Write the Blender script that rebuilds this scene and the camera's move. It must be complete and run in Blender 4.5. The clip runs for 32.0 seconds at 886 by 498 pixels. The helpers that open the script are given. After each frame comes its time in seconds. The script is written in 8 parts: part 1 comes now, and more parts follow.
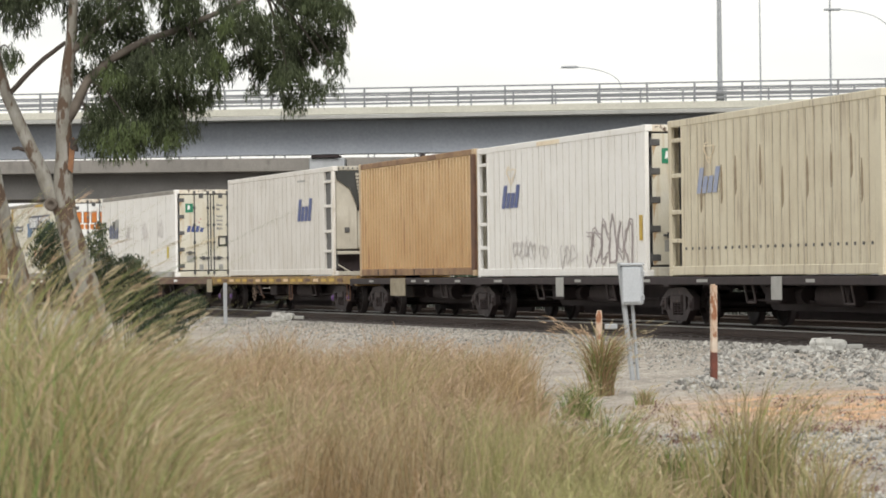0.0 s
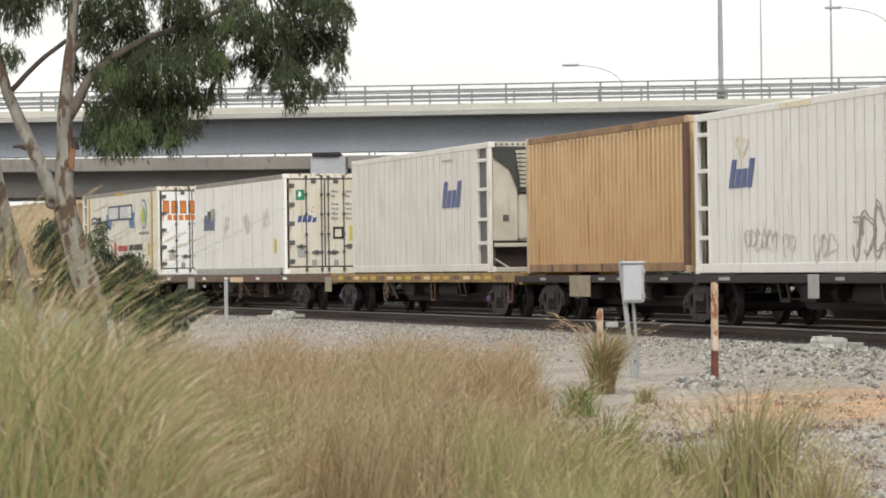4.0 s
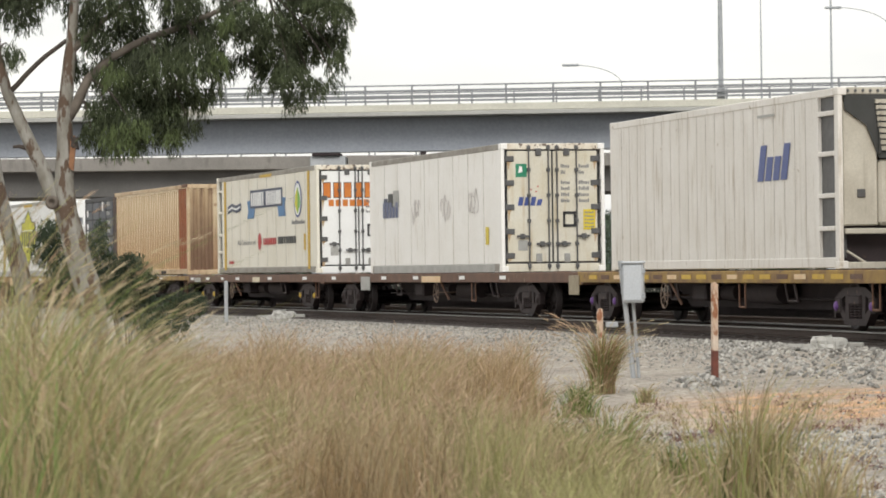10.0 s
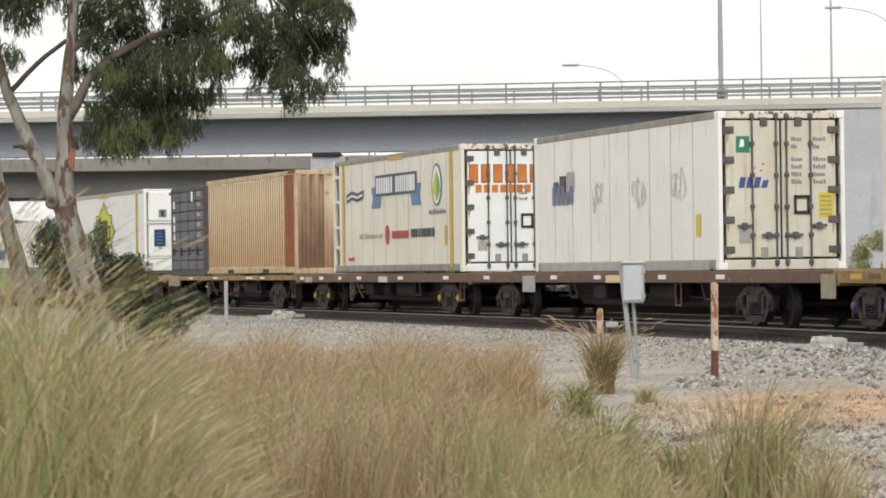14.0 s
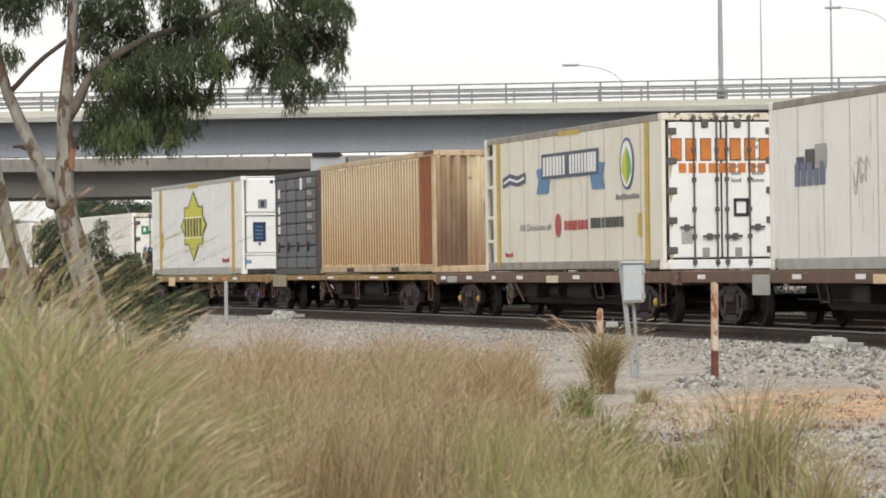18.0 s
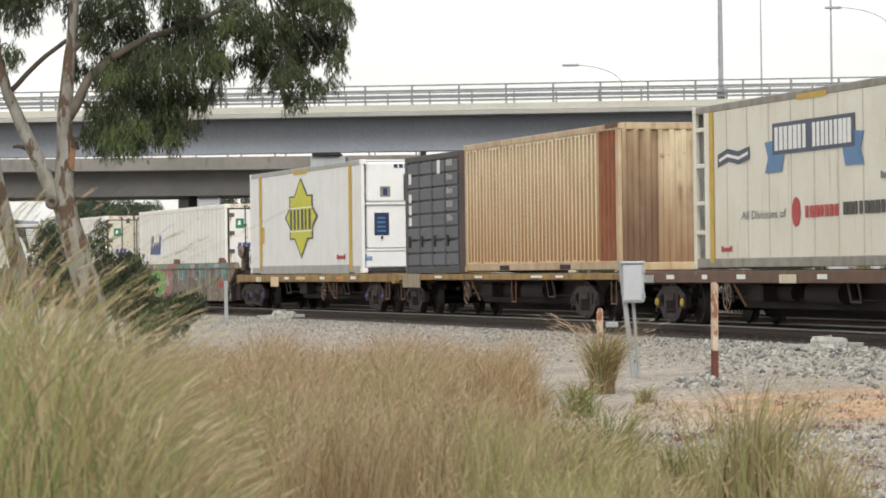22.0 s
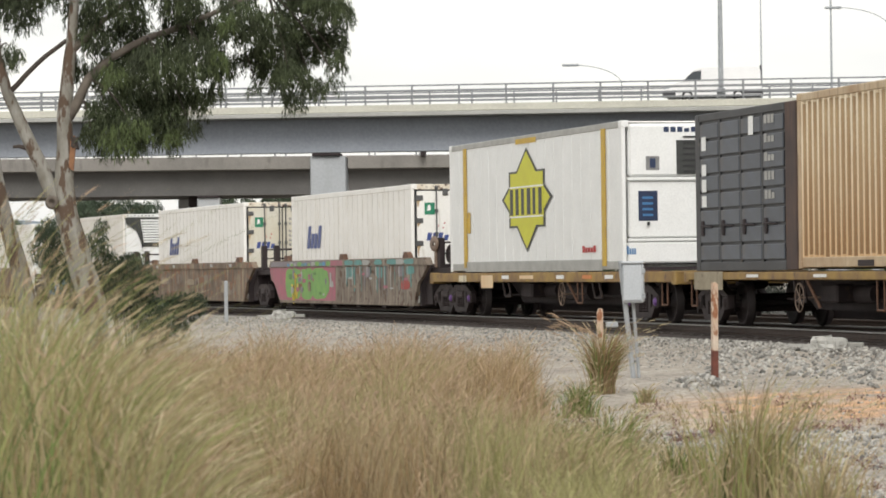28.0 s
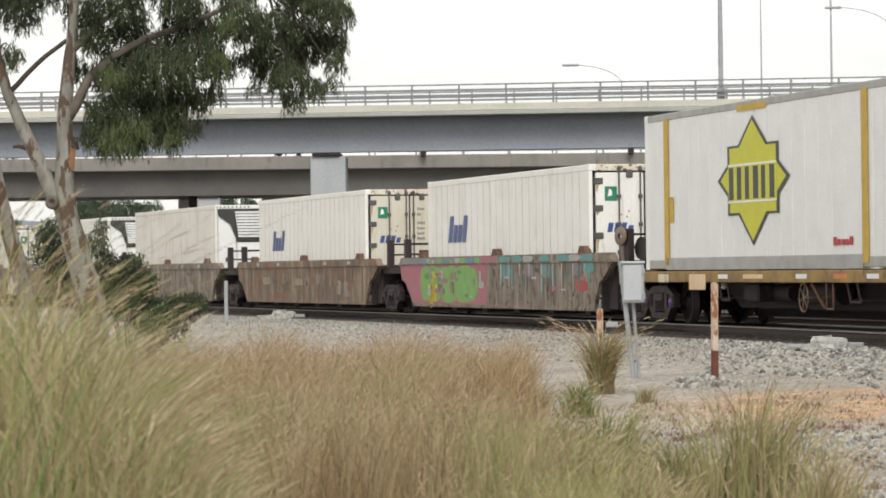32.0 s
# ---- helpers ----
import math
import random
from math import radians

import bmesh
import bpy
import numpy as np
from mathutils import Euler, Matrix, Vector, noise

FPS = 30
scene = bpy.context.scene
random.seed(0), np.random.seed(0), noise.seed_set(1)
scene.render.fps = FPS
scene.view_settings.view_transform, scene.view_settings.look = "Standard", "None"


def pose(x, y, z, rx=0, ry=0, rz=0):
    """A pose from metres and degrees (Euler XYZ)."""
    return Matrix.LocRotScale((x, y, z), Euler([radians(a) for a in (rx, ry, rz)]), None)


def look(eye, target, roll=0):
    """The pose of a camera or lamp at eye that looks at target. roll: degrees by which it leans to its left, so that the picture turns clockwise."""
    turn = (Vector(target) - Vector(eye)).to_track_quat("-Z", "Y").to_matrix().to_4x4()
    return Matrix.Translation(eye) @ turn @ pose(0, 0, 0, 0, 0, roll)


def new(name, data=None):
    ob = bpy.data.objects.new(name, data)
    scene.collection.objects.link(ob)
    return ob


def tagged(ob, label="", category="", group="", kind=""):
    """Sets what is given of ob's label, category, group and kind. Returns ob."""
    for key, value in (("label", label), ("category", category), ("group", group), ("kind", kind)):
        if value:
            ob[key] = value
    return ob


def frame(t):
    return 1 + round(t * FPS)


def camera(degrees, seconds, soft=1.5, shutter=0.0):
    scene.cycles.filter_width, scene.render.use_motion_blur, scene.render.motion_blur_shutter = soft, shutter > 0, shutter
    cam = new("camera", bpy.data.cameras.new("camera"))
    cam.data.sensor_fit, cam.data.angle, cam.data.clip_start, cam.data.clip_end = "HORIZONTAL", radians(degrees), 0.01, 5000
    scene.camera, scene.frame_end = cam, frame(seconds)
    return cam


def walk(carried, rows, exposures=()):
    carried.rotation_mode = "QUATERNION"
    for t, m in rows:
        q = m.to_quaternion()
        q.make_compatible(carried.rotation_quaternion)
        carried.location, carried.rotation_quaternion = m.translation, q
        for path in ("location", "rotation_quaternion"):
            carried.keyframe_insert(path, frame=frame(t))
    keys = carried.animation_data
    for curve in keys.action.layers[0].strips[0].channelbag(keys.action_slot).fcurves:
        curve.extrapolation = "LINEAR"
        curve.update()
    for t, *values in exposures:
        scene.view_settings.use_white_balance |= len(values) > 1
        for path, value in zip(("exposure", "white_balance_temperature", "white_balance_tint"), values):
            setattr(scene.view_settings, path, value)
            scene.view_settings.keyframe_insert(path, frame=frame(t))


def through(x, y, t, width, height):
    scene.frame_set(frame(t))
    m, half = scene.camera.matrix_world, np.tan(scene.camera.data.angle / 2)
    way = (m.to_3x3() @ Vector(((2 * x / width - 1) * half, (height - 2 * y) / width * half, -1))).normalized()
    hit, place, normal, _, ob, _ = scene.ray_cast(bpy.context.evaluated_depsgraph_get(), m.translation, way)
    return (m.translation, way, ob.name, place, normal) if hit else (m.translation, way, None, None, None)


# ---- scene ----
# scales of the plan below: widths and heights, depth away from the camera, lengths along the train
VS, K, A = 1.15, 2.3806, 2.25
cam = camera(math.degrees(2 * math.atan(784 * VS / (3033.88 * K))), 32.0, soft=1.75)
cam.data.dof.use_dof, cam.data.dof.focus_distance, cam.data.dof.aperture_fstop = True, 68.0, 7.5
EYE_Z = 0.88 * VS


def aim(up, side=0.0):
    d = Vector((math.tan(radians(side)), K / VS, math.tan(radians(up))))
    return look((0, 0, EYE_Z), Vector((0, 0, EYE_Z)) + d * 50, -0.738)


walk(cam, [(0.0, aim(0.745, 0.03)), (0.3, aim(0.69)), (0.4, aim(0.6825)), (0.6, aim(0.6825)), (32.0, aim(0.6825))],
     exposures=[(0.0, 0.0), (32.0, 0.0)])

# ---- light: bright overcast sky, a very soft sun ----
world = bpy.data.worlds.new("overcast_sky")
scene.world = world
world.use_nodes = True
wn, wl = world.node_tree.nodes, world.node_tree.links
wn.clear()
w_out = wn.new("ShaderNodeOutputWorld")
w_bg = wn.new("ShaderNodeBackground")
w_sky = wn.new("ShaderNodeTexSky")
w_sky.sky_type = "NISHITA"
w_sky.sun_disc = False
w_sky.sun_elevation = radians(43)
w_sky.sun_rotation = radians(172)
w_tc = wn.new("ShaderNodeTexCoord")
w_map = wn.new("ShaderNodeMapping")
w_map.inputs["Scale"].default_value = (2.0, 2.0, 9.0)
w_noise = wn.new("ShaderNodeTexNoise")
w_noise.inputs["Scale"].default_value = 2.2
w_noise.inputs["Detail"].default_value = 6
w_ramp = wn.new("ShaderNodeValToRGB")
w_ramp.color_ramp.elements[0].position, w_ramp.color_ramp.elements[0].color = 0.30, (8.2, 8.2, 8.2, 1)
w_ramp.color_ramp.elements[1].position, w_ramp.color_ramp.elements[1].color = 0.55, (10.4, 10.2, 9.7, 1)
w_mix = wn.new("ShaderNodeMix")
w_mix.data_type = "RGBA"
w_mix.inputs[0].default_value = 0.88
w_bg.inputs["Strength"].default_value = 0.11
wl.new(w_tc.outputs["Generated"], w_map.inputs["Vector"])
wl.new(w_map.outputs["Vector"], w_noise.inputs["Vector"])
wl.new(w_noise.outputs["Fac"], w_ramp.inputs["Fac"])
wl.new(w_sky.outputs["Color"], w_mix.inputs[6])
wl.new(w_ramp.outputs["Color"], w_mix.inputs[7])
wl.new(w_mix.outputs[2], w_bg.inputs["Color"])
wl.new(w_bg.outputs["Background"], w_out.inputs["Surface"])
sun_data = bpy.data.lights.new("sun", "SUN")
sun_data.energy, sun_data.angle, sun_data.color = 1.9, radians(30), (1.0, 0.96, 0.90)
sun = new("sun", sun_data)
sun.matrix_world = look((6, -43, 40), (0, 0, 0))


# ---- mesh building ----
UNIT = [Matrix.Identity(4)]      # what turns the plan's numbers into metres, for the kind of thing being built
EVEN = Matrix.Diagonal((VS, VS, VS, 1))
ALONG_TRAIN = Matrix.Diagonal((A, 1, VS, 1))


def true(x, y, z=0.0):
    """A place of the plan, in metres."""
    return Vector((VS * x, K * y, VS * z))


def about(x, s=1.0):
    """On the train: a small thing at x keeps its own proportions."""
    UNIT[0] = Matrix.Translation((A * x, 0, 0)) @ Matrix.Diagonal((s, 1, VS, 1)) @ Matrix.Translation((-x, 0, 0))


class Mesh:
    """Gathers corners and faces of one part."""

    def __init__(self):
        self.v, self.f, self.s = [], [], []

    def add(self, verts, faces, smooth=False):
        n = len(self.v)
        self.v.extend(verts)
        for face in faces:
            self.f.append(tuple(n + i for i in face))
            self.s.append(smooth)
        return self

    def box(self, x0, x1, y0, y1, z0, z1, c=0.0):
        x0, x1, y0, y1, z0, z1 = min(x0, x1), max(x0, x1), min(y0, y1), max(y0, y1), min(z0, z1), max(z0, z1)
        if c <= 0:
            vs = [(x, y, z) for x in (x0, x1) for y in (y0, y1) for z in (z0, z1)]
            return self.add(vs, [(0, 1, 3, 2), (4, 6, 7, 5), (0, 4, 5, 1), (2, 3, 7, 6), (0, 2, 6, 4), (1, 5, 7, 3)])
        c = min(c, (x1 - x0) / 2.2, (y1 - y0) / 2.2, (z1 - z0) / 2.2)
        vs = []
        for ix, x in ((1, x0), (-1, x1)):
            for iy, y in ((1, y0), (-1, y1)):
                for iz, z in ((1, z0), (-1, z1)):
                    vs += [(x, y + iy * c, z + iz * c), (x + ix * c, y, z + iz * c), (x + ix * c, y + iy * c, z)]

        def k(a, b, d, e):
            return (a * 4 + b * 2 + d) * 3 + e
        fs = [(k(0, 0, 0, 0), k(0, 0, 1, 0), k(0, 1, 1, 0), k(0, 1, 0, 0)), (k(1, 0, 0, 0), k(1, 1, 0, 0), k(1, 1, 1, 0), k(1, 0, 1, 0)),
              (k(0, 0, 0, 1), k(1, 0, 0, 1), k(1, 0, 1, 1), k(0, 0, 1, 1)), (k(0, 1, 0, 1), k(0, 1, 1, 1), k(1, 1, 1, 1), k(1, 1, 0, 1)),
              (k(0, 0, 0, 2), k(0, 1, 0, 2), k(1, 1, 0, 2), k(1, 0, 0, 2)), (k(0, 0, 1, 2), k(1, 0, 1, 2), k(1, 1, 1, 2), k(0, 1, 1, 2))]
        for a in (0, 1):
            for b in (0, 1):
                fs.append((k(a, b, 0, 0), k(a, b, 1, 0), k(a, b, 1, 1), k(a, b, 0, 1)))
                fs.append((k(a, 0, b, 0), k(a, 1, b, 0), k(a, 1, b, 2), k(a, 0, b, 2)))
                fs.append((k(0, a, b, 1), k(1, a, b, 1), k(1, a, b, 2), k(0, a, b, 2)))
                for d in (0, 1):
                    fs.append((k(a, b, d, 0), k(a, b, d, 1), k(a, b, d, 2)))
        return self.add(vs, fs)

    def tube(self, p, q, r, n=8, r2=None, cap=True):
        p, q = Vector(p), Vector(q)
        r2 = r if r2 is None else r2
        d = (q - p).normalized()
        a = d.orthogonal().normalized()
        b = d.cross(a)
        ring = [(math.cos(2 * math.pi * i / n), math.sin(2 * math.pi * i / n)) for i in range(n)]
        vs = [tuple(p + (a * c + b * s) * r) for c, s in ring] + [tuple(q + (a * c + b * s) * r2) for c, s in ring]
        self.add(vs, [(i, (i + 1) % n, n + (i + 1) % n, n + i) for i in range(n)], True)
        if cap:
            self.add(vs, [tuple(range(n))[::-1], tuple(range(n, 2 * n))])
        return self

    def path(self, pts, r, n=6):
        for p, q in zip(pts, pts[1:]):
            self.tube(p, q, r, n)
        return self

    def prism(self, pts, y0, y1):
        """An outline in x and z, given thickness in y."""
        n = len(pts)
        vs = [(x, y0, z) for x, z in pts] + [(x, y1, z) for x, z in pts]
        return self.add(vs, [tuple(range(n))[::-1], tuple(range(n, 2 * n))] + [(i, (i + 1) % n, n + (i + 1) % n, n + i) for i in range(n)])

    def sheet(self, prof, z0, z1, axis="x", flip=False):
        """A folded sheet: profile points (along, out) swept from z0 to z1."""
        n = len(prof)
        if axis == "x":
            vs = [(a, o, z0) for a, o in prof] + [(a, o, z1) for a, o in prof]
        else:
            vs = [(o, a, z0) for a, o in prof] + [(o, a, z1) for a, o in prof]
        return self.add(vs, [(i, i + 1, n + i + 1, n + i) for i in range(n - 1)])

    def lathe(self, prof, y_axis=True, n=20, at=(0, 0, 0)):
        """Profile points (radius, along) turned round the y axis."""
        vs, fs = [], []
        m = len(prof)
        for i in range(n):
            c, s = math.cos(2 * math.pi * i / n), math.sin(2 * math.pi * i / n)
            vs += [(at[0] + r * c, at[1] + y, at[2] + r * s) for r, y in prof]
        for i in range(n):
            j = (i + 1) % n
            fs += [(i * m + k, i * m + k + 1, j * m + k + 1, j * m + k) for k in range(m - 1)]
        return self.add(vs, fs, True)

    def data(self, name, material):
        me = bpy.data.meshes.new(name)
        me.from_pydata([tuple(UNIT[0] @ Vector(v)) for v in self.v], [], self.f)
        me.polygons.foreach_set("use_smooth", self.s)
        me.materials.append(material)
        me.update()
        return me


def part(name, bm, material, parent, label="", at=None):
    """Links what bm gathered as one mesh object under a thing or part."""
    if isinstance(bm, Mesh):
        if at is not None:
            bm.v, at = [tuple(at @ Vector(v)) for v in bm.v], None
        bm = bm.data(name, material)
    ob = new(name, bm)
    ob.parent = parent
    if at is not None:
        place = UNIT[0] @ at.translation
        ob.matrix_basis = Matrix.Translation(place) @ at.to_3x3().to_4x4()
    if label:
        ob["label"] = label
    if name in ("lettering", "red_lettering", "placard_line", "scribble", "orange_emblem"):
        ob["kind"] = "stuff"
    return ob


def bulk(name, verts, faces, material, smooth=False):
    """One mesh from arrays: corners n x 3 and faces n x 3 or n x 4."""
    me = bpy.data.meshes.new(name)
    verts, faces = np.asarray(verts, dtype=np.float32), np.asarray(faces, dtype=np.int32)
    me.vertices.add(len(verts))
    me.vertices.foreach_set("co", verts.ravel())
    me.loops.add(faces.size)
    me.loops.foreach_set("vertex_index", faces.ravel())
    me.polygons.add(len(faces))
    me.polygons.foreach_set("loop_start", np.arange(0, faces.size, faces.shape[1], dtype=np.int32))
    me.polygons.foreach_set("use_smooth", np.full(len(faces), smooth))
    me.materials.append(material)
    me.update(calc_edges=True)
    me.validate()
    return me


# ---- materials ----
def surf(name, c1, c2=None, scale=2.0, rough=0.6, metal=0.0, bump=0.15, grain=45.0, streak=None, spots=None, vary=0.0, island=0.0, stretch=(1, 1, 1), gloss=0.5, through=0.0, foot=None):
    """A surface with two colours mixed by a broad noise, fine grain and bump; streak and spots: (colour, amount,
    scale); foot: (colour, z0, z1), mixed in towards the bottom.
    """
    m = bpy.data.materials.new(name)
    m.use_nodes = True
    n, l = m.node_tree.nodes, m.node_tree.links
    b = n["Principled BSDF"]
    b.inputs["Roughness"].default_value, b.inputs["Metallic"].default_value = rough, metal
    b.inputs["Specular IOR Level"].default_value = gloss
    c2 = c2 or tuple(x * 0.82 for x in c1)
    tc = n.new("ShaderNodeTexCoord")
    mp = n.new("ShaderNodeMapping")
    mp.inputs["Scale"].default_value = stretch
    l.new(tc.outputs["Object"], mp.inputs["Vector"])

    def noise_of(sc, detail=5.0, vec=None):
        t = n.new("ShaderNodeTexNoise")
        t.inputs["Scale"].default_value, t.inputs["Detail"].default_value = sc, detail
        l.new((vec or mp).outputs["Vector"], t.inputs["Vector"])
        return t.outputs["Fac"]

    def ramp(fac, lo, hi):
        r = n.new("ShaderNodeMapRange")
        r.inputs["From Min"].default_value, r.inputs["From Max"].default_value = lo, hi
        l.new(fac, r.inputs["Value"])
        return r.outputs["Result"]

    def mix(fac, a, bcol, mode="MIX"):
        x = n.new("ShaderNodeMix")
        x.data_type, x.blend_type = "RGBA", mode
        for sock, val in ((x.inputs[0], fac), (x.inputs[6], a), (x.inputs[7], bcol)):
            if isinstance(val, (int, float)):
                sock.default_value = val
            elif isinstance(val, tuple):
                sock.default_value = (*val[:3], 1)
            else:
                l.new(val, sock)
        return x.outputs[2]

    col = mix(ramp(noise_of(scale), 0.32, 0.68), tuple(c1), tuple(c2))
    fine = noise_of(grain, 3.0)
    g = n.new("ShaderNodeMapRange")
    g.inputs["To Min"].default_value, g.inputs["To Max"].default_value = 0.80, 1.18
    l.new(fine, g.inputs["Value"])
    col = mix(1.0, col, g.outputs["Result"], "MULTIPLY")
    if streak:
        ms = n.new("ShaderNodeMapping")
        ms.inputs["Scale"].default_value = (1, 1, 0.09)
        l.new(tc.outputs["Object"], ms.inputs["Vector"])
        f1 = ramp(noise_of(streak[2], 4.0, ms), 0.66 - 0.25 * streak[1], 0.86 - 0.2 * streak[1])
        f2 = ramp(noise_of(1.3, 3.0), 0.35, 0.62)
        mm = n.new("ShaderNodeMath")
        mm.operation = "MULTIPLY"
        l.new(f1, mm.inputs[0])
        l.new(f2, mm.inputs[1])
        col = mix(mm.outputs[0], col, tuple(streak[0]))
    if foot:
        sz = n.new("ShaderNodeSeparateXYZ")
        l.new(tc.outputs["Object"], sz.inputs[0])
        mf = n.new("ShaderNodeMapping")
        mf.inputs["Scale"].default_value = (1, 1, 0.12)
        l.new(tc.outputs["Object"], mf.inputs["Vector"])
        k = n.new("ShaderNodeMath")
        k.operation, k.inputs[1].default_value = "MULTIPLY_ADD", -(foot[2] - foot[1])
        l.new(noise_of(4.0, 4.0, mf), k.inputs[0])
        l.new(sz.outputs["Z"], k.inputs[2])
        half = 0.5 * (foot[2] - foot[1])
        col = mix(ramp(k.outputs[0], foot[2] - half, foot[1] - half), col, tuple(foot[0]))
    if spots:
        f3 = ramp(noise_of(spots[2], 6.0), 0.70 - 0.2 * spots[1], 0.76 - 0.2 * spots[1])
        col = mix(f3, col, tuple(spots[0]))
    if vary or island:
        info = n.new("ShaderNodeObjectInfo" if vary else "ShaderNodeNewGeometry")
        r = n.new("ShaderNodeMapRange")
        a = vary or island
        r.inputs["To Min"].default_value, r.inputs["To Max"].default_value = 1 - a, 1 + a
        l.new(info.outputs["Random" if vary else "Random Per Island"], r.inputs["Value"])
        col = mix(1.0, col, r.outputs["Result"], "MULTIPLY")
    l.new(col, b.inputs["Base Color"])
    if bump:
        bp = n.new("ShaderNodeBump")
        bp.inputs["Strength"].default_value, bp.inputs["Distance"].default_value = bump, 0.01
        l.new(fine, bp.inputs["Height"])
        l.new(bp.outputs["Normal"], b.inputs["Normal"])
    if through:
        tr = n.new("ShaderNodeBsdfTranslucent")
        l.new(col, tr.inputs["Color"])
        ms2 = n.new("ShaderNodeMixShader")
        ms2.inputs[0].default_value = through
        l.new(b.outputs[0], ms2.inputs[1])
        l.new(tr.outputs[0], ms2.inputs[2])
        l.new(ms2.outputs[0], n["Material Output"].inputs["Surface"])
    return m


RUST = (0.16, 0.065, 0.03)
M_WHITE = surf("white_container_paint", (0.90, 0.89, 0.86), (0.84, 0.825, 0.78), 1.2, 0.45, streak=((0.45, 0.39, 0.29), 0.28, 12), bump=0.05)
M_CREAM = surf("cream_container_paint", (0.72, 0.66, 0.50), (0.62, 0.55, 0.40), 1.2, 0.5, streak=((0.30, 0.23, 0.15), 0.6, 12), bump=0.05)
M_SIDE = surf("weathered_white_paint", (0.80, 0.775, 0.73), (0.72, 0.69, 0.635), 0.9, 0.5, streak=((0.42, 0.36, 0.27), 0.5, 10), spots=((0.40, 0.34, 0.26), 0.12, 5), bump=0.05)
M_DOORCREAM = surf("yellowed_white_door_paint", (0.67, 0.65, 0.57), (0.60, 0.55, 0.42), 1.1, 0.45, streak=((0.45, 0.34, 0.18), 0.4, 8), bump=0.05)
M_GRIMYWHITE = surf("grimy_white_panel_paint", (0.56, 0.53, 0.45), (0.44, 0.41, 0.34), 1.6, 0.5, streak=((0.26, 0.22, 0.16), 0.5, 8), bump=0.05)
# oil-dark stones, with the train's shade mixed into the colour
M_OILY = surf("oily_shaded_ballast", (0.050, 0.037, 0.031), (0.030, 0.023, 0.020), 3.0, 0.9, bump=0.6, grain=25)
M_CLEAN = surf("clean_white_paint", (0.86, 0.87, 0.86), (0.80, 0.81, 0.80), 1.5, 0.35, bump=0.03)
M_ORANGE = surf("orange_container_paint", (0.76, 0.58, 0.345), (0.68, 0.48, 0.25), 0.7, 0.55, streak=((0.46, 0.26, 0.11), 0.3, 7), bump=0.08, foot=((0.55, 0.32, 0.135), 0.2, 2.9))
M_TAN = surf("tan_container_paint", (0.88, 0.785, 0.60), (0.80, 0.68, 0.49), 0.7, 0.55, streak=((0.42, 0.26, 0.13), 0.3, 7), bump=0.08, foot=((0.70, 0.48, 0.26), 0.2, 2.4))
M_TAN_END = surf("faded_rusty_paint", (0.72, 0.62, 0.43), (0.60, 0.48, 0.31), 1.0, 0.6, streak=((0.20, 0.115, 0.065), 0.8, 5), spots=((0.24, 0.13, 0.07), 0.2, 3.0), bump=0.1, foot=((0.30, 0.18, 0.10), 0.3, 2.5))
M_DARKPOST = surf("dark_brown_post_paint", (0.085, 0.052, 0.042), (0.055, 0.036, 0.032), 2.0, 0.7, streak=((0.17, 0.09, 0.05), 0.4, 8), bump=0.1)
M_ORANGESILL = surf("rusty_orange_sill", (0.36, 0.22, 0.11), (0.20, 0.11, 0.06), 2.0, 0.7, spots=((0.12, 0.06, 0.035), 0.3, 5), bump=0.15)
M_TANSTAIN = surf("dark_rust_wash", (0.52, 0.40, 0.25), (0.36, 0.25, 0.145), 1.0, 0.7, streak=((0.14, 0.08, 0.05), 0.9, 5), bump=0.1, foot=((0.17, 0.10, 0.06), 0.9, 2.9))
M_LINEN = surf("yellowed_white_paint", (0.80, 0.775, 0.685), (0.73, 0.695, 0.585), 0.9, 0.5, streak=((0.50, 0.44, 0.32), 0.3, 8), bump=0.05)
M_VANWHITE = surf("bright_white_vehicle_paint", (0.92, 0.92, 0.92), (0.88, 0.88, 0.88), 2, 0.3, bump=0)
M_TANPOST = surf("faded_tan_post_paint", (0.60, 0.48, 0.32), (0.42, 0.28, 0.16), 1.6, 0.6, streak=((0.20, 0.11, 0.06), 0.5, 9), bump=0.1)
# flute tones: the ridges' paint darkened for the shade between them, with rust streaks
M_TANFLUTE = surf("shaded_tan_flute_paint", (0.52, 0.39, 0.235), (0.43, 0.30, 0.17), 1.2, 0.6, streak=((0.26, 0.13, 0.06), 0.4, 7), bump=0.08, foot=((0.32, 0.19, 0.09), 0.2, 2.3))
M_ORANGEFLUTE = surf("shaded_orange_flute_paint", (0.58, 0.40, 0.21), (0.46, 0.29, 0.135), 1.0, 0.6, streak=((0.30, 0.15, 0.07), 0.4, 7), bump=0.08)
M_OLIVE = surf("olive_shrub_leaf", (0.30, 0.30, 0.12), (0.22, 0.23, 0.09), 1.0, 0.7, island=0.4, bump=0, gloss=0.2, through=0.25)
M_REDRUST = surf("red_rust_panel", (0.30, 0.10, 0.045), (0.22, 0.08, 0.035), 3.0, 0.7, streak=((0.36, 0.18, 0.08), 0.6, 14))
M_RUST = surf("rusted_steel", (0.17, 0.085, 0.05), (0.10, 0.055, 0.038), 4.0, 0.8, spots=((0.28, 0.14, 0.07), 0.3, 9))
M_BROWN = surf("brown_wagon_paint", (0.17, 0.095, 0.065), (0.12, 0.075, 0.055), 2.5, 0.75, spots=((0.30, 0.22, 0.15), 0.2, 6))
M_YELLOWDECK = surf("faded_yellow_wagon_paint", (0.40, 0.26, 0.07), (0.20, 0.12, 0.06), 2.2, 0.7, spots=((0.16, 0.10, 0.06), 0.35, 4))
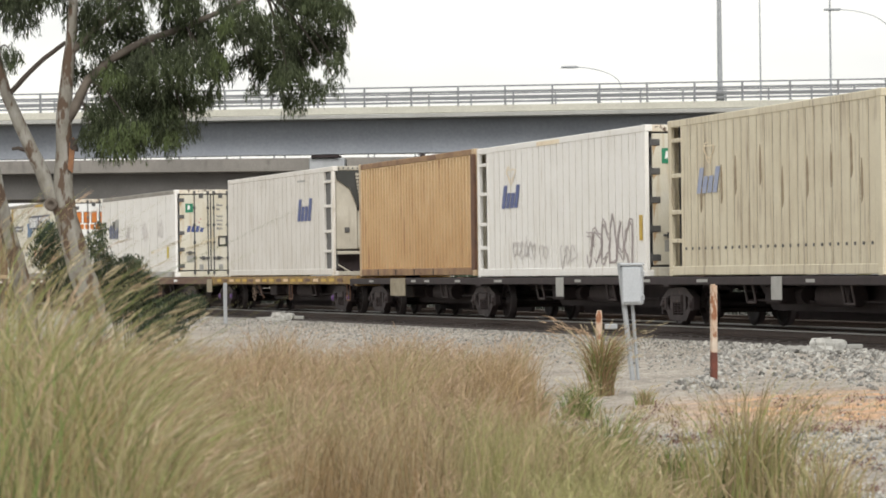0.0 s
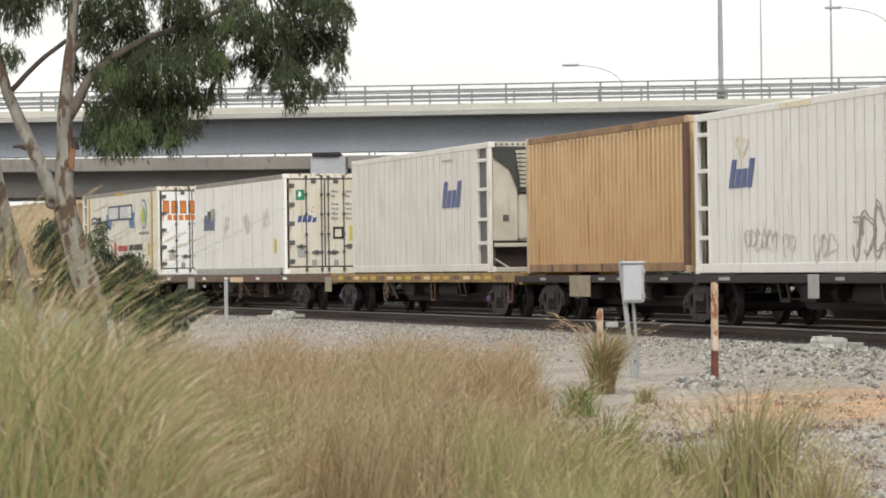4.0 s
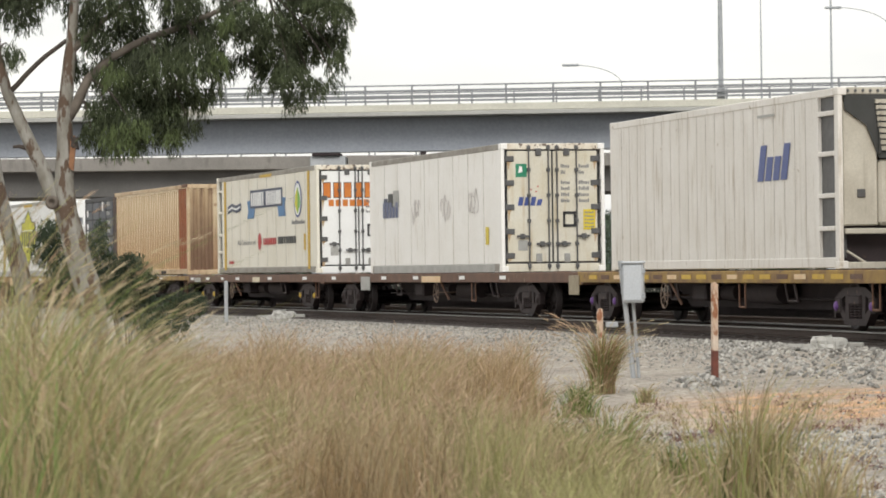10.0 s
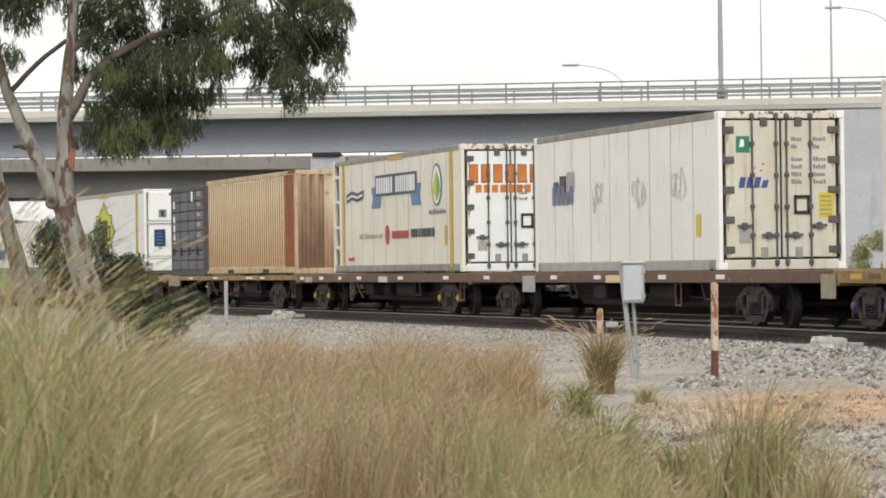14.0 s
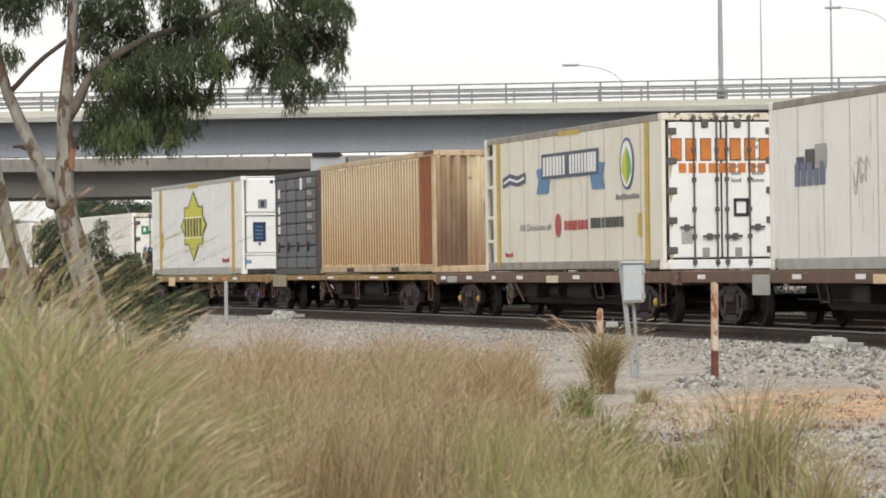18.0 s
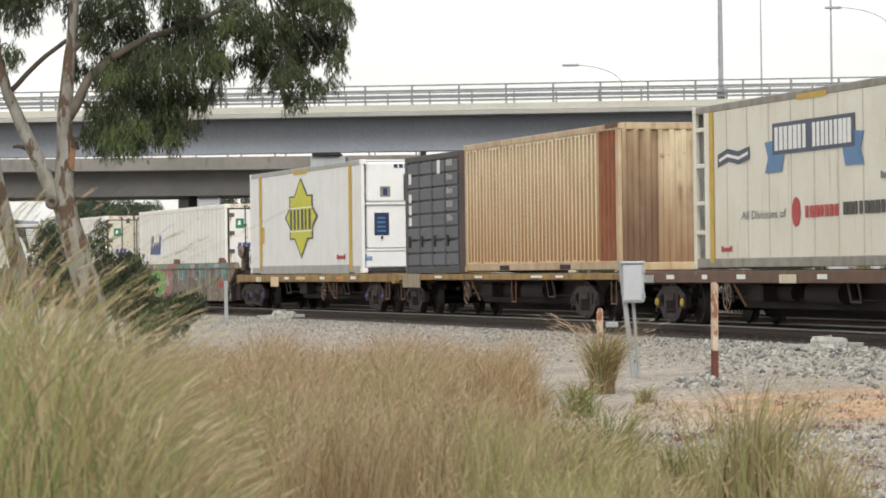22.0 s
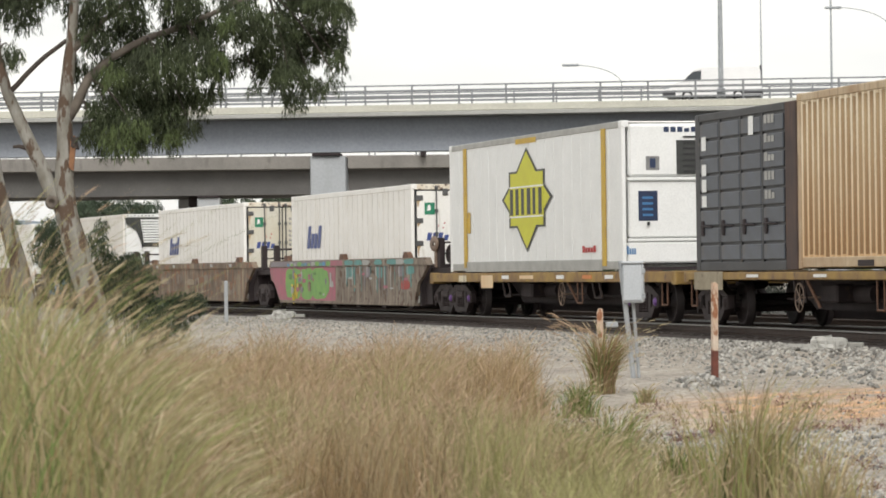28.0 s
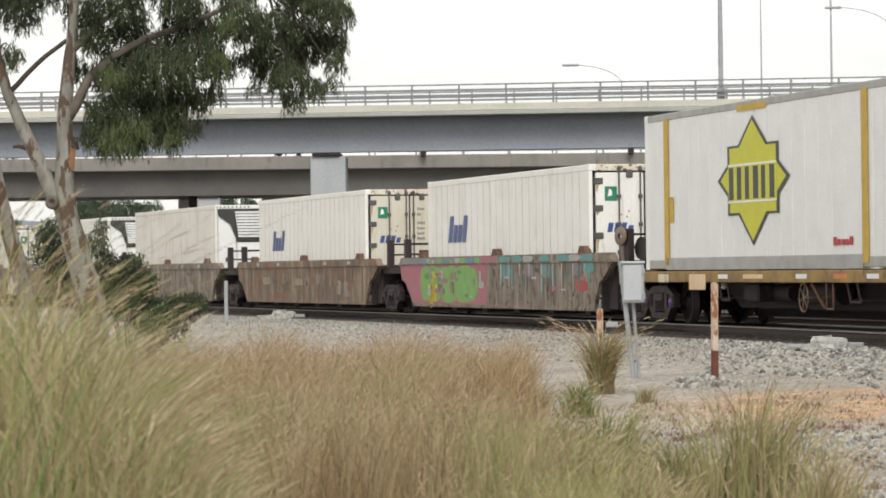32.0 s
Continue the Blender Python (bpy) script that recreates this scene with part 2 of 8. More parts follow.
M_WHEELPALE = surf("worn_pale_steel", (0.27, 0.20, 0.15), (0.16, 0.11, 0.085), 6.0, 0.7)
M_YELLOW = surf("yellow_paint", (0.62, 0.42, 0.05), (0.50, 0.32, 0.05), 4.0, 0.55)
M_DARK = surf("grimy_dark_steel", (0.038, 0.026, 0.028), (0.024, 0.017, 0.018), 3.0, 0.8, spots=((0.055, 0.036, 0.03), 0.3, 7))
M_BOGIE = surf("grimy_bogie_steel", (0.042, 0.028, 0.028), (0.023, 0.016, 0.016), 5.0, 0.75, spots=((0.11, 0.07, 0.055), 0.3, 10))
M_WHEEL = surf("worn_wheel_steel", (0.036, 0.026, 0.026), (0.022, 0.017, 0.017), 5.0, 0.6, metal=0.2)
M_PURPLE = surf("purple_paint", (0.16, 0.06, 0.28), (0.10, 0.05, 0.17), 6.0, 0.5)
M_GREY = surf("dark_grey_box_paint", (0.058, 0.060, 0.064), (0.042, 0.042, 0.044), 2.0, 0.55, spots=((0.13, 0.10, 0.08), 0.2, 7))
M_GREYPANEL = surf("blue_grey_panel_paint", (0.088, 0.102, 0.128), (0.068, 0.074, 0.085), 2.5, 0.45, streak=((0.12, 0.10, 0.085), 0.4, 6), vary=0.12)
M_SILL = surf("grey_alloy_rail", (0.42, 0.42, 0.40), (0.33, 0.33, 0.31), 3.0, 0.5, bump=0.05)
M_SILLDIRTY = surf("grimy_alloy_rail", (0.33, 0.315, 0.28), (0.23, 0.21, 0.18), 3.0, 0.6, streak=((0.16, 0.13, 0.10), 0.4, 6), bump=0.06)
M_BLACK = surf("black_rubber", (0.03, 0.03, 0.032), (0.02, 0.02, 0.022), 4.0, 0.6)
M_HINGE = surf("dark_grey_door_steel", (0.13, 0.13, 0.13), (0.09, 0.09, 0.09), 6.0, 0.5, metal=0.3)
M_ROD = surf("galvanised_rod", (0.40, 0.40, 0.38), (0.30, 0.29, 0.27), 6.0, 0.45, metal=0.5)
M_BLUE = surf("blue_sticker", (0.05, 0.08, 0.25), (0.06, 0.09, 0.28), 6.0, 0.4, bump=0)
M_PALEBLUE = surf("faded_blue_sticker", (0.28, 0.33, 0.50), (0.36, 0.40, 0.52), 6.0, 0.5, bump=0)
M_NAVY = surf("navy_sticker", (0.02, 0.03, 0.07), (0.03, 0.05, 0.11), 3.0, 0.4, bump=0)
M_SKYBLUE = surf("mid_blue_sticker", (0.05, 0.16, 0.36), (0.08, 0.22, 0.42), 3.0, 0.4, bump=0)
M_GREEN = surf("green_sticker", (0.02, 0.20, 0.11), (0.03, 0.24, 0.13), 5.0, 0.45, bump=0)
M_LIME = surf("bright_green_sticker", (0.16, 0.42, 0.06), (0.13, 0.36, 0.05), 5.0, 0.45, bump=0)
M_LEMON = surf("lemon_yellow_sticker", (0.62, 0.62, 0.02), (0.58, 0.56, 0.02), 3.0, 0.45, bump=0)
M_SIGNYELLOW = surf("yellow_sticker", (0.70, 0.55, 0.03), (0.64, 0.50, 0.04), 3.0, 0.45, bump=0)
M_RED = surf("red_sticker", (0.48, 0.03, 0.03), (0.42, 0.03, 0.03), 4.0, 0.45, bump=0)
M_ORSTICK = surf("orange_sticker", (0.62, 0.22, 0.04), (0.55, 0.16, 0.03), 5.0, 0.45, bump=0)
M_CHARCOAL = surf("charcoal_sticker", (0.035, 0.038, 0.035), (0.05, 0.052, 0.05), 4.0, 0.5, bump=0)
M_LETTER = surf("grey_letter_sticker", (0.20, 0.20, 0.20), (0.26, 0.26, 0.26), 6.0, 0.5, bump=0)
M_PAINTSPRAY = surf("faded_spray_paint", (0.33, 0.27, 0.28), (0.48, 0.43, 0.42), 9.0, 0.6, bump=0)
M_PLATE = surf("weathered_tan_plate", (0.36, 0.31, 0.22), (0.27, 0.23, 0.16), 5.0, 0.7, spots=((0.14, 0.10, 0.07), 0.3, 9))
M_SEAM = surf("grey_seam", (0.35, 0.32, 0.28), (0.45, 0.42, 0.37), 2.0, 0.7, bump=0)
M_SEAMDARK = surf("brown_seam", (0.20, 0.165, 0.115), (0.30, 0.25, 0.18), 2.0, 0.7, bump=0)
M_GRIMERUN = surf("brown_grime_run", (0.26, 0.20, 0.13), (0.36, 0.30, 0.21), 9.0, 0.8, bump=0)
M_FAINTSPRAY = surf("washed_out_spray_paint", (0.55, 0.52, 0.51), (0.68, 0.65, 0.63), 12.0, 0.6, bump=0)
M_SEAMPALE = surf("pale_seam", (0.46, 0.44, 0.40), (0.56, 0.54, 0.49), 2.0, 0.7, bump=0)
M_CHIPPED = surf("chipped_white_paint", (0.80, 0.77, 0.68), (0.66, 0.58, 0.46), 3.0, 0.6, spots=((0.13, 0.085, 0.06), 0.75, 11), bump=0.15)
M_RUSTRUN = surf("rust_run", (0.42, 0.27, 0.14), (0.52, 0.40, 0.26), 9.0, 0.7, bump=0)
M_VERGE = surf("darkened_far_ground", (0.034, 0.029, 0.022), (0.022, 0.021, 0.016), 1.2, 0.95, bump=0.6, grain=12)
M_CONCRETE = surf("pale_concrete", (0.46, 0.46, 0.44), (0.38, 0.38, 0.36), 0.35, 0.85, streak=((0.30, 0.30, 0.28), 0.3, 1.2), bump=0.2, grain=8)
M_BARRIER = surf("cream_barrier_concrete", (0.62, 0.61, 0.53), (0.54, 0.53, 0.46), 0.3, 0.85, grain=8)
M_GIRDER = surf("blue_grey_girder_paint", (0.335, 0.36, 0.40), (0.30, 0.325, 0.365), 0.25, 0.6, grain=6, bump=0.05)
M_PIER = surf("pale_blue_grey_concrete", (0.47, 0.49, 0.51), (0.41, 0.43, 0.45), 0.5, 0.8, streak=((0.33, 0.34, 0.34), 0.3, 1.5), grain=8, bump=0.04)
M_OLDCONC = surf("weathered_brown_grey_concrete", (0.27, 0.255, 0.235), (0.21, 0.20, 0.185), 0.4, 0.9, streak=((0.14, 0.13, 0.12), 0.5, 1.5), grain=8)
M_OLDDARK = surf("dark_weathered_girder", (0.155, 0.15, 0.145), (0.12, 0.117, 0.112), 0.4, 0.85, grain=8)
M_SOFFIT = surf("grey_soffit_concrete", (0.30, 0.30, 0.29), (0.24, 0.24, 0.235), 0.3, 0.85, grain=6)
M_STEELRAIL = surf("grey_handrail_steel", (0.30, 0.31, 0.32), (0.24, 0.25, 0.26), 1.0, 0.5, metal=0.2)
M_GALV = surf("galvanised_steel", (0.42, 0.44, 0.46), (0.34, 0.36, 0.38), 5.0, 0.45, metal=0.3, bump=0.05)
M_BOX = surf("pale_grey_cabinet_paint", (0.50, 0.53, 0.56), (0.45, 0.48, 0.51), 3.0, 0.4, bump=0.04)
M_STAKE = surf("peeling_white_painted_wood", (0.60, 0.51, 0.42), (0.46, 0.31, 0.21), 7.0, 0.8, spots=((0.28, 0.12, 0.06), 0.85, 14), stretch=(1, 1, 0.4), bump=0.4)
M_STAKERED = surf("rust_red_paint", (0.17, 0.055, 0.038), (0.11, 0.04, 0.028), 6.0, 0.75, bump=0.3)
M_RAIL = surf("rusty_rail_steel", (0.065, 0.040, 0.029), (0.045, 0.029, 0.022), 5.0, 0.7)
M_RAILTOP = surf("polished_rail_head", (0.42, 0.41, 0.40), (0.34, 0.33, 0.32), 3.0, 0.38, metal=1.0, bump=0.02)
M_SLEEPER = surf("grimy_sleeper", (0.058, 0.046, 0.040), (0.040, 0.032, 0.028), 3.0, 0.9, vary=0.15)
M_STONE = surf("ballast_stone", (0.37, 0.362, 0.335), (0.26, 0.255, 0.238), 3.0, 0.85, island=0.6, bump=0.3)
M_ROCK = surf("pale_concrete_lump", (0.60, 0.60, 0.57), (0.42, 0.42, 0.40), 5.0, 0.9, bump=0.6, spots=((0.15, 0.145, 0.13), 0.5, 11))
M_BARK = surf("gum_tree_bark", (0.30, 0.292, 0.265), (0.175, 0.16, 0.13), 7.0, 0.85, spots=((0.10, 0.066, 0.045), 0.95, 8.0), stretch=(1, 1, 0.4), bump=0.6, grain=30)
M_PEEL = surf("peeling_orange_bark", (0.30, 0.15, 0.075), (0.20, 0.10, 0.055), 9.0, 0.85, bump=0.4)
M_LIMB = surf("brown_limb_bark", (0.17, 0.145, 0.12), (0.10, 0.082, 0.068), 5.0, 0.85, bump=0.5)
M_TWIG = surf("dark_twig", (0.07, 0.055, 0.045), (0.05, 0.04, 0.035), 6.0, 0.85)
M_LEAF = surf("gum_leaf", (0.098, 0.124, 0.062), (0.050, 0.058, 0.038), 2.2, 0.75, island=0.55, bump=0, gloss=0.2, through=0.22)
M_LEAFLIGHT = surf("young_gum_leaf", (0.115, 0.155, 0.055), (0.09, 0.12, 0.045), 1.3, 0.7, island=0.35, bump=0, through=0.3)
M_BUSH = surf("dark_bush_leaf", (0.065, 0.095, 0.05), (0.038, 0.056, 0.032), 1.3, 0.7, island=0.4, bump=0, through=0.2)
M_SCRUB = surf("darkened_scrub_leaf", (0.020, 0.024, 0.015), (0.014, 0.018, 0.012), 1.3, 0.7, island=0.4, bump=0)
M_GRASSGREEN = surf("green_grass", (0.125, 0.215, 0.050), (0.28, 0.295, 0.110), 0.9, 0.65, island=0.6, bump=0, through=0.3)
M_GRASSLIME = surf("yellow_green_grass", (0.27, 0.275, 0.10), (0.37, 0.345, 0.17), 1.0, 0.65, island=0.3, bump=0, through=0.3)
M_GRASSDRY = surf("dry_grass", (0.45, 0.365, 0.222), (0.33, 0.265, 0.15), 0.8, 0.7, island=0.35, bump=0, through=0.25)
M_GRASSBROWN = surf("rusty_brown_grass", (0.335, 0.235, 0.122), (0.265, 0.185, 0.10), 1.2, 0.7, island=0.4, bump=0, through=0.2)
M_SEED = surf("pinkish_seed_head", (0.51, 0.372, 0.258), (0.42, 0.305, 0.205), 1.5, 0.8, island=0.3, bump=0, through=0.2)
M_PALESEED = surf("straw_seed_head", (0.56, 0.48, 0.32), (0.45, 0.375, 0.24), 1.5, 0.8, island=0.3, bump=0, through=0.25)
M_REDWEED = surf("reddish_weed", (0.20, 0.09, 0.095), (0.17, 0.10, 0.075), 2.0, 0.7, island=0.4, bump=0, through=0.2)
M_VEHGLASS = surf("dark_vehicle_glass", (0.05, 0.06, 0.07), (0.06, 0.07, 0.08), 2, 0.1, bump=0)
M_CARBLUE = surf("blue_grey_vehicle_paint", (0.16, 0.20, 0.26), (0.14, 0.18, 0.23), 2, 0.3, bump=0)
M_CARDARK = surf("dark_vehicle_paint", (0.05, 0.05, 0.055), (0.06, 0.06, 0.065), 2, 0.3, bump=0)
M_SILVER = surf("white_vehicle_paint", (0.80, 0.81, 0.82), (0.76, 0.77, 0.78), 2, 0.3, bump=0)
M_FARWOOD = surf("far_tree_leaf", (0.055, 0.08, 0.045), (0.04, 0.06, 0.038), 0.2, 0.8, island=0.35, bump=0)
# distance haze is mixed straight into this blue-grey
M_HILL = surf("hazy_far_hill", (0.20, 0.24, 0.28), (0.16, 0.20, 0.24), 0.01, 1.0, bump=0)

# ---- the line of the track: a wide curve, given by the way along its tangent ----
HEADING = radians(68.0868)
ALONG = Vector((math.cos(HEADING), -math.sin(HEADING), 0))
ACROSS = Vector((math.sin(HEADING), math.cos(HEADING), 0))
NEAR, BEND, HALF = 15.0554, -0.0015723, 1.22


def offset(a):
    """How far the near side of the loads lies from the tangent: a wide curve that tightens towards the camera."""
    m = min(a, -12.0)
    near = m + 27.0
    tight = 0.0 if near < 0 else -0.0023 * (near * near + 2 * near * (a - m))
    return NEAR + BEND * a * a + tight


def plan(a, w=HALF):
    """The plan's place at a along and w beyond the near side of the loads."""
    return ALONG * a + ACROSS * (offset(a) + w)


def track(a, w=HALF):
    """The place in metres: a along the train's way, w beyond the near side of the loads."""
    b = a / A
    p = plan(b, 0)
    d = ALONG + ACROSS * ((offset(b + 0.05) - offset(b - 0.05)) / 0.1)
    n = Vector((-K * d.y, VS * d.x, 0)).normalized()
    return Vector((VS * p.x, K * p.y, 0)) + n * w


def gap(x, y):
    """How far a place lies from the track's centre line, towards the camera."""
    a = x * ALONG.x + y * ALONG.y
    return offset(a) + HALF - (x * ACROSS.x + y * ACROSS.y)


RUN = [(0, -23.43), (1.5, -20.65), (3.25, -17.42), (5.75, -12.87), (8, -8.86), (10, -5.31), (12, -1.73), (14.25, 2.33), (16.75, 6.83), (18.5, 9.96), (20.5, 13.49), (22.5, 17.02), (25, 21.48), (28, 26.82), (30, 30.38), (32, 33.95)]


def run(t):
    return A * float(np.interp(t, [r[0] for r in RUN], [r[1] for r in RUN]))


def on_track(u0, u1, t, z):
    """The pose of a thing whose middle rides between two points of the train."""
    s = run(t)
    p, q = track(u0 + s), track(u1 + s)
    mid, d = (p + q) / 2, q - p
    return Matrix.Translation((mid.x, mid.y, z)) @ Matrix.Rotation(math.atan2(d.y, d.x), 4, "Z")


KEY_TIMES = [0, 1.5, 3.2, 5.8, 8, 10, 12, 14.2, 16.8, 18.5, 20.5, 22.5, 25, 28, 30, 32]
TRAIN = []    # (thing, u0, u1, z)
WHEELS = []   # (wheelset, its place on the bogie)


def rides(ob, u0, u1, z):
    u0, u1, z = u0 * A, u1 * A, z * VS
    ob.matrix_basis = on_track(u0, u1, 0, z)
    TRAIN.append((ob, u0, u1, z))
    return ob


# ---- ground, track bed, rails ----
def ground_z(x, y):
    g = gap(x, y)
    z = float(np.interp(g, [-60, -9, -7.0, -5.6, 1.5, 2.1, 3.4, 6.5, 11, 14], [-0.6, -0.6, -0.5, -0.29, -0.29, -0.25, -0.31, -0.42, -0.52, -0.55]))
    d = math.hypot(x, y)
    if d < 60:
        z += 0.05 * noise.noise((x * 0.35, y * 0.35, 1.0)) * min(1, max(0, abs(g) - 2.2))
    return z


def soil():
    m = bpy.data.materials.new("stony_soil")
    m.use_nodes = True
    n, l = m.node_tree.nodes, m.node_tree.links
    b = n["Principled BSDF"]
    b.inputs["Roughness"].default_value = 0.95
    tc = n.new("ShaderNodeTexCoord")

    def noi(scale, detail, lo, hi):
        t = n.new("ShaderNodeTexNoise")
        t.inputs["Scale"].default_value, t.inputs["Detail"].default_value = scale, detail
        l.new(tc.outputs["Object"], t.inputs["Vector"])
        r = n.new("ShaderNodeMapRange")
        r.inputs["From Min"].default_value, r.inputs["From Max"].default_value = lo, hi
        l.new(t.outputs["Fac"], r.inputs["Value"])
        return r.outputs["Result"]

    def mix(f, a, c, mode="MIX"):
        x = n.new("ShaderNodeMix")
        x.data_type, x.blend_type = "RGBA", mode
        for sock, val in ((x.inputs[0], f), (x.inputs[6], a), (x.inputs[7], c)):
            if isinstance(val, tuple):
                sock.default_value = (*val, 1)
            elif isinstance(val, float):
                sock.default_value = val
            else:
                l.new(val, sock)
        return x.outputs[2]
    c = mix(noi(0.5, 4, 0.35, 0.65), (0.345, 0.313, 0.268), (0.25, 0.224, 0.19))
    # a strip of orange dirt along the foot of the stones
    sep = n.new("ShaderNodeSeparateXYZ")
    l.new(tc.outputs["Object"], sep.inputs[0])

    def band(axis, lo, mid0, mid1, hi):
        r1 = n.new("ShaderNodeMapRange")
        r1.interpolation_type = "SMOOTHSTEP"
        r1.inputs["From Min"].default_value, r1.inputs["From Max"].default_value = lo, mid0
        r2 = n.new("ShaderNodeMapRange")
        r2.interpolation_type = "SMOOTHSTEP"
        r2.inputs["From Min"].default_value, r2.inputs["From Max"].default_value = hi, mid1
        l.new(sep.outputs[axis], r1.inputs["Value"])
        l.new(sep.outputs[axis], r2.inputs["Value"])
        mm = n.new("ShaderNodeMath")
        mm.operation = "MULTIPLY"
        l.new(r1.outputs[0], mm.inputs[0])
        l.new(r2.outputs[0], mm.inputs[1])
        return mm.outputs[0]
    m1 = n.new("ShaderNodeMath")
    m1.operation = "MULTIPLY"
    l.new(band("Y", 13.6 * K, 14.8 * K, 16.6 * K, 17.8 * K), m1.inputs[0])
    l.new(band("X", 1.5 * VS, 3.0 * VS, 9.0 * VS, 12.0 * VS), m1.inputs[1])
    m2 = n.new("ShaderNodeMath")
    m2.operation = "MULTIPLY"
    l.new(m1.outputs[0], m2.inputs[0])
    l.new(noi(1.6, 5, 0.30, 0.60), m2.inputs[1])
    c = mix(m2.outputs[0], c, (0.47, 0.28, 0.155))
    v = n.new("ShaderNodeTexVoronoi")
    v.inputs["Scale"].default_value = 13
    l.new(tc.outputs["Object"], v.inputs["Vector"])
    vr = n.new("ShaderNodeMapRange")
    vr.inputs["From Max"].default_value, vr.inputs["To Min"].default_value, vr.inputs["To Max"].default_value = 0.5, 0.72, 1.25
    l.new(v.outputs["Distance"], vr.inputs["Value"])
    c = mix(1.0, c, vr.outputs["Result"], "MULTIPLY")
    sv = n.new("ShaderNodeSeparateXYZ")
    l.new(v.outputs["Color"], sv.inputs[0])
    cr = n.new("ShaderNodeMapRange")
    cr.inputs["To Min"].default_value, cr.inputs["To Max"].default_value = 0.62, 1.25
    l.new(sv.outputs["X"], cr.inputs["Value"])
    c = mix(1.0, c, cr.outputs["Result"], "MULTIPLY")
    l.new(c, b.inputs["Base Color"])
    bp = n.new("ShaderNodeBump")
    bp.inputs["Strength"].default_value, bp.inputs["Distance"].default_value = 0.6, 0.03
    l.new(v.outputs["Distance"], bp.inputs["Height"])
    l.new(bp.outputs["Normal"], b.inputs["Normal"])
    return m


def ground():
    xs = np.concatenate([[-3000, -1500, -700, -350, -180, -110], np.arange(-70, -24, 4.0), np.arange(-24, 24, 0.8), np.arange(24, 70, 4.0), [110, 180, 350, 700, 1500, 3000]])
    ys = np.concatenate([[-3000, -1000, -300, -100, -40, -15], np.arange(-6, 62, 0.8), np.arange(62, 140, 4.0), [160, 220, 320, 500, 900, 1800, 4000]])
    verts = [tuple(true(x, y, ground_z(x, y))) for y in ys for x in xs]
    n = len(xs)
    faces = [(j * n + i, j * n + i + 1, (j + 1) * n + i + 1, (j + 1) * n + i) for j in range(len(ys) - 1) for i in range(n - 1)]
    ob = new("ground", bulk("ground", verts, faces, soil(), True))
    return tagged(ob, "stony pale soil with orange dirt, reaching the horizon", "ground", kind="structure")


ground()


RAIL = -0.09      # top of the rails


def frame_at(a, w=HALF):
    p, q = track(a - 0.5, w), track(a + 0.5, w)
    mid, d = track(a, w), q - p
    return Matrix.Translation((mid.x, mid.y, RAIL)) @ Matrix.Rotation(math.atan2(d.y, d.x), 4, "Z")


def rails(w, label, first, last, bed_mat, head_mat):
    th = tagged(new("railway_track"), label, "railway track", kind="structure")
    prof = [(-0.075, -0.16), (0.075, -0.16), (0.075, -0.145), (0.012, -0.12), (0.012, -0.045), (0.036, -0.035), (0.036, -0.004), (-0.036, -0.004), (-0.036, -0.035), (-0.012, -0.045), (-0.012, -0.12), (-0.075, -0.145)]
    steps = np.arange(-320, 92, 4.0)
    for off in (-0.7525, 0.7525):
        body, top = Mesh(), Mesh()
        rows = []
        for a in steps:
            m = frame_at(a, w)
            rows.append((m, a))
        n = len(prof)
        vs = [tuple(m @ Vector((0, off + y, z))) for m, a in rows for y, z in prof]
        body.add(vs, [(i * n + k, i * n + (k + 1) % n, (i + 1) * n + (k + 1) % n, (i + 1) * n + k) for i in range(len(rows) - 1) for k in range(n)])
        vs = [tuple(m @ Vector((0, off + y, z))) for m, a in rows for y, z in ((-0.0375, -0.026), (-0.0375, -0.006), (-0.028, 0.001), (0.028, 0.001), (0.0375, -0.006), (0.0375, -0.026))]
        top.add(vs, [(i * 6 + k, i * 6 + k + 1, (i + 1) * 6 + k + 1, (i + 1) * 6 + k) for i in range(len(rows) - 1) for k in range(5)])
        r = part("rail", body, M_RAIL, th)
        part("rail_head", top, head_mat, r, "polished rail head" if head_mat is M_RAILTOP else "")
    bed, rows = Mesh(), [frame_at(a, w) for a in steps]
    bed.add([tuple(m @ Vector((0, y, z))) for m in rows for y, z in ((-1.75, -0.25), (-1.35, -0.188), (1.35, -0.188), (1.75, -0.25))], [(i * 4 + k, i * 4 + k + 1, i * 4 + k + 5, i * 4 + k + 4) for i in range(len(rows) - 1) for k in range(3)])
    part("track_bed", bed, bed_mat, th, "dark stones between the rails, stain and shade in their colour")
    sl = Mesh().box(-0.12, 0.12, -1.3, 1.3, -0.32, -0.155, 0.015).data("sleeper", M_SLEEPER)
    a = first
    while a < last:
        part("sleeper", sl, M_SLEEPER, th, at=frame_at(a, w))
        a += 0.66
    return th


def verge():
    """Added sheet, rising slightly beyond the track, that darkens the view under the wagons."""
    rows, ws = np.arange(-100, 34, 3.0), (1.5, 4.6, 5.6, 8.0, 20.0, 45.0)
    verts = []
    for a in rows:
        for w in ws:
            p = plan(a, HALF + w)
            verts.append(tuple(true(p.x, p.y, ground_z(p.x, p.y) + 0.012 + (0.10 if 7 < w < 44 else 0))))
    n = len(ws)
    faces = [(i * n + k, i * n + k + 1, (i + 1) * n + k + 1, (i + 1) * n + k) for i in range(len(rows) - 1) for k in range(n - 1)]
    tagged(new("verge", bulk("verge", verts, faces, M_VERGE, True)), "added dark ground beyond the track, darkens the view under the wagons", "ground", kind="structure")


verge()
rails(HALF, "rusty railway track on grimy sleepers and pale ballast", -168.0, 28.0, M_OILY, M_RAILTOP)
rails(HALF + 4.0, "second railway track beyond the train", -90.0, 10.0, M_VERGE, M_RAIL)


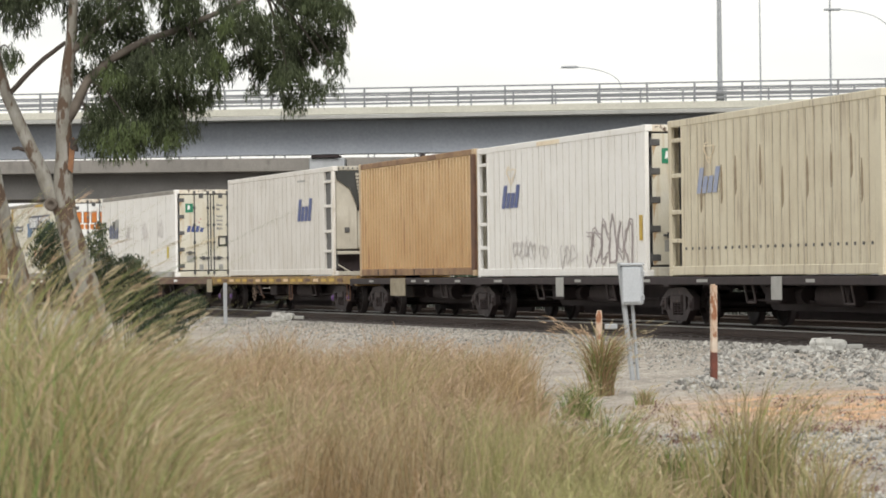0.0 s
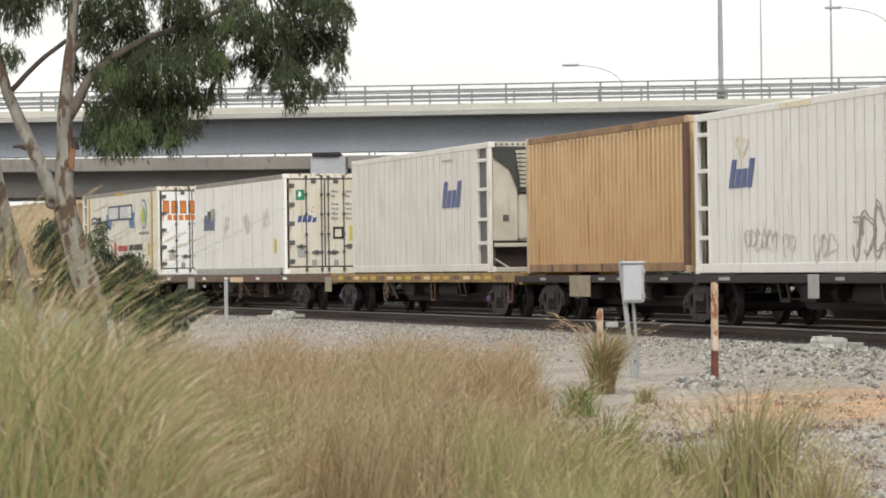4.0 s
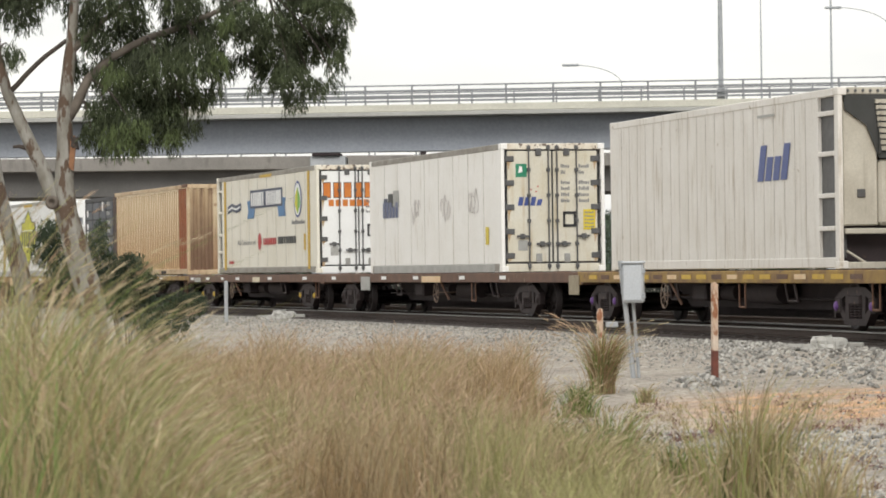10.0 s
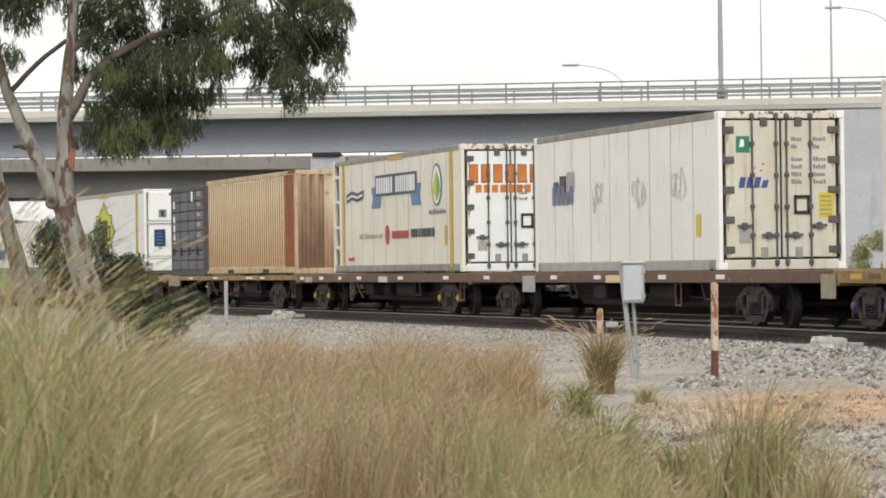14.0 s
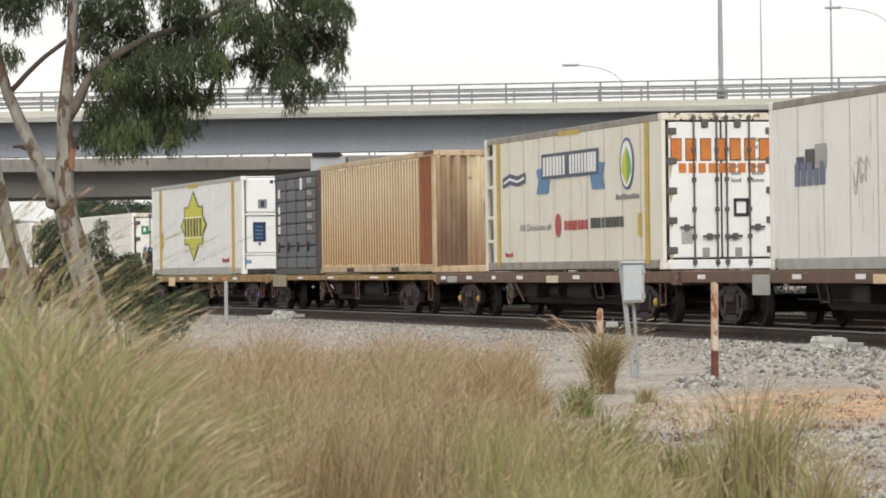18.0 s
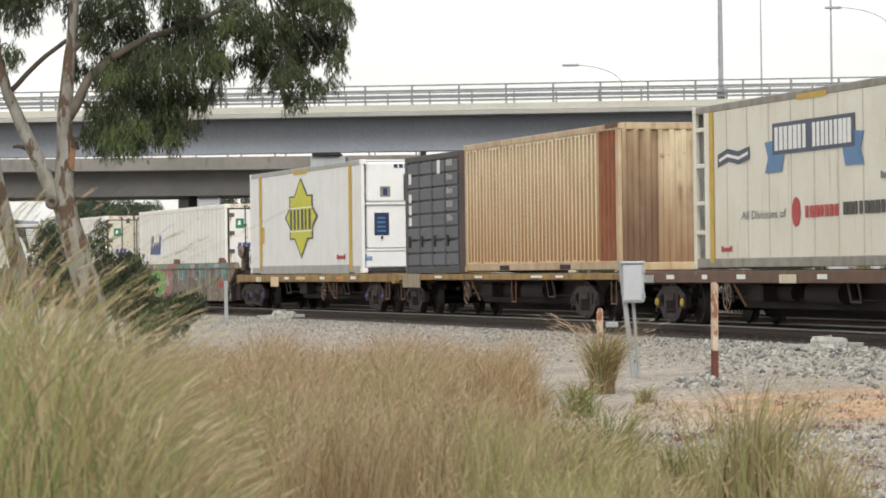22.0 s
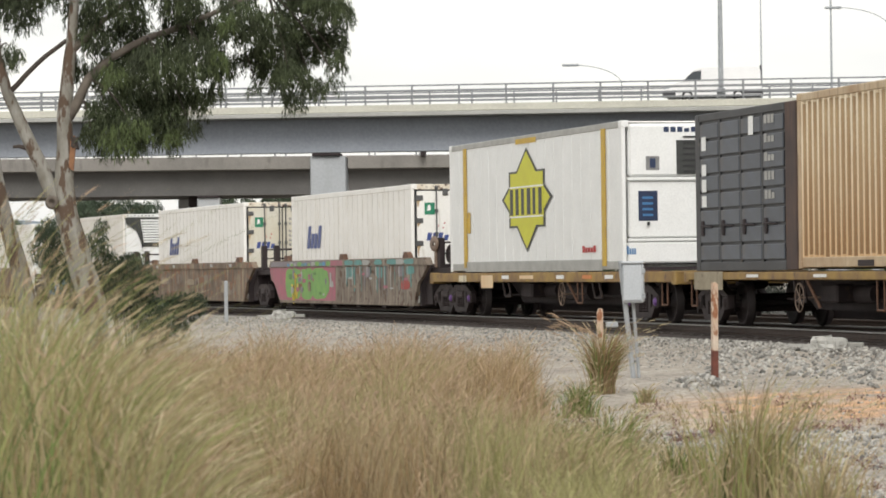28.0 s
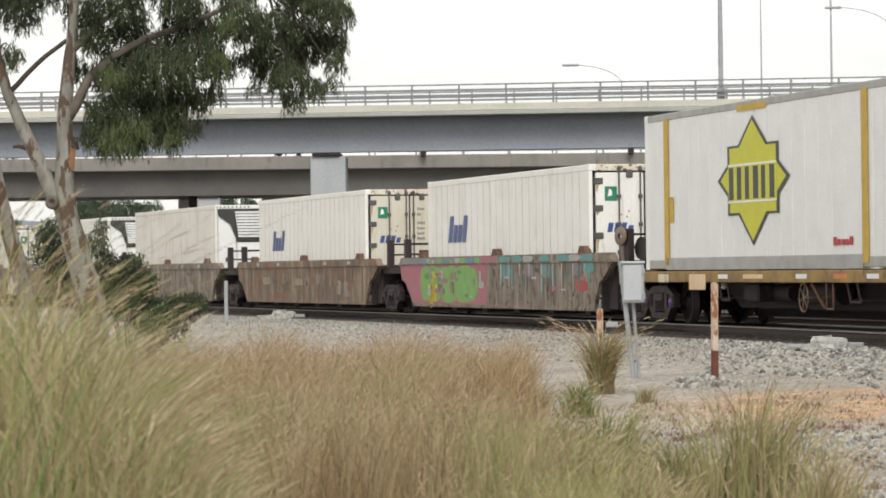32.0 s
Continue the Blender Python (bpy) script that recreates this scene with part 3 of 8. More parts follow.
def ballast():
    rng = np.random.default_rng(5)
    base = np.array([(1, 0, 0), (-1, 0, 0), (0, 1, 0), (0, -1, 0), (0, 0, 1), (0, 0, -1)], dtype=float)
    tri = np.array([(0, 2, 4), (2, 1, 4), (1, 3, 4), (3, 0, 4), (2, 0, 5), (1, 2, 5), (3, 1, 5), (0, 3, 5)])
    V, F = [], []
    spots = []
    for i in range(27000):
        a = rng.uniform(-62, 2)
        g = abs(rng.normal(0, 1.7)) + 1.7 if rng.random() < 0.9 else rng.uniform(1.7, 5.4)
        if g > 5.4 + 0.5 * math.sin(a * 0.9):
            continue
        spots.append((a, g, rng.uniform(0.02, 0.05)))
    for i in range(6000):
        spots.append((rng.uniform(-30, -2), rng.uniform(4, 11.5), rng.uniform(0.008, 0.022)))
    places = []
    for a, g, r in spots:
        p = plan(a, HALF - g)
        # coarse stones lie up the line; elsewhere they are trodden in
        if p.x < (0.150 + 0.03 * noise.noise((p.x * 1.5, p.y * 0.7, 3.0))) * p.y:
            r *= 0.55
        places.append((p.x, p.y, ground_z(p.x, p.y) + r * 0.25, r))
    # a small heap beside the stake, and pale chips on the bare soil
    for k in range(170):
        ex, ey = rng.normal(0, 0.13), rng.normal(0, 0.35)
        x, y = 2.80 + ex, 18.5 + ey
        places.append((x, y, ground_z(x, y) + 0.075 * math.exp(-(ex / 0.15) ** 2 - (ey / 0.4) ** 2) + 0.01, rng.uniform(0.02, 0.05)))
    for k in range(5200):
        y = rng.uniform(8.6, 14.0)
        x = rng.uniform(0.05, 0.30) * y
        if noise.noise((x * 1.1, y * 0.6, 12.0)) > -0.12:
            places.append((x, y, ground_z(x, y) + 0.004, rng.uniform(0.012, 0.034)))
    for px, py, pz, r in places:
        p = true(px, py, pz)
        pts = base * rng.uniform(0.6, 1.3, (6, 1)) * r
        q = Euler((rng.uniform(0, 6), rng.uniform(0, 6), rng.uniform(0, 6))).to_matrix()
        pts = pts @ np.array(q).T + tuple(p)
        F.append(tri + 6 * len(V))
        V.append(pts)
    ob = new("ballast", bulk("ballast", np.concatenate(V), np.concatenate(F), M_STONE))
    tagged(ob, "loose pale grey ballast stones beside the track", "gravel", kind="stuff")


ballast()


# ---- bridges ----
def bridge(label, y_mid, slope, z_top, x0, x1, piers, width, girder, barrier_mat, spacing, shift, open_rail=False, fall=0.0):
    th = tagged(new("road_bridge"), label, "bridge", kind="structure")
    turn = Matrix.Translation((0, y_mid, 0)) @ Matrix.Rotation(math.atan(slope), 4, "Z")
    th.matrix_basis = Matrix.Translation(true(0, y_mid))
    UNIT[0] = Matrix.Diagonal((VS, K, VS, 1)) @ Matrix.Rotation(math.atan(slope), 4, "Z")
    zr = z_top               # top of the upper handrail
    zb = z_top - 1.05        # top of the concrete barrier
    zf = zb - (0.92 if open_rail else 0.62)   # lower edge of the concrete
    zd = zf - girder         # underside of the girder
    if open_rail:
        part("parapet_edge", Mesh().box(x0, x1, -0.06, 0.5, zf, zb, 0.03), M_OLDCONC, th)
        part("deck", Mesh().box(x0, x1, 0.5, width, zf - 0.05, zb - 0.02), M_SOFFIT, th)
    else:
        part("barrier", Mesh().box(x0, x1, 0, 0.35, zf + 0.24, zb, 0.03), barrier_mat, th)
        part("parapet_edge", Mesh().box(x0, x1, -0.06, 0.5, zf, zf + 0.235, 0.03), M_CONCRETE, th)
        e = fall * (width - 0.5)
        vs = [(x, y, z) for x in (x0, x1) for y, z in ((0.5, zf - 0.05), (width, zf - 0.05 + e), (width, zf + 0.55 + e), (0.5, zf + 0.55))]
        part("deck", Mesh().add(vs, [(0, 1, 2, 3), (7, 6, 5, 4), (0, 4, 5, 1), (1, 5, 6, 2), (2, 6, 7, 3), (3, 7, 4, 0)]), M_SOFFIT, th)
    for k in range(5):
        y = (0.5 if open_rail else 0.75) + k * (width - 1.5) / 4
        e = fall * y
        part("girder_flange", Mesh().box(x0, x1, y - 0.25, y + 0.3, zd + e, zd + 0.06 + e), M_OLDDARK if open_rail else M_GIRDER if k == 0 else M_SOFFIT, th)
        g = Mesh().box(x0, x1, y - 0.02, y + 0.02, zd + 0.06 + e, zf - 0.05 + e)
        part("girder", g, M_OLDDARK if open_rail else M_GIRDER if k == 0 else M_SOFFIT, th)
        if k == 0:
            for px in piers:
                part("stiffener", Mesh().box(px - 0.03, px + 0.03, y - 0.045, y - 0.02, zd + 0.06, zf - 0.1), M_OLDDARK if open_rail else M_GIRDER, th)
    for side in (0.15, width - 0.3):
        for z, r in ((zr - 0.03, 0.035), (zr - 0.32, 0.055), (zr - 0.60, 0.055), (zr - 0.86, 0.05)):
            if (side > 1 or open_rail) and z < zr - 0.5:
                continue
            part("handrail", Mesh().box(x0, x1, side - 0.05, side + 0.05, z - r + fall * max(0, side - 0.5), z + r + fall * max(0, side - 0.5), 0.01), M_STEELRAIL, th)
    post = Mesh().box(-0.05, 0.05, -0.08, 0.08, 0, 1.03, 0.01).box(-0.1, 0.1, -0.1, 0.1, 0, 0.03).data("rail_post", M_STEELRAIL)
    x = -75 + shift
    while x < 75:
        part("rail_post", post, M_STEELRAIL, th, at=Matrix.Translation((x, 0.17, zb)))
        part("rail_post", post, M_STEELRAIL, th, at=Matrix.Translation((x + 0.35, width - 0.3, zb + fall * (width - 0.8))))
        x += spacing
    if not open_rail:
        part("far_barrier", Mesh().box(x0, x1, width - 0.5, width - 0.1, zf + fall * width, zb - 0.1 + fall * width), M_CONCRETE, th)
    for px in piers:
        part("bearing", Mesh().box(px - 0.75, px + 0.75, 0.2, 1.5, zd - 0.16, zd, 0.02), M_DARK, th)
        if open_rail:
            part("pier", Mesh().box(px - 0.80, px + 0.80, 0.3, 1.6, -0.7, zd - 0.16, 0.05), M_PIER, th)
            part("pier", Mesh().box(px - 2.7, px - 1.5, width - 2.2, width - 1.0, -0.7, zd - 0.05, 0.05), M_PIER, th)
            part("bearing", Mesh().box(px - 1.5, px - 0.82, 1.2, width - 2.0, zd - 0.9, zd, 0.03), M_DARK, th)
        else:
            part("pier", Mesh().box(px - 0.88, px + 1.05, 0.3, 1.4, -0.7, zd - 0.16, 0.05), M_PIER, th)
            part("pier", Mesh().box(px - 1.95, px - 0.05, width - 2.2, width - 1.1, -0.7, zd + 0.2, 0.05), M_PIER, th)
    return th, turn, zb - 0.02 if open_rail else zf + 0.55 + fall * 2.7


BRIDGE, BRIDGE_TURN, BRIDGE_ROAD = bridge("grey steel girder road bridge with cream concrete barriers and handrails", 91.0, -0.05, 10.72, -300, 420, [-6.2 + 48 * k for k in range(-6, 9)], 11.0, 1.87, M_BARRIER, 2.5, 0.95, False, 0.068)
part("abutment", Mesh().box(20.2, 70.0, -0.03, 0.66, -0.8, BRIDGE_ROAD - 0.74, 0.05), M_PIER, BRIDGE, "pale blue-grey abutment wall")
BRIDGE_FAR, FAR_TURN, FAR_ROAD = bridge("grey concrete road bridge with an open railing behind the first one", 120.4, 0.03, 10.0, -300, 420, [-16.4 + 60 * k for k in range(-4, 8)], 7.2, 1.75, M_CONCRETE, 3.3, 0.6, True)
for _x in (-1.3, 13.3):
    part("signal_box", Mesh().box(_x - 0.2, _x + 0.2, -0.45, -0.06, FAR_ROAD - 0.12, FAR_ROAD + 0.34, 0.03), M_DARK, BRIDGE_FAR)


def bridge_lamp(x, y, height, arm, lean_to, tall_base=False, thick=0.1, base=0.45):
    th = tagged(new("street_lamp"), "slim grey street lamp pole on the bridge", "street lamp", "lamps on the bridge")
    th.matrix_basis = Matrix.Translation(true(x, y, BRIDGE_ROAD - 0.35 + base))
    part("pole", Mesh().tube((0, 0, 0), (0, 0, height), thick, 10, thick * 0.55), M_GALV, th)
    if tall_base:
        part("collar", Mesh().box(-0.22, 0.22, -0.2, 0.2, 0.55, 1.3, 0.05), M_GALV, th)
    if arm:
        pts = [(lean_to * arm * (1 - math.cos(k * math.pi / 16)), 0, height + arm * 0.40 * math.sin(k * math.pi / 16)) for k in range(9)]
        part("arm", Mesh().path(pts, thick * 0.5), M_GALV, th)
        part("lamp_head", Mesh().box(pts[-1][0] - 0.5, pts[-1][0] + 0.5, -0.15, 0.15, pts[-1][2] - 0.08, pts[-1][2] + 0.06, 0.05), M_GALV, th)
    return th


UNIT[0] = EVEN
bridge_lamp(14.83, 90.75, 14, 0, 1, True, 0.15, -0.45)
bridge_lamp(18.75, 100.2, 7.0, 0, 1, False, 0.06)
bridge_lamp(22.85, 100.2, 12, 0, 1, False, 0.07)
bridge_lamp(10.58, 100.2, 1.65, 3.0, -1, False, 0.05)
bridge_lamp(26.3, 100.2, 4.7, 3.3, -1, False, 0.05)


# ---- the train ----
UNIT[0] = Matrix.Diagonal((0.91, 1, 0.91, 1))
def wheelset_mesh():
    b = Mesh().tube((0, -0.95, 0), (0, 0.95, 0), 0.075, 10)
    for s in (-1, 1):
        y = s * 0.7525
        b.lathe([(0.075, y + s * 0.09), (0.12, y + s * 0.085), (0.14, y + s * 0.03), (0.30, y + s * 0.005), (0.375, y + s * 0.02), (0.385, y + s * 0.065), (0.455, y + s * 0.065), (0.462, y - s * 0.03), (0.49, y - s * 0.045), (0.485, y - s * 0.07), (0.37, y - s * 0.07), (0.30, y - s * 0.03), (0.075, y - s * 0.06)], n=28)
    # a plate bolted off centre, which shows the turning
    b.box(-0.06, 0.06, -0.83, 0.83, 0.17, 0.23)
    return b.data("wheelset", M_WHEEL)


WHEELSET = wheelset_mesh()


def side_frame_mesh(s):
    b = Mesh()
    y0, y1 = s * 0.98, s * 1.12
    b.prism([(-1.05, 0.62), (-0.55, 0.80), (0.55, 0.80), (1.05, 0.62), (1.05, 0.50), (0.5, 0.66), (-0.5, 0.66), (-1.05, 0.50)], y0, y1)
    b.prism([(-1.05, 0.52), (-0.85, 0.52), (-0.40, 0.24), (0.40, 0.24), (0.85, 0.52), (1.05, 0.52), (0.55, 0.12), (-0.55, 0.12)], y0, y1)
    for x in (-0.44, 0.44):
        b.box(x - 0.09, x + 0.09, y0, y1, 0.2, 0.72)
    for x in (-0.9, 0.9):
        b.box(x - 0.17, x + 0.17, y0 - s * 0.01, y1 + s * 0.02, 0.33, 0.62, 0.03)
    b.box(-0.30, 0.30, y0 - s * 0.05, y1 + s * 0.03, 0.48, 0.66, 0.03)
    b.box(-1.15, -1.06, y0, y1, 0.25, 0.5)
    return b.data("side_frame", M_BOGIE)


SIDE_FRAMES = [side_frame_mesh(-1), side_frame_mesh(1)]
def spring_mesh(turns=5, r=0.075, wire=0.016, n=10):
    """One coil from 0.22 to 0.50 high."""
    vs, fs, m = [], [], turns * n
    for k in range(m + 1):
        a = 2 * math.pi * k / n
        c, s, z = math.cos(a), math.sin(a), 0.24 + 0.24 * k / m
        for e in range(5):
            b = 2 * math.pi * e / 5
            q = r + wire * math.cos(b)
            vs.append((q * c, q * s, z + wire * math.sin(b)))
    for k in range(m):
        fs += [(5 * k + e, 5 * k + (e + 1) % 5, 5 * k + 5 + (e + 1) % 5, 5 * k + 5 + e) for e in range(5)]
    return Mesh().add(vs, fs, True).data("spring", M_BOGIE)


SPRING = spring_mesh()
BRAKE = Mesh().box(-0.42, -0.36, -0.62, -0.9, 0.22, 0.62, 0.01).box(0.36, 0.42, -0.62, -0.9, 0.22, 0.62, 0.01).path([(-0.4, -0.9, 0.3), (0.0, -0.86, 0.36), (0.4, -0.9, 0.3)], 0.025).data("brake_gear", M_BOGIE)
BOLSTER = Mesh().box(-0.25, 0.25, -1.0, 1.0, 0.42, 0.64, 0.03).box(-0.62, -0.52, -0.85, 0.85, 0.28, 0.40).box(0.52, 0.62, -0.85, 0.85, 0.28, 0.40).tube((-0.55, -0.3, 0.34), (0.55, -0.3, 0.34), 0.03).data("bolster", M_BOGIE)


def cap_mesh(mat):
    return Mesh().lathe([(0.0, -1.18), (0.055, -1.18), (0.09, -1.15), (0.10, -1.06), (0.09, -1.0)], n=12).data("axle_cap", mat)


CAPS = {"purple": cap_mesh(M_PURPLE), "grey": cap_mesh(M_BOGIE), "yellow": cap_mesh(M_YELLOW), "dark": cap_mesh(M_DARK)}


def bogie(parent, x, caps):
    UNIT[0] = ALONG_TRAIN
    bo = part("bogie", BOLSTER, M_BOGIE, parent, at=Matrix.Translation((x, 0, RAIL / VS)))
    UNIT[0] = Matrix.Identity(4)
    for m in SIDE_FRAMES:
        part("side_frame", m, M_BOGIE, bo)
    for sx in (-0.2, 0.0, 0.2):
        part("spring", SPRING, M_BOGIE, bo, at=Matrix.Translation((sx, -1.05, 0)))
    part("brake_gear", BRAKE, M_BOGIE, bo)
    for ax in (-0.86, 0.86):
        w = part("wheelset", WHEELSET, M_WHEEL, bo, at=Matrix.Translation((ax, 0, 0.42)))
        WHEELS.append((w, ax))
        for turn in (0, 180):
            part("axle_cap", CAPS[caps], M_PURPLE, bo, caps + " painted axle cap" if caps != "grey" else "", at=pose(ax, 0, 0.42, 0, 0, turn))
    UNIT[0] = ALONG_TRAIN
    return bo


def hand_wheel(parent, x, y, mat):
    about(x, VS)
    b = Mesh()
    pts = [(x + 0.21 * math.cos(k * math.pi / 10), y, 0.40 + 0.21 * math.sin(k * math.pi / 10)) for k in range(21)]
    b.path(pts, 0.010)
    for k in range(3):
        c, s = 0.21 * math.cos(k * math.pi / 3 + 0.3), 0.21 * math.sin(k * math.pi / 3 + 0.3)
        b.tube((x - c, y, 0.40 - s), (x + c, y, 0.40 + s), 0.008, 6)
    b.tube((x, y, 0.40), (x, y + 0.5, 0.40), 0.015, 6)
    part("hand_wheel", b, mat, parent, "pale spoked handbrake wheel")
    UNIT[0] = ALONG_TRAIN


def step_loop(parent, x, y, w, z0, z1, mat):
    about(x, VS)
    b = Mesh().path([(x - w / 2, y, z1), (x - w / 2, y, z0), (x + w / 2, y, z0), (x + w / 2, y, z1)], 0.018)
    part("foot_step", b, mat, parent)
    UNIT[0] = ALONG_TRAIN


def flat_wagon(label, u0, u1, bogies, caps, sill_mat, top, depth, wheel_at=None, plates=(), steps=(), marks=(), heavy_ends=True, tail=True):
    """A container flat: u0 and u1 its ends along the train; bogies, plates and steps are given along the train too."""
    mid, h = (u0 + u1) / 2, (u1 - u0) / 2
    th = tagged(new("container_wagon"), label, "railway wagon", "wagons of the train")
    for s in (-1, 1):
        part("side_sill", Mesh().box(-h, h, s * 1.16, s * 1.28, top - depth, top, 0.012), sill_mat, th)
    part("centre_sill", Mesh().box(-h, h, -0.3, 0.3, 0.62, top - 0.04, 0.02).prism([(-h * 0.62, 0.62), (h * 0.62, 0.62), (h * 0.50, 0.20), (-h * 0.50, 0.20)], -0.28, 0.28), M_DARK, th)
    for k in range(7):
        x = -h + 0.25 + k * (2 * h - 0.5) / 6
        part("cross_member", Mesh().box(x - 0.09, x + 0.09, -1.16, 1.16, top - depth * 0.9, top - 0.01), M_DARK, th)
    part("deck", Mesh().box(-h + 0.08, h - 0.08, -1.15, 1.15, top - 0.05, top - 0.015).box(-h + 0.3, h - 0.3, -0.85, 0.85, top - 0.015, top + 0.006), M_DARK, th)
    if heavy_ends:
        for s in (-1, 1):
            part("end_beam", Mesh().box(s * h - 0.07, s * h + 0.07, -1.28, 1.28, top - depth - 0.04, top + 0.01, 0.015), sill_mat, th)
    for s in (-1, 1) if tail else (1,):
        c = Mesh().box(s * h, s * (h + 0.42), -0.1, 0.1, 0.55, 0.75, 0.03).box(s * (h + 0.36), s * (h + 0.62), -0.17, 0.17, 0.50, 0.80, 0.05)
        c.path([(s * h, -0.45, 0.72), (s * (h + 0.2), -0.42, 0.48), (s * (h + 0.5), -0.4, 0.5)], 0.025)
        part("coupler", c, M_DARK, th)
    part("brake_cylinder", Mesh().tube((-0.9, -0.55, 0.45), (-0.35, -0.55, 0.45), 0.13, 12), M_DARK, th)
    part("air_tank", Mesh().tube((0.1, -0.6, 0.45), (0.9, -0.6, 0.45), 0.17, 12), M_DARK, th)
    for y in (-0.5, 0.5):
        part("brake_rod", Mesh().tube((-h * 0.6, y, 0.36), (h * 0.6, y, 0.36), 0.02, 6), M_DARK, th)
    part("belly_plate", Mesh().prism([(-h * 0.78, top - depth), (h * 0.78, top - depth), (h * 0.66, 0.03), (-h * 0.66, 0.03)], 0.60, 0.66), M_DARK, th)
    part("train_pipe", Mesh().path([(-h, 0.9, 0.56), (-h * 0.4, 0.95, 0.52), (h * 0.4, 0.95, 0.52), (h, 0.9, 0.56)], 0.03), M_DARK, th)
    for x in (-h * 0.34, h * 0.40):
        part("hanger", Mesh().path([(x, -1.18, top - depth), (x, -1.12, 0.34), (x + 0.22, -1.12, 0.34), (x + 0.22, -1.18, top - depth)], 0.022), M_BOGIE, th)
    part("valve_box", Mesh().box(-h * 0.22 - 0.2, -h * 0.22 + 0.2, -0.95, -0.6, 0.32, 0.60, 0.03), M_DARK, th)
    for b in bogies:
        bogie(th, b - mid, caps)
    if wheel_at is not None:
        hand_wheel(th, wheel_at - mid, -1.25, M_WHEELPALE)
        part("wheel_bracket", Mesh().path([(wheel_at - mid + 0.12, -1.2, top - depth), (wheel_at - mid + 0.3, -1.1, 0.25)], 0.025), M_RUST, th)
    for x, w, d, mat in plates:
        part("data_plate", Mesh().box(x - mid - w / 2, x - mid + w / 2, -1.31, -1.284, top - depth - d, top - depth + 0.13, 0.005), mat, th, "pale weathered plate")
    for x in steps:
        step_loop(th, x - mid, -1.24, 0.3, 0.24, top - depth, M_RUST)
    for x, w, mat in marks:
        part("reflector", Mesh().box(x - mid - w / 2, x - mid + w / 2, -1.292, -1.282, top - depth * 0.68, top - depth * 0.3), mat, th)
    # lashing shoes on the deck
    for x in (-h + 0.9, h - 0.9):
        part("twist_lock", Mesh().box(x - 0.12, x + 0.12, -1.2, -0.95, top, top + 0.02, 0.005), M_RUST, th)
    b0, b1 = (min(bogies), max(bogies)) if len(bogies) > 1 else (u0 + 0.6, u1 - 0.6)
    # the pose runs through the middle of the wagon
    rides(th, mid - (b1 - b0) / 2, mid + (b1 - b0) / 2, 0)
    return th


UNIT[0] = ALONG_TRAIN


def corrugated(x0, x1, pitch, depth, out):
    prof, n = [], max(2, round((x1 - x0) / pitch))
    p = (x1 - x0) / n
    for k in range(n):
        a = x0 + k * p
        prof += [(a, out), (a + 0.36 * p, out), (a + 0.52 * p, out + depth), (a + 0.84 * p, out + depth)]
    return prof + [(x1, out)]


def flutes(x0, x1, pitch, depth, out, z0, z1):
    """Thin skins over the sunken half of each corrugation, its shade in their colour."""
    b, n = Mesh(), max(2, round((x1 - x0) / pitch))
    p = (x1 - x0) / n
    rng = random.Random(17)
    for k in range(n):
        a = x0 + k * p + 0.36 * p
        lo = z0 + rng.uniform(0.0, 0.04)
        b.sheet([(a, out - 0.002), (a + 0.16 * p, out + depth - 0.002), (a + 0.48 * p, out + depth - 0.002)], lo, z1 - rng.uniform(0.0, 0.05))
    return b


def grooved(x0, x1, pitch, width, depth, out):
    prof, n = [(x0, out)], max(2, round((x1 - x0) / pitch))
    p = (x1 - x0) / n
    for k in range(1, n):
        a = x0 + k * p
        prof += [(a - width, out), (a - width * 0.5, out + depth), (a + width * 0.5, out + depth), (a + width, out)]
    return prof + [(x1, out)]


def raised(x0, x1, pitch, width, depth, out):
    """Broad pans between narrow pressed grooves, each pan slightly domed."""
    prof, n = [(x0, out)], max(2, round((x1 - x0) / pitch))
    p = (x1 - x0) / n
    for k in range(1, n):
        a = x0 + k * p
        prof += [(a - width * 1.4, out), (a - width * 0.5, out + depth), (a + width * 0.5, out + depth), (a + width * 0.7, out - 0.008), (a + width * 1.6, out)]
    return prof + [(x1, out)]


def bars(x0, x1, z0, z1, n, y, t=0.004, seed=1, slant=0.0, gapw=0.25, even=False):
    """A row of upright blocks in the place of writing that is not lettered; they lie on a plane of one y."""
    rng = random.Random(seed)
    b = Mesh()
    p = (x1 - x0) / n
    for k in range(n):
        a = x0 + k * p
        top = z1 if (even or k == 0 or rng.random() < 0.35) else z0 + (z1 - z0) * 0.72
        s = slant
        b.prism([(a, z0), (a + p * (1 - gapw), z0), (a + p * (1 - gapw) + s, top), (a + s, top)], y, y + t)
    return b


def end_bars(y0, y1, z0, z1, n, x, t=0.004, seed=1, slant=0.0, gapw=0.25, even=False):
    b = bars(y0, y1, z0, z1, n, 0, t, seed, slant, gapw, even)
    b.v = [(x + (t - yy), xx, zz) for xx, yy, zz in b.v]
    return b


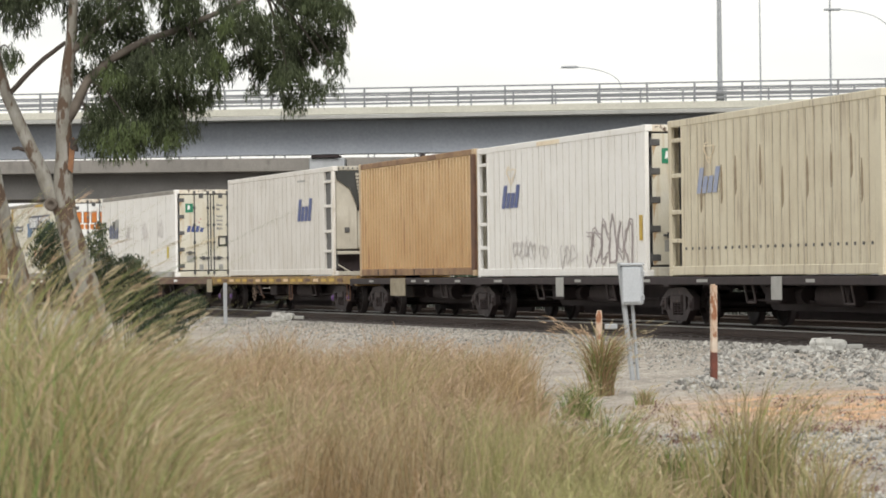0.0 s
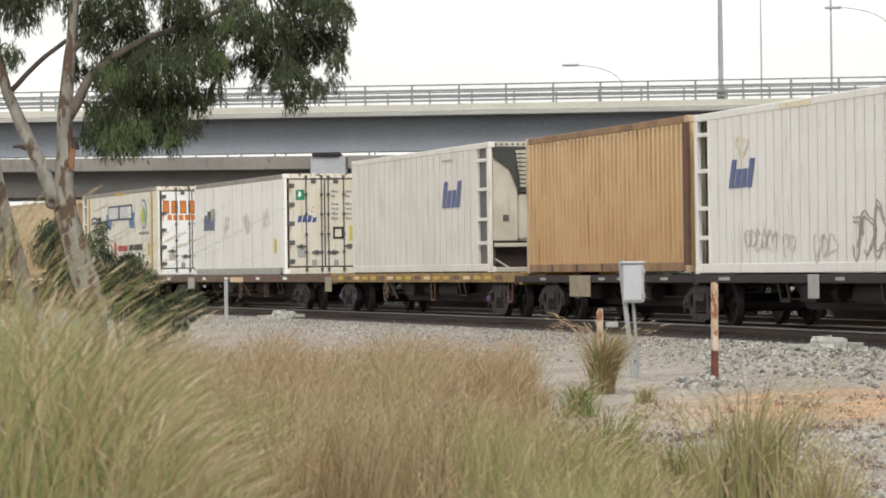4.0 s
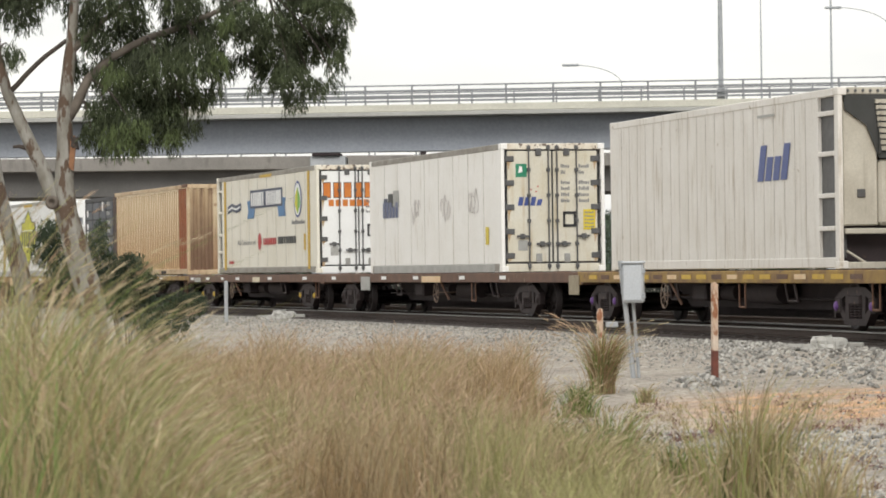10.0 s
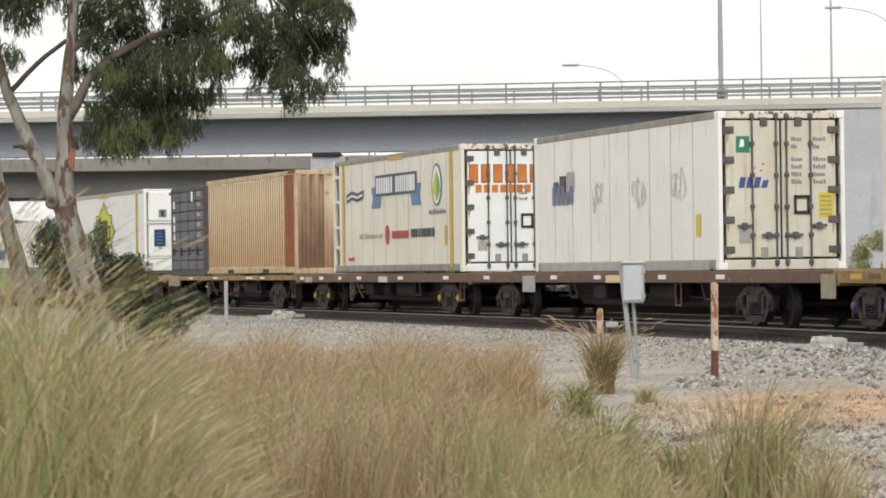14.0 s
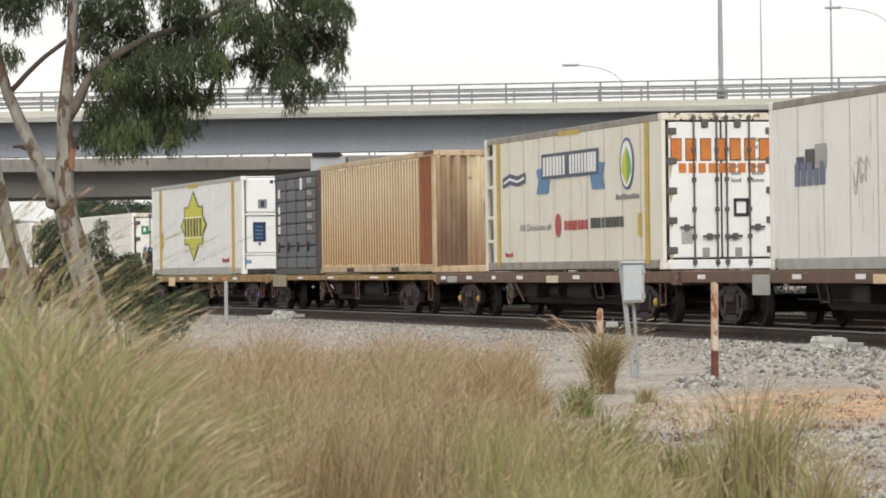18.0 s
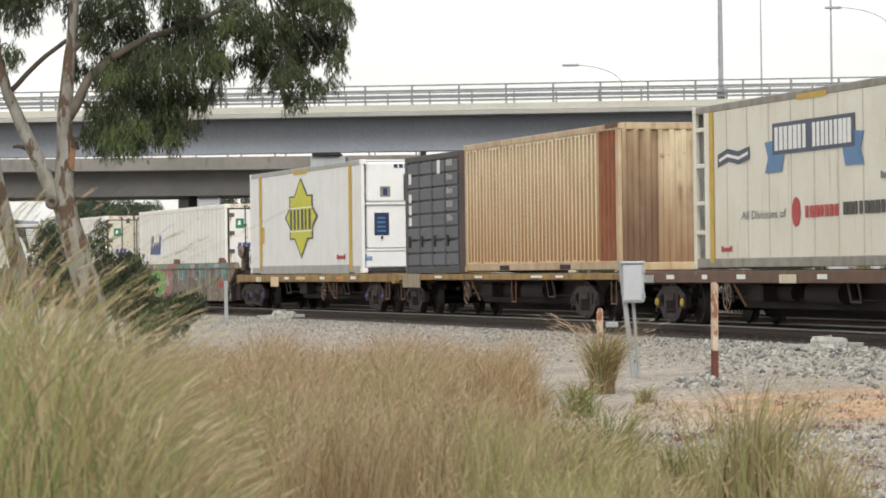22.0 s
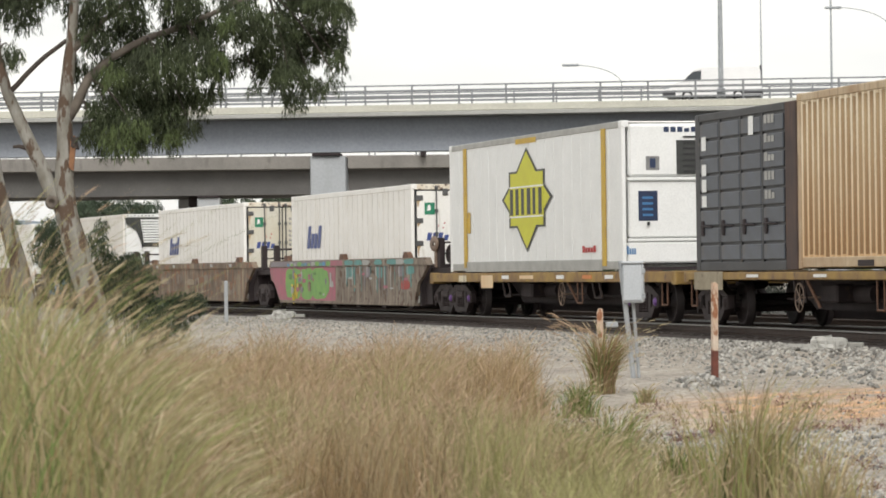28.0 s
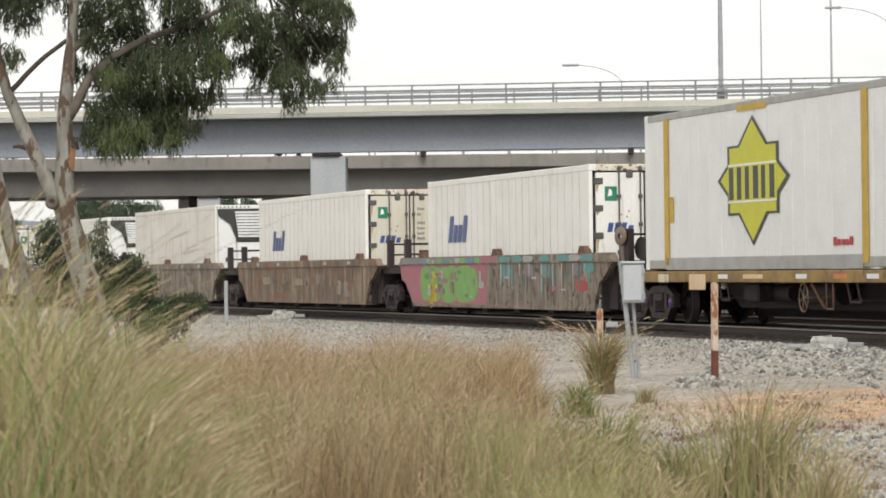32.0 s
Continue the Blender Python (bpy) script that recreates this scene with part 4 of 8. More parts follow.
def glyphs(x0, x1, z0, z1, n, y, seed, stroke=0.012, wild=1.0):
    """Loose sprayed strokes."""
    rng = random.Random(seed)
    b = Mesh()
    p = (x1 - x0) / n
    for k in range(n):
        cx, cz = x0 + (k + 0.5) * p, (z0 + z1) / 2 + rng.uniform(-0.1, 0.1) * (z1 - z0)
        for j in range(2):
            rx, rz = p * rng.uniform(0.25, 0.6), (z1 - z0) * rng.uniform(0.25, 0.52)
            a0, sweep = rng.uniform(0, 6.28), rng.uniform(2.5, 6.0)
            pts = []
            for i in range(11):
                a = a0 + sweep * i / 10
                q = 1 + 0.25 * wild * math.sin(3 * a + k)
                pts.append((cx + rx * q * math.cos(a), cz + rz * q * math.sin(a)))
            for (ax, az), (bx, bz) in zip(pts, pts[1:]):
                dx, dz = bx - ax, bz - az
                ln = math.hypot(dx, dz) or 1
                ox, oz = -dz / ln * stroke, dx / ln * stroke
                b.prism([(ax - ox, az - oz), (bx - ox, bz - oz), (bx + ox, bz + oz), (ax + ox, az + oz)], y, y + 0.003)
    return b


def door_end(th, x, W, H, paint, seed, logo=None, green=True, placard=True, orange_sign=False):
    """Two leaves with hinges, lock rods and handles on the end that faces ahead."""
    about(x)
    hw = W / 2
    part("door_sill", Mesh().box(x - 0.06, x + 0.02, -hw + 0.12, hw - 0.12, 0.0, 0.16, 0.01), paint, th)
    part("door_header", Mesh().box(x - 0.06, x + 0.02, -hw + 0.12, hw - 0.12, H - 0.12, H, 0.01), M_CHIPPED, th, "chipped, rust-flecked header")
    part("door_gasket", Mesh().box(x - 0.07, x - 0.02, -hw + 0.13, hw - 0.13, 0.16, H - 0.12), M_BLACK, th)
    for s in (-1, 1):
        y0, y1 = (-hw + 0.165, -0.02) if s < 0 else (0.02, hw - 0.165)
        leaf = part("door", Mesh().box(x - 0.03, x + 0.012, y0, y1, 0.195, H - 0.15, 0.012), paint, th)
        for k in range(5):
            z = 0.32 + k * (H - 0.62) / 4
            yo = s * (hw - 0.21)
            hg = Mesh().box(x + 0.012, x + 0.035, yo - 0.11, yo + 0.11, z - 0.055, z + 0.055, 0.008).tube((x + 0.03, s * (hw - 0.12), z - 0.08), (x + 0.03, s * (hw - 0.12), z + 0.08), 0.022, 8)
            part("hinge", hg, M_HINGE, leaf)
            part("rust_run", Mesh().prism([(yo - 0.05, z - 0.05), (yo - 0.02, z - 0.05 - 0.09 * (1 + (k * 7 + seed) % 3)), (yo + 0.02, z - 0.09), (yo + 0.06, z - 0.05)], -0.0015, 0.0), M_RUSTRUN, leaf, at=Matrix.Translation((x + 0.0135, 0, 0)) @ Matrix.Rotation(radians(90), 4, "Z"))
        for yo in (s * 0.10, s * 0.56):
            rod = Mesh().tube((x + 0.05, yo, 0.05), (x + 0.05, yo, H - 0.03), 0.019, 8)
            for z in (0.12, 0.55, 1.0, 1.5, 2.0, H - 0.08):
                rod.box(x + 0.012, x + 0.07, yo - 0.04, yo + 0.04, z - 0.035, z + 0.035, 0.006)
            part("lock_rod", rod, M_HINGE, leaf)
            zh = 0.55 if abs(yo) < 0.3 else 0.70
            part("door_handle", Mesh().box(x + 0.05, x + 0.075, yo - 0.02, yo + s * 0.30, zh - 0.02, zh + 0.02, 0.006).box(x + 0.012, x + 0.08, yo + s * 0.16 - 0.05, yo + s * 0.16 + 0.05, zh - 0.05, zh + 0.05, 0.008), M_HINGE, leaf)
        for yo in (s * 0.33,):
            part("latch_plate", Mesh().box(x + 0.012, x + 0.03, yo - 0.07, yo + 0.07, 0.18, 0.36, 0.01), M_ROD, leaf)
            part("top_keeper", Mesh().box(x + 0.012, x + 0.05, yo - 0.07, yo + 0.07, H - 0.24, H - 0.10, 0.01), M_HINGE, leaf)
    f = x + 0.0125
    if green:
        part("green_placard", Mesh().box(f, f + 0.004, -hw + 0.36, -hw + 0.62, H - 0.66, H - 0.40), M_GREEN, th, "green square placard with a white mark")
        part("placard_mark", Mesh().prism([(0, 0), (0.10, 0.02), (0.09, 0.12), (0.03, 0.14)], 0, 0.003), M_CLEAN, th, at=Matrix.Translation((f + 0.0075, -hw + 0.42, H - 0.58)) @ Matrix.Rotation(radians(90), 4, "Z"))
    if logo:
        part("emblem", end_bars(-hw + 0.40, -hw + 0.98, H - 1.22, H - 1.05, 4, f, seed=4, slant=0.04), logo, th, "blue italic emblem")
        part("emblem_dots", Mesh().box(f, f + 0.004, -hw + 0.70, -hw + 0.73, H - 0.92, H - 0.89).box(f, f + 0.004, -hw + 0.82, -hw + 0.85, H - 0.96, H - 0.93).box(f, f + 0.004, -hw + 0.86, -hw + 0.89, H - 0.86, H - 0.83), M_RED, th)
    for k, (z, w1) in enumerate(((H - 0.48, 0.5), (H - 0.60, 0.26), (H - 0.80, 0.52), (H - 0.92, 0.50), (H - 1.04, 0.48), (H - 1.16, 0.50))):
        part("lettering", end_bars(0.20, 0.20 + w1 * 0.42, z, z + 0.07, 5, f, seed=seed + k), M_LETTER, th)
        part("lettering", end_bars(0.62, 0.62 + w1 * 0.5, z, z + 0.07, 5, f, seed=seed + k + 9), M_LETTER, th)
    part("grey_plate", Mesh().box(f, f + 0.006, -hw + 0.40, -hw + 0.62, 0.42, 0.62), M_SILL, th)
    fr = Mesh()
    for a, b2, c, d in ((0.24, 0.54, 0.88, 0.93), (0.24, 0.54, 1.13, 1.18), (0.24, 0.29, 0.88, 1.18), (0.49, 0.54, 0.88, 1.18)):
        fr.box(f, f + 0.02, a, b2, c, d)
    part("vent_frame", fr, M_BLACK, th)
    if placard:
        part("yellow_placard", Mesh().box(f, f + 0.005, 0.72, 1.0, 0.82, 1.22), M_SIGNYELLOW, th, "yellow warning placard")
        for k in range(5):
            part("placard_line", end_bars(0.75, 0.97, 0.86 + k * 0.07, 0.895 + k * 0.07, 5, f + 0.005, 0.002, seed=k), M_LETTER, th)
    if orange_sign:
        part("orange_emblem", end_bars(-hw + 0.20, hw - 0.16, H - 0.80, H - 0.42, 7, f, seed=2, slant=0.0, gapw=0.24, even=True), M_BROWN, th, "large orange emblem blocks with a brown edge")
        part("orange_emblem", end_bars(-hw + 0.22, hw - 0.14, H - 0.78, H - 0.44, 7, f + 0.004, seed=2, slant=0.0, gapw=0.36, even=True), M_ORSTICK, th)
        part("orange_emblem", end_bars(-hw + 0.36, hw - 0.28, H - 1.00, H - 0.84, 9, f, seed=8, slant=0.0, even=True), M_ORSTICK, th)


def louvre_end(th, x, W, H, paint):
    """A cooling unit in the end: dark cowl with pale slats, panels below and an open foot."""
    about(x)
    hw = W / 2
    part("unit_back", Mesh().box(x - 0.35, x - 0.30, -hw + 0.12, hw - 0.12, 0.0, H - 0.05), M_DARK, th)
    part("unit_panel", Mesh().box(x - 0.30, x - 0.05, -hw + 0.12, -hw + 0.72, 0.62, H - 0.12, 0.02), paint, th)
    part("unit_panel", Mesh().box(x - 0.30, x - 0.03, -hw + 0.735, hw - 0.13, 0.62, 1.56, 0.05), paint, th)
    cowl = Mesh()
    pts = [(-hw + 0.14, H - 0.10), (hw - 0.13, H - 0.10), (hw - 0.13, 1.58), (-hw + 0.74, 1.58), (-hw + 0.52, 2.05), (-hw + 0.14, 2.28)]
    cowl.prism(pts, 0, 0.03)
    part("cowl", cowl, M_CHARCOAL, th, "dark cowl round the slats", at=Matrix.Translation((x + 0.0, 0, 0)) @ Matrix.Rotation(radians(90), 4, "Z"))
    part("grille_back", Mesh().box(x + 0.001, x + 0.006, -hw + 0.78, hw - 0.20, 1.66, H - 0.18), M_BLACK, th)
    for k in range(9):
        z = 1.70 + k * (H - 1.92) / 8
        part("slat", Mesh().prism([(0, 0), (0.045, -0.012), (0.05, 0.045), (0.005, 0.05)], -hw + 0.76 - 0.012 * k, hw - 0.18), paint, th, at=Matrix.Translation((x + 0.004, 0, z)))
    for yy in (-hw + 0.74, hw - 0.20):
        part("grille_frame", Mesh().box(x + 0.002, x + 0.05, yy - 0.02, yy + 0.02, 1.64, H - 0.16, 0.006), M_CHARCOAL, th)
    part("access_panel", Mesh().box(x - 0.03, x - 0.012, -hw + 0.86, hw - 0.28, 0.68, 1.42, 0.03), paint, th)
    part("latch", Mesh().box(x - 0.05, x - 0.02, -hw + 0.36, -hw + 0.50, 1.02, 1.14, 0.01), M_HINGE, th)
    part("foot_rail", Mesh().box(x - 0.12, x - 0.02, -hw + 0.14, hw - 0.14, 0.50, 0.58, 0.01).box(x - 0.05, x + 0.03, -hw + 0.1, hw - 0.1, 0.0, 0.10, 0.01), paint, th)
    part("brace", Mesh().tube((x - 0.02, -hw + 0.16, 0.26), (x - 0.02, -hw + 0.5, 0.08), 0.02, 6), paint, th)
    part("header", Mesh().box(x - 0.05, x + 0.01, -hw + 0.1, hw - 0.1, H - 0.10, H, 0.01), paint, th)
    for k in range(8):
        part("bolt", Mesh().tube((x + 0.01, -hw + 0.2 + k * 0.13, H - 0.05), (x + 0.03, -hw + 0.2 + k * 0.13, H - 0.05), 0.025, 6), M_HINGE, th)


def white_unit_end(th, x, W, H):
    """A clean white cooling unit with a dark grille and a control panel."""
    about(x)
    hw = W / 2
    part("unit_back", Mesh().box(x - 0.30, x - 0.25, -hw + 0.12, hw - 0.12, 0.0, H), M_WHITE, th)
    part("upper_cover", Mesh().box(x - 0.25, x + 0.02, -hw + 0.16, hw - 0.14, 1.62, H - 0.05, 0.05), M_CLEAN, th)
    part("lower_cover", Mesh().box(x - 0.25, x + 0.0, -hw + 0.16, hw - 0.14, 0.56, 1.56, 0.03), M_CLEAN, th)
    part("skirt", Mesh().box(x - 0.25, x + 0.03, -hw + 0.12, hw - 0.14, 0.12, 0.50, 0.03), M_CLEAN, th)
    part("foot_beam", Mesh().box(x - 0.25, x + 0.0, -hw + 0.12, hw - 0.12, -0.0, 0.06), M_DARK, th)
    part("ledge", Mesh().box(x + 0.0, x + 0.05, -hw + 0.12, hw - 0.14, 0.50, 0.55, 0.01), M_CLEAN, th)
    part("ledge", Mesh().box(x, x + 0.06, -hw + 0.12, hw - 0.14, 1.56, 1.61, 0.01), M_CLEAN, th)
    part("grille", Mesh().box(x + 0.02, x + 0.03, -hw + 1.16, hw - 0.2, 1.66, H - 0.34, 0.004), M_CHARCOAL, th, "dark grille")
    for k in range(7):
        z = 1.70 + k * 0.10
        part("grille_slat", Mesh().box(x + 0.03, x + 0.04, -hw + 1.30, hw - 0.22, z, z + 0.03), M_BLACK, th)
    part("emblem_plate", Mesh().box(x + 0.02, x + 0.026, -hw + 0.52, -hw + 0.80, H - 0.86, H - 0.62), M_LETTER, th)
    part("emblem_mark", Mesh().box(x + 0.026, x + 0.03, -hw + 0.60, -hw + 0.72, H - 0.82, H - 0.66), M_NAVY, th)
    part("control_panel", Mesh().box(x + 0.0, x + 0.014, -hw + 0.36, -hw + 0.76, 0.86, 1.38, 0.008), M_NAVY, th, "dark control panel")
    for k in range(4):
        part("panel_button", Mesh().box(x + 0.014, x + 0.02, -hw + 0.44, -hw + 0.66, 0.94 + k * 0.10, 0.98 + k * 0.10), M_SKYBLUE, th)
    part("lettering", end_bars(-hw + 0.9, hw - 0.25, H - 0.20, H - 0.11, 9, x + 0.02, seed=4), M_NAVY, th)
    part("lettering", end_bars(-hw + 0.10, -hw + 0.30, 0.28, 0.42, 4, x + 0.03, seed=5), M_SKYBLUE, th)
    part("drain", Mesh().tube((x + 0.03, -hw + 0.56, 0.78), (x + 0.03, -hw + 0.56, 0.84), 0.03, 8), M_BLACK, th)


def container(name, label, u0, u1, z0, H, paint, side, end, frame_mat=None, sill_mat=None, ladder_l=0.0, ladder_r=0.0, pitch=0.25, W=2.44, side_mat=None, end_mat=None, seed=1, logo=None, green=True, placard=True, orange=False, seam_mat=None, flute_mat=None):
    """A freight container between u0 and u1 of the train: frame, walls, roof, floor and one detailed end."""
    th = tagged(new(name), label, "freight container", "containers on the train")
    h, hw = (u1 - u0) / 2, W / 2
    frame_mat, sill_mat, side_mat, end_mat = frame_mat or paint, sill_mat or paint, side_mat or paint, end_mat or paint
    pw = 0.09
    for sx in (-1, 1):
        for sy in (-1, 1):
            part("corner_post", Mesh().box(sx * h, sx * (h - pw), sy * hw, sy * (hw - pw), 0.11, H - 0.11, 0.012), frame_mat, th)
            for z in (0.0, H - 0.118):
                c = Mesh().box(sx * (h + 0.003), sx * (h - 0.10), sy * (hw + 0.003), sy * (hw - 0.162), z, z + 0.118, 0.012)
                c.box(sx * (h - 0.03), sx * (h - 0.07), sy * (hw + 0.006), sy * (hw - 0.01), z + 0.03, z + 0.09, 0.002)
                part("corner_casting", c, frame_mat, th)
    a, b = -h + pw + ladder_l, h - pw - ladder_r
    for sy in (-1, 1):
        part("top_rail", Mesh().box(-h + 0.10, h - 0.10, sy * hw, sy * (hw - 0.08), H - 0.12, H - 0.005, 0.012), sill_mat, th)
        part("bottom_rail", Mesh().box(-h + 0.10, h - 0.10, sy * (hw - 0.002), sy * (hw - 0.09), 0.02, 0.17, 0.012), sill_mat, th)
        o = sy * (hw - 0.012)
        if side == "corr":
            prof = corrugated(a, b, pitch, -sy * 0.06, o)
        elif side == "rib":
            prof = raised(a, b, pitch, 0.013, -sy * 0.046, o)
        else:
            prof = grooved(a, b, pitch, 0.010, -sy * 0.024, o)
        part("side_wall", Mesh().sheet(prof, 0.165, H - 0.11), side_mat, th)
        if flute_mat and sy < 0:
            part("flute_mass", flutes(a, b, pitch, 0.06, o, 0.17, H - 0.12), flute_mat, th, "sunken flutes coloured darker for the shade in them")["kind"] = "stuff"
        if side != "corr" and sy < 0 and side_mat is not M_CLEAN:
            # thin darker strips along the joints between the pressed sheets
            n = max(2, round((b - a) / pitch))
            tone = seam_mat or (M_SEAMPALE if side == "flat" else M_SEAM)
            strip = Mesh().box(-0.009, 0.009, o - 0.003, o + 0.004, 0.175, H - 0.12).data("seam", tone)
            for k in range(1, n):
                part("seam", strip, tone, th, at=Matrix.Translation((a + k * (b - a) / n + 0.016, 0, 0)))
        for on, x0, x1 in ((ladder_l, -h + pw, a), (ladder_r, b, h - pw)):
            if on:
                part("ladder_post", Mesh().box(x1 - 0.06 if x0 < 0 else x0, x1 if x0 < 0 else x0 + 0.06, sy * hw, sy * (hw - 0.08), 0.165, H - 0.11, 0.01), frame_mat, th)
                # dark backs stand in for the shaded recess behind the rungs
                part("ladder_back", Mesh().box(x0, x1, sy * (hw - (0.07 if x0 > 0 else 0.16)), sy * (hw - 0.2), 0.165, H - 0.11), M_HINGE if x0 > 0 else M_BLACK, th)
                for z in (0.55, 1.02, 1.62, 2.2):
                    if z < H - 0.2:
                        part("ladder_rung", Mesh().box(x0, x1, sy * (hw - 0.005), sy * (hw - 0.05), z, z + 0.07, 0.01), frame_mat, th)
    part("roof", Mesh().sheet(corrugated(-h + 0.05, h - 0.05, 0.4, -0.015, 0), 0, 1).box(0, 0.001, 0, 0.001, 0, 0.001), paint, th, at=Matrix.Translation((0, hw - 0.06, H - 0.03)) @ Matrix.Rotation(radians(90), 4, "X") @ Matrix.Diagonal((1, 1, W - 0.12, 1)))
    part("floor", Mesh().box(-h + 0.1, h - 0.1, -hw + 0.09, hw - 0.09, 0.10, 0.16), M_DARK, th)
    part("end_wall", Mesh().sheet(corrugated(-hw + pw, hw - pw, 0.22, 0.036, -h + 0.03), 0.0, H - 0.02, "y"), end_mat, th)
    part("end_sill", Mesh().box(-h, -h + 0.1, -hw + 0.162, hw - 0.162, 0.0, 0.14, 0.01), frame_mat, th)
    part("end_header", Mesh().box(-h, -h + 0.1, -hw + 0.162, hw - 0.162, H - 0.12, H, 0.01), frame_mat, th)
    if end == "door":
        door_end(th, h - 0.03, W, H, end_mat, seed, logo, green, placard, orange)
    elif end == "louvre":
        louvre_end(th, h - 0.03, W, H, end_mat)
    elif end == "unit":
        white_unit_end(th, h - 0.03, W, H)
    else:
        about(h)
        part("end_wall", Mesh().sheet(corrugated(-hw + pw, hw - pw, 0.26, -0.045, h - 0.01), 0.12, H - 0.1, "y"), end_mat, th)
        part("end_sill", Mesh().box(h - 0.1, h, -hw + 0.162, hw - 0.162, 0.0, 0.14, 0.01), frame_mat, th)
        part("end_header", Mesh().box(h - 0.1, h, -hw + 0.162, hw - 0.162, H - 0.12, H, 0.01), frame_mat, th)
    UNIT[0] = ALONG_TRAIN
    rides(th, u0, u1, z0)
    return th


FACE = -1.22 - 0.0005


def emblem(th, u, mid, x0, x1, z0, z1, mat, label="blue emblem of slanted blocks on the side wall", seed=4):
    """Plain slanted blocks in the place of a firm's name."""
    p, dz = (x1 - x0) / 4, z1 - z0
    for k, hi in enumerate((1.0, 0.66, 0.66, 1.0)):
        a, s1 = x0 - mid + k * p, 0.10 * hi
        part("emblem_block", Mesh().prism([(a, z0), (a + p * 0.78, z0), (a + s1 + p * 0.78, z0 + hi * dz), (a + s1, z0 + hi * dz)], FACE - 0.003, FACE + 0.001), mat, th, label if k == 0 else "")


def block_row(name, parent, mat, x0, x1, z0, z1, n, y, t=0.004, seed=1, gapw=0.3, label=""):
    """Single upright blocks, each a part, in the place of a firm's name."""
    rng = random.Random(seed)
    p = (x1 - x0) / n
    for k in range(n):
        a, w = x0 + k * p, p * (1 - gapw) * rng.uniform(0.8, 1.1)
        part(name, Mesh().box(a, a + w, y, y + t, z0, z1), mat, parent, label if k == 0 else "")


# leading articulated wagon: three dark decks with two white containers and an orange one
MARKW = [(x, 0.2, M_SILL) for x in (-12.9, -10.9, -10.3, -9.0)]
flat_wagon("low dark steel container wagon platform, grimy", -13.95, -8.15, [-12.85, -8.22], "grey", M_DARK, 0.74, 0.13, None, [(-11.6, 0.68, 0.25, M_PLATE)], (), MARKW)
flat_wagon("low dark steel container wagon platform, grimy", -8.05, -1.6, [-1.5], "grey", M_DARK, 0.74, 0.13, None, [(-4.9, 0.25, 0.22, M_SILL)], (), [(-7.2, 0.3, M_SILL), (-4.3, 0.2, M_SILL), (-2.2, 0.3, M_SILL)], tail=False)
flat_wagon("low dark steel container wagon platform, grimy", -1.5, 4.9, [4.95], "grey", M_DARK, 0.74, 0.13, None, [(1.6, 0.25, 0.22, M_SILL)], (), [(-0.4, 0.3, M_SILL), (2.4, 0.2, M_SILL)], tail=False)
c = container("freight_container", "cream ribbed refrigerated container streaked with grime", -1.45, 3.9, 0.745, 2.57, M_CREAM, "rib", "door", ladder_l=0.35, pitch=0.205, seam_mat=M_SEAMDARK)
cm = 1.175
emblem(c, 0, cm, -0.66, -0.06, 1.33, 1.74, M_PALEBLUE, "faded pale blue emblem")
part("scribble", glyphs(-0.42 - cm, -0.18 - cm, 1.78, 2.15, 1, FACE - 0.001, 2, 0.010), M_TAN, c)
for k, x in enumerate((-0.55, 0.02, 0.4, 1.05, 1.6, 2.2, 2.75, 3.2, 3.42)):
    # dark runs down the pressed sheets
    z = 1.02 + 0.12 * ((k * 5) % 4)
    part("grime_run", Mesh().prism([(x - cm, z), (x - cm + 0.030, z + 0.1), (x - cm + 0.026, z + 0.42), (x - cm + 0.008, z + 0.62), (x - cm - 0.016, z + 0.3)], FACE - 0.002, FACE + 0.02), M_GRIMERUN, c)
for k in range(26):
    part("rivet", Mesh().box(-1.0 + k * 0.185 - cm, -0.975 + k * 0.185 - cm, FACE - 0.006, FACE + 0.02, 0.43, 0.475), M_HINGE, c)
c = container("freight_container", "white ribbed refrigerated container with sprayed scribbles", -8.10, -2.26, 0.745, 2.575, M_WHITE, "rib", "door", ladder_l=0.35, pitch=0.215, end_mat=M_DOORCREAM, seed=6)
emblem(c, 0, -5.175, -7.12, -6.48, 1.34, 1.78, M_BLUE)
part("scribble", glyphs(1.03, 2.55, 0.16, 1.02, 6, FACE - 0.001, 3, 0.011), M_PAINTSPRAY, c, "faded sprayed scribble")
part("scribble", glyphs(-1.52, -0.68, 0.35, 0.70, 6, FACE - 0.001, 5, 0.009), M_FAINTSPRAY, c)
part("scribble", glyphs(-0.56, -0.22, 0.28, 0.62, 2, FACE - 0.001, 9, 0.009), M_FAINTSPRAY, c)
part("scribble", glyphs(0.17, 0.72, 0.22, 0.62, 3, FACE - 0.001, 8, 0.009), M_FAINTSPRAY, c)
part("scribble", glyphs(-1.72, -1.42, 1.78, 2.15, 1, FACE - 0.001, 2, 0.010), M_TAN, c)
part("yellow_label", Mesh().box(2.73, 2.83, FACE - 0.004, FACE, 0.62, 1.05), M_YELLOW, c)
part("roof_label", Mesh().box(-0.6, 0.2, FACE - 0.004, FACE, 2.46, 2.54), M_TAN, c)
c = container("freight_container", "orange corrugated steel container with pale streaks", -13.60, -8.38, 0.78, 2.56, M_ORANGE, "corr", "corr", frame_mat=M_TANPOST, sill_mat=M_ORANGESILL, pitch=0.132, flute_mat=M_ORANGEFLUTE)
part("rust_streak", Mesh().box(2.47, 2.613, FACE - 0.006, FACE + 0.06, 0.12, 2.45, 0.01), M_RUST, c, "dark rust down the corner post")
for k in range(4):
    part("forklift_pocket_edge", Mesh().box(-1.7 + k * 0.85, -1.66 + k * 0.85, FACE - 0.003, FACE + 0.05, 0.03, 0.16), M_DARK, c)

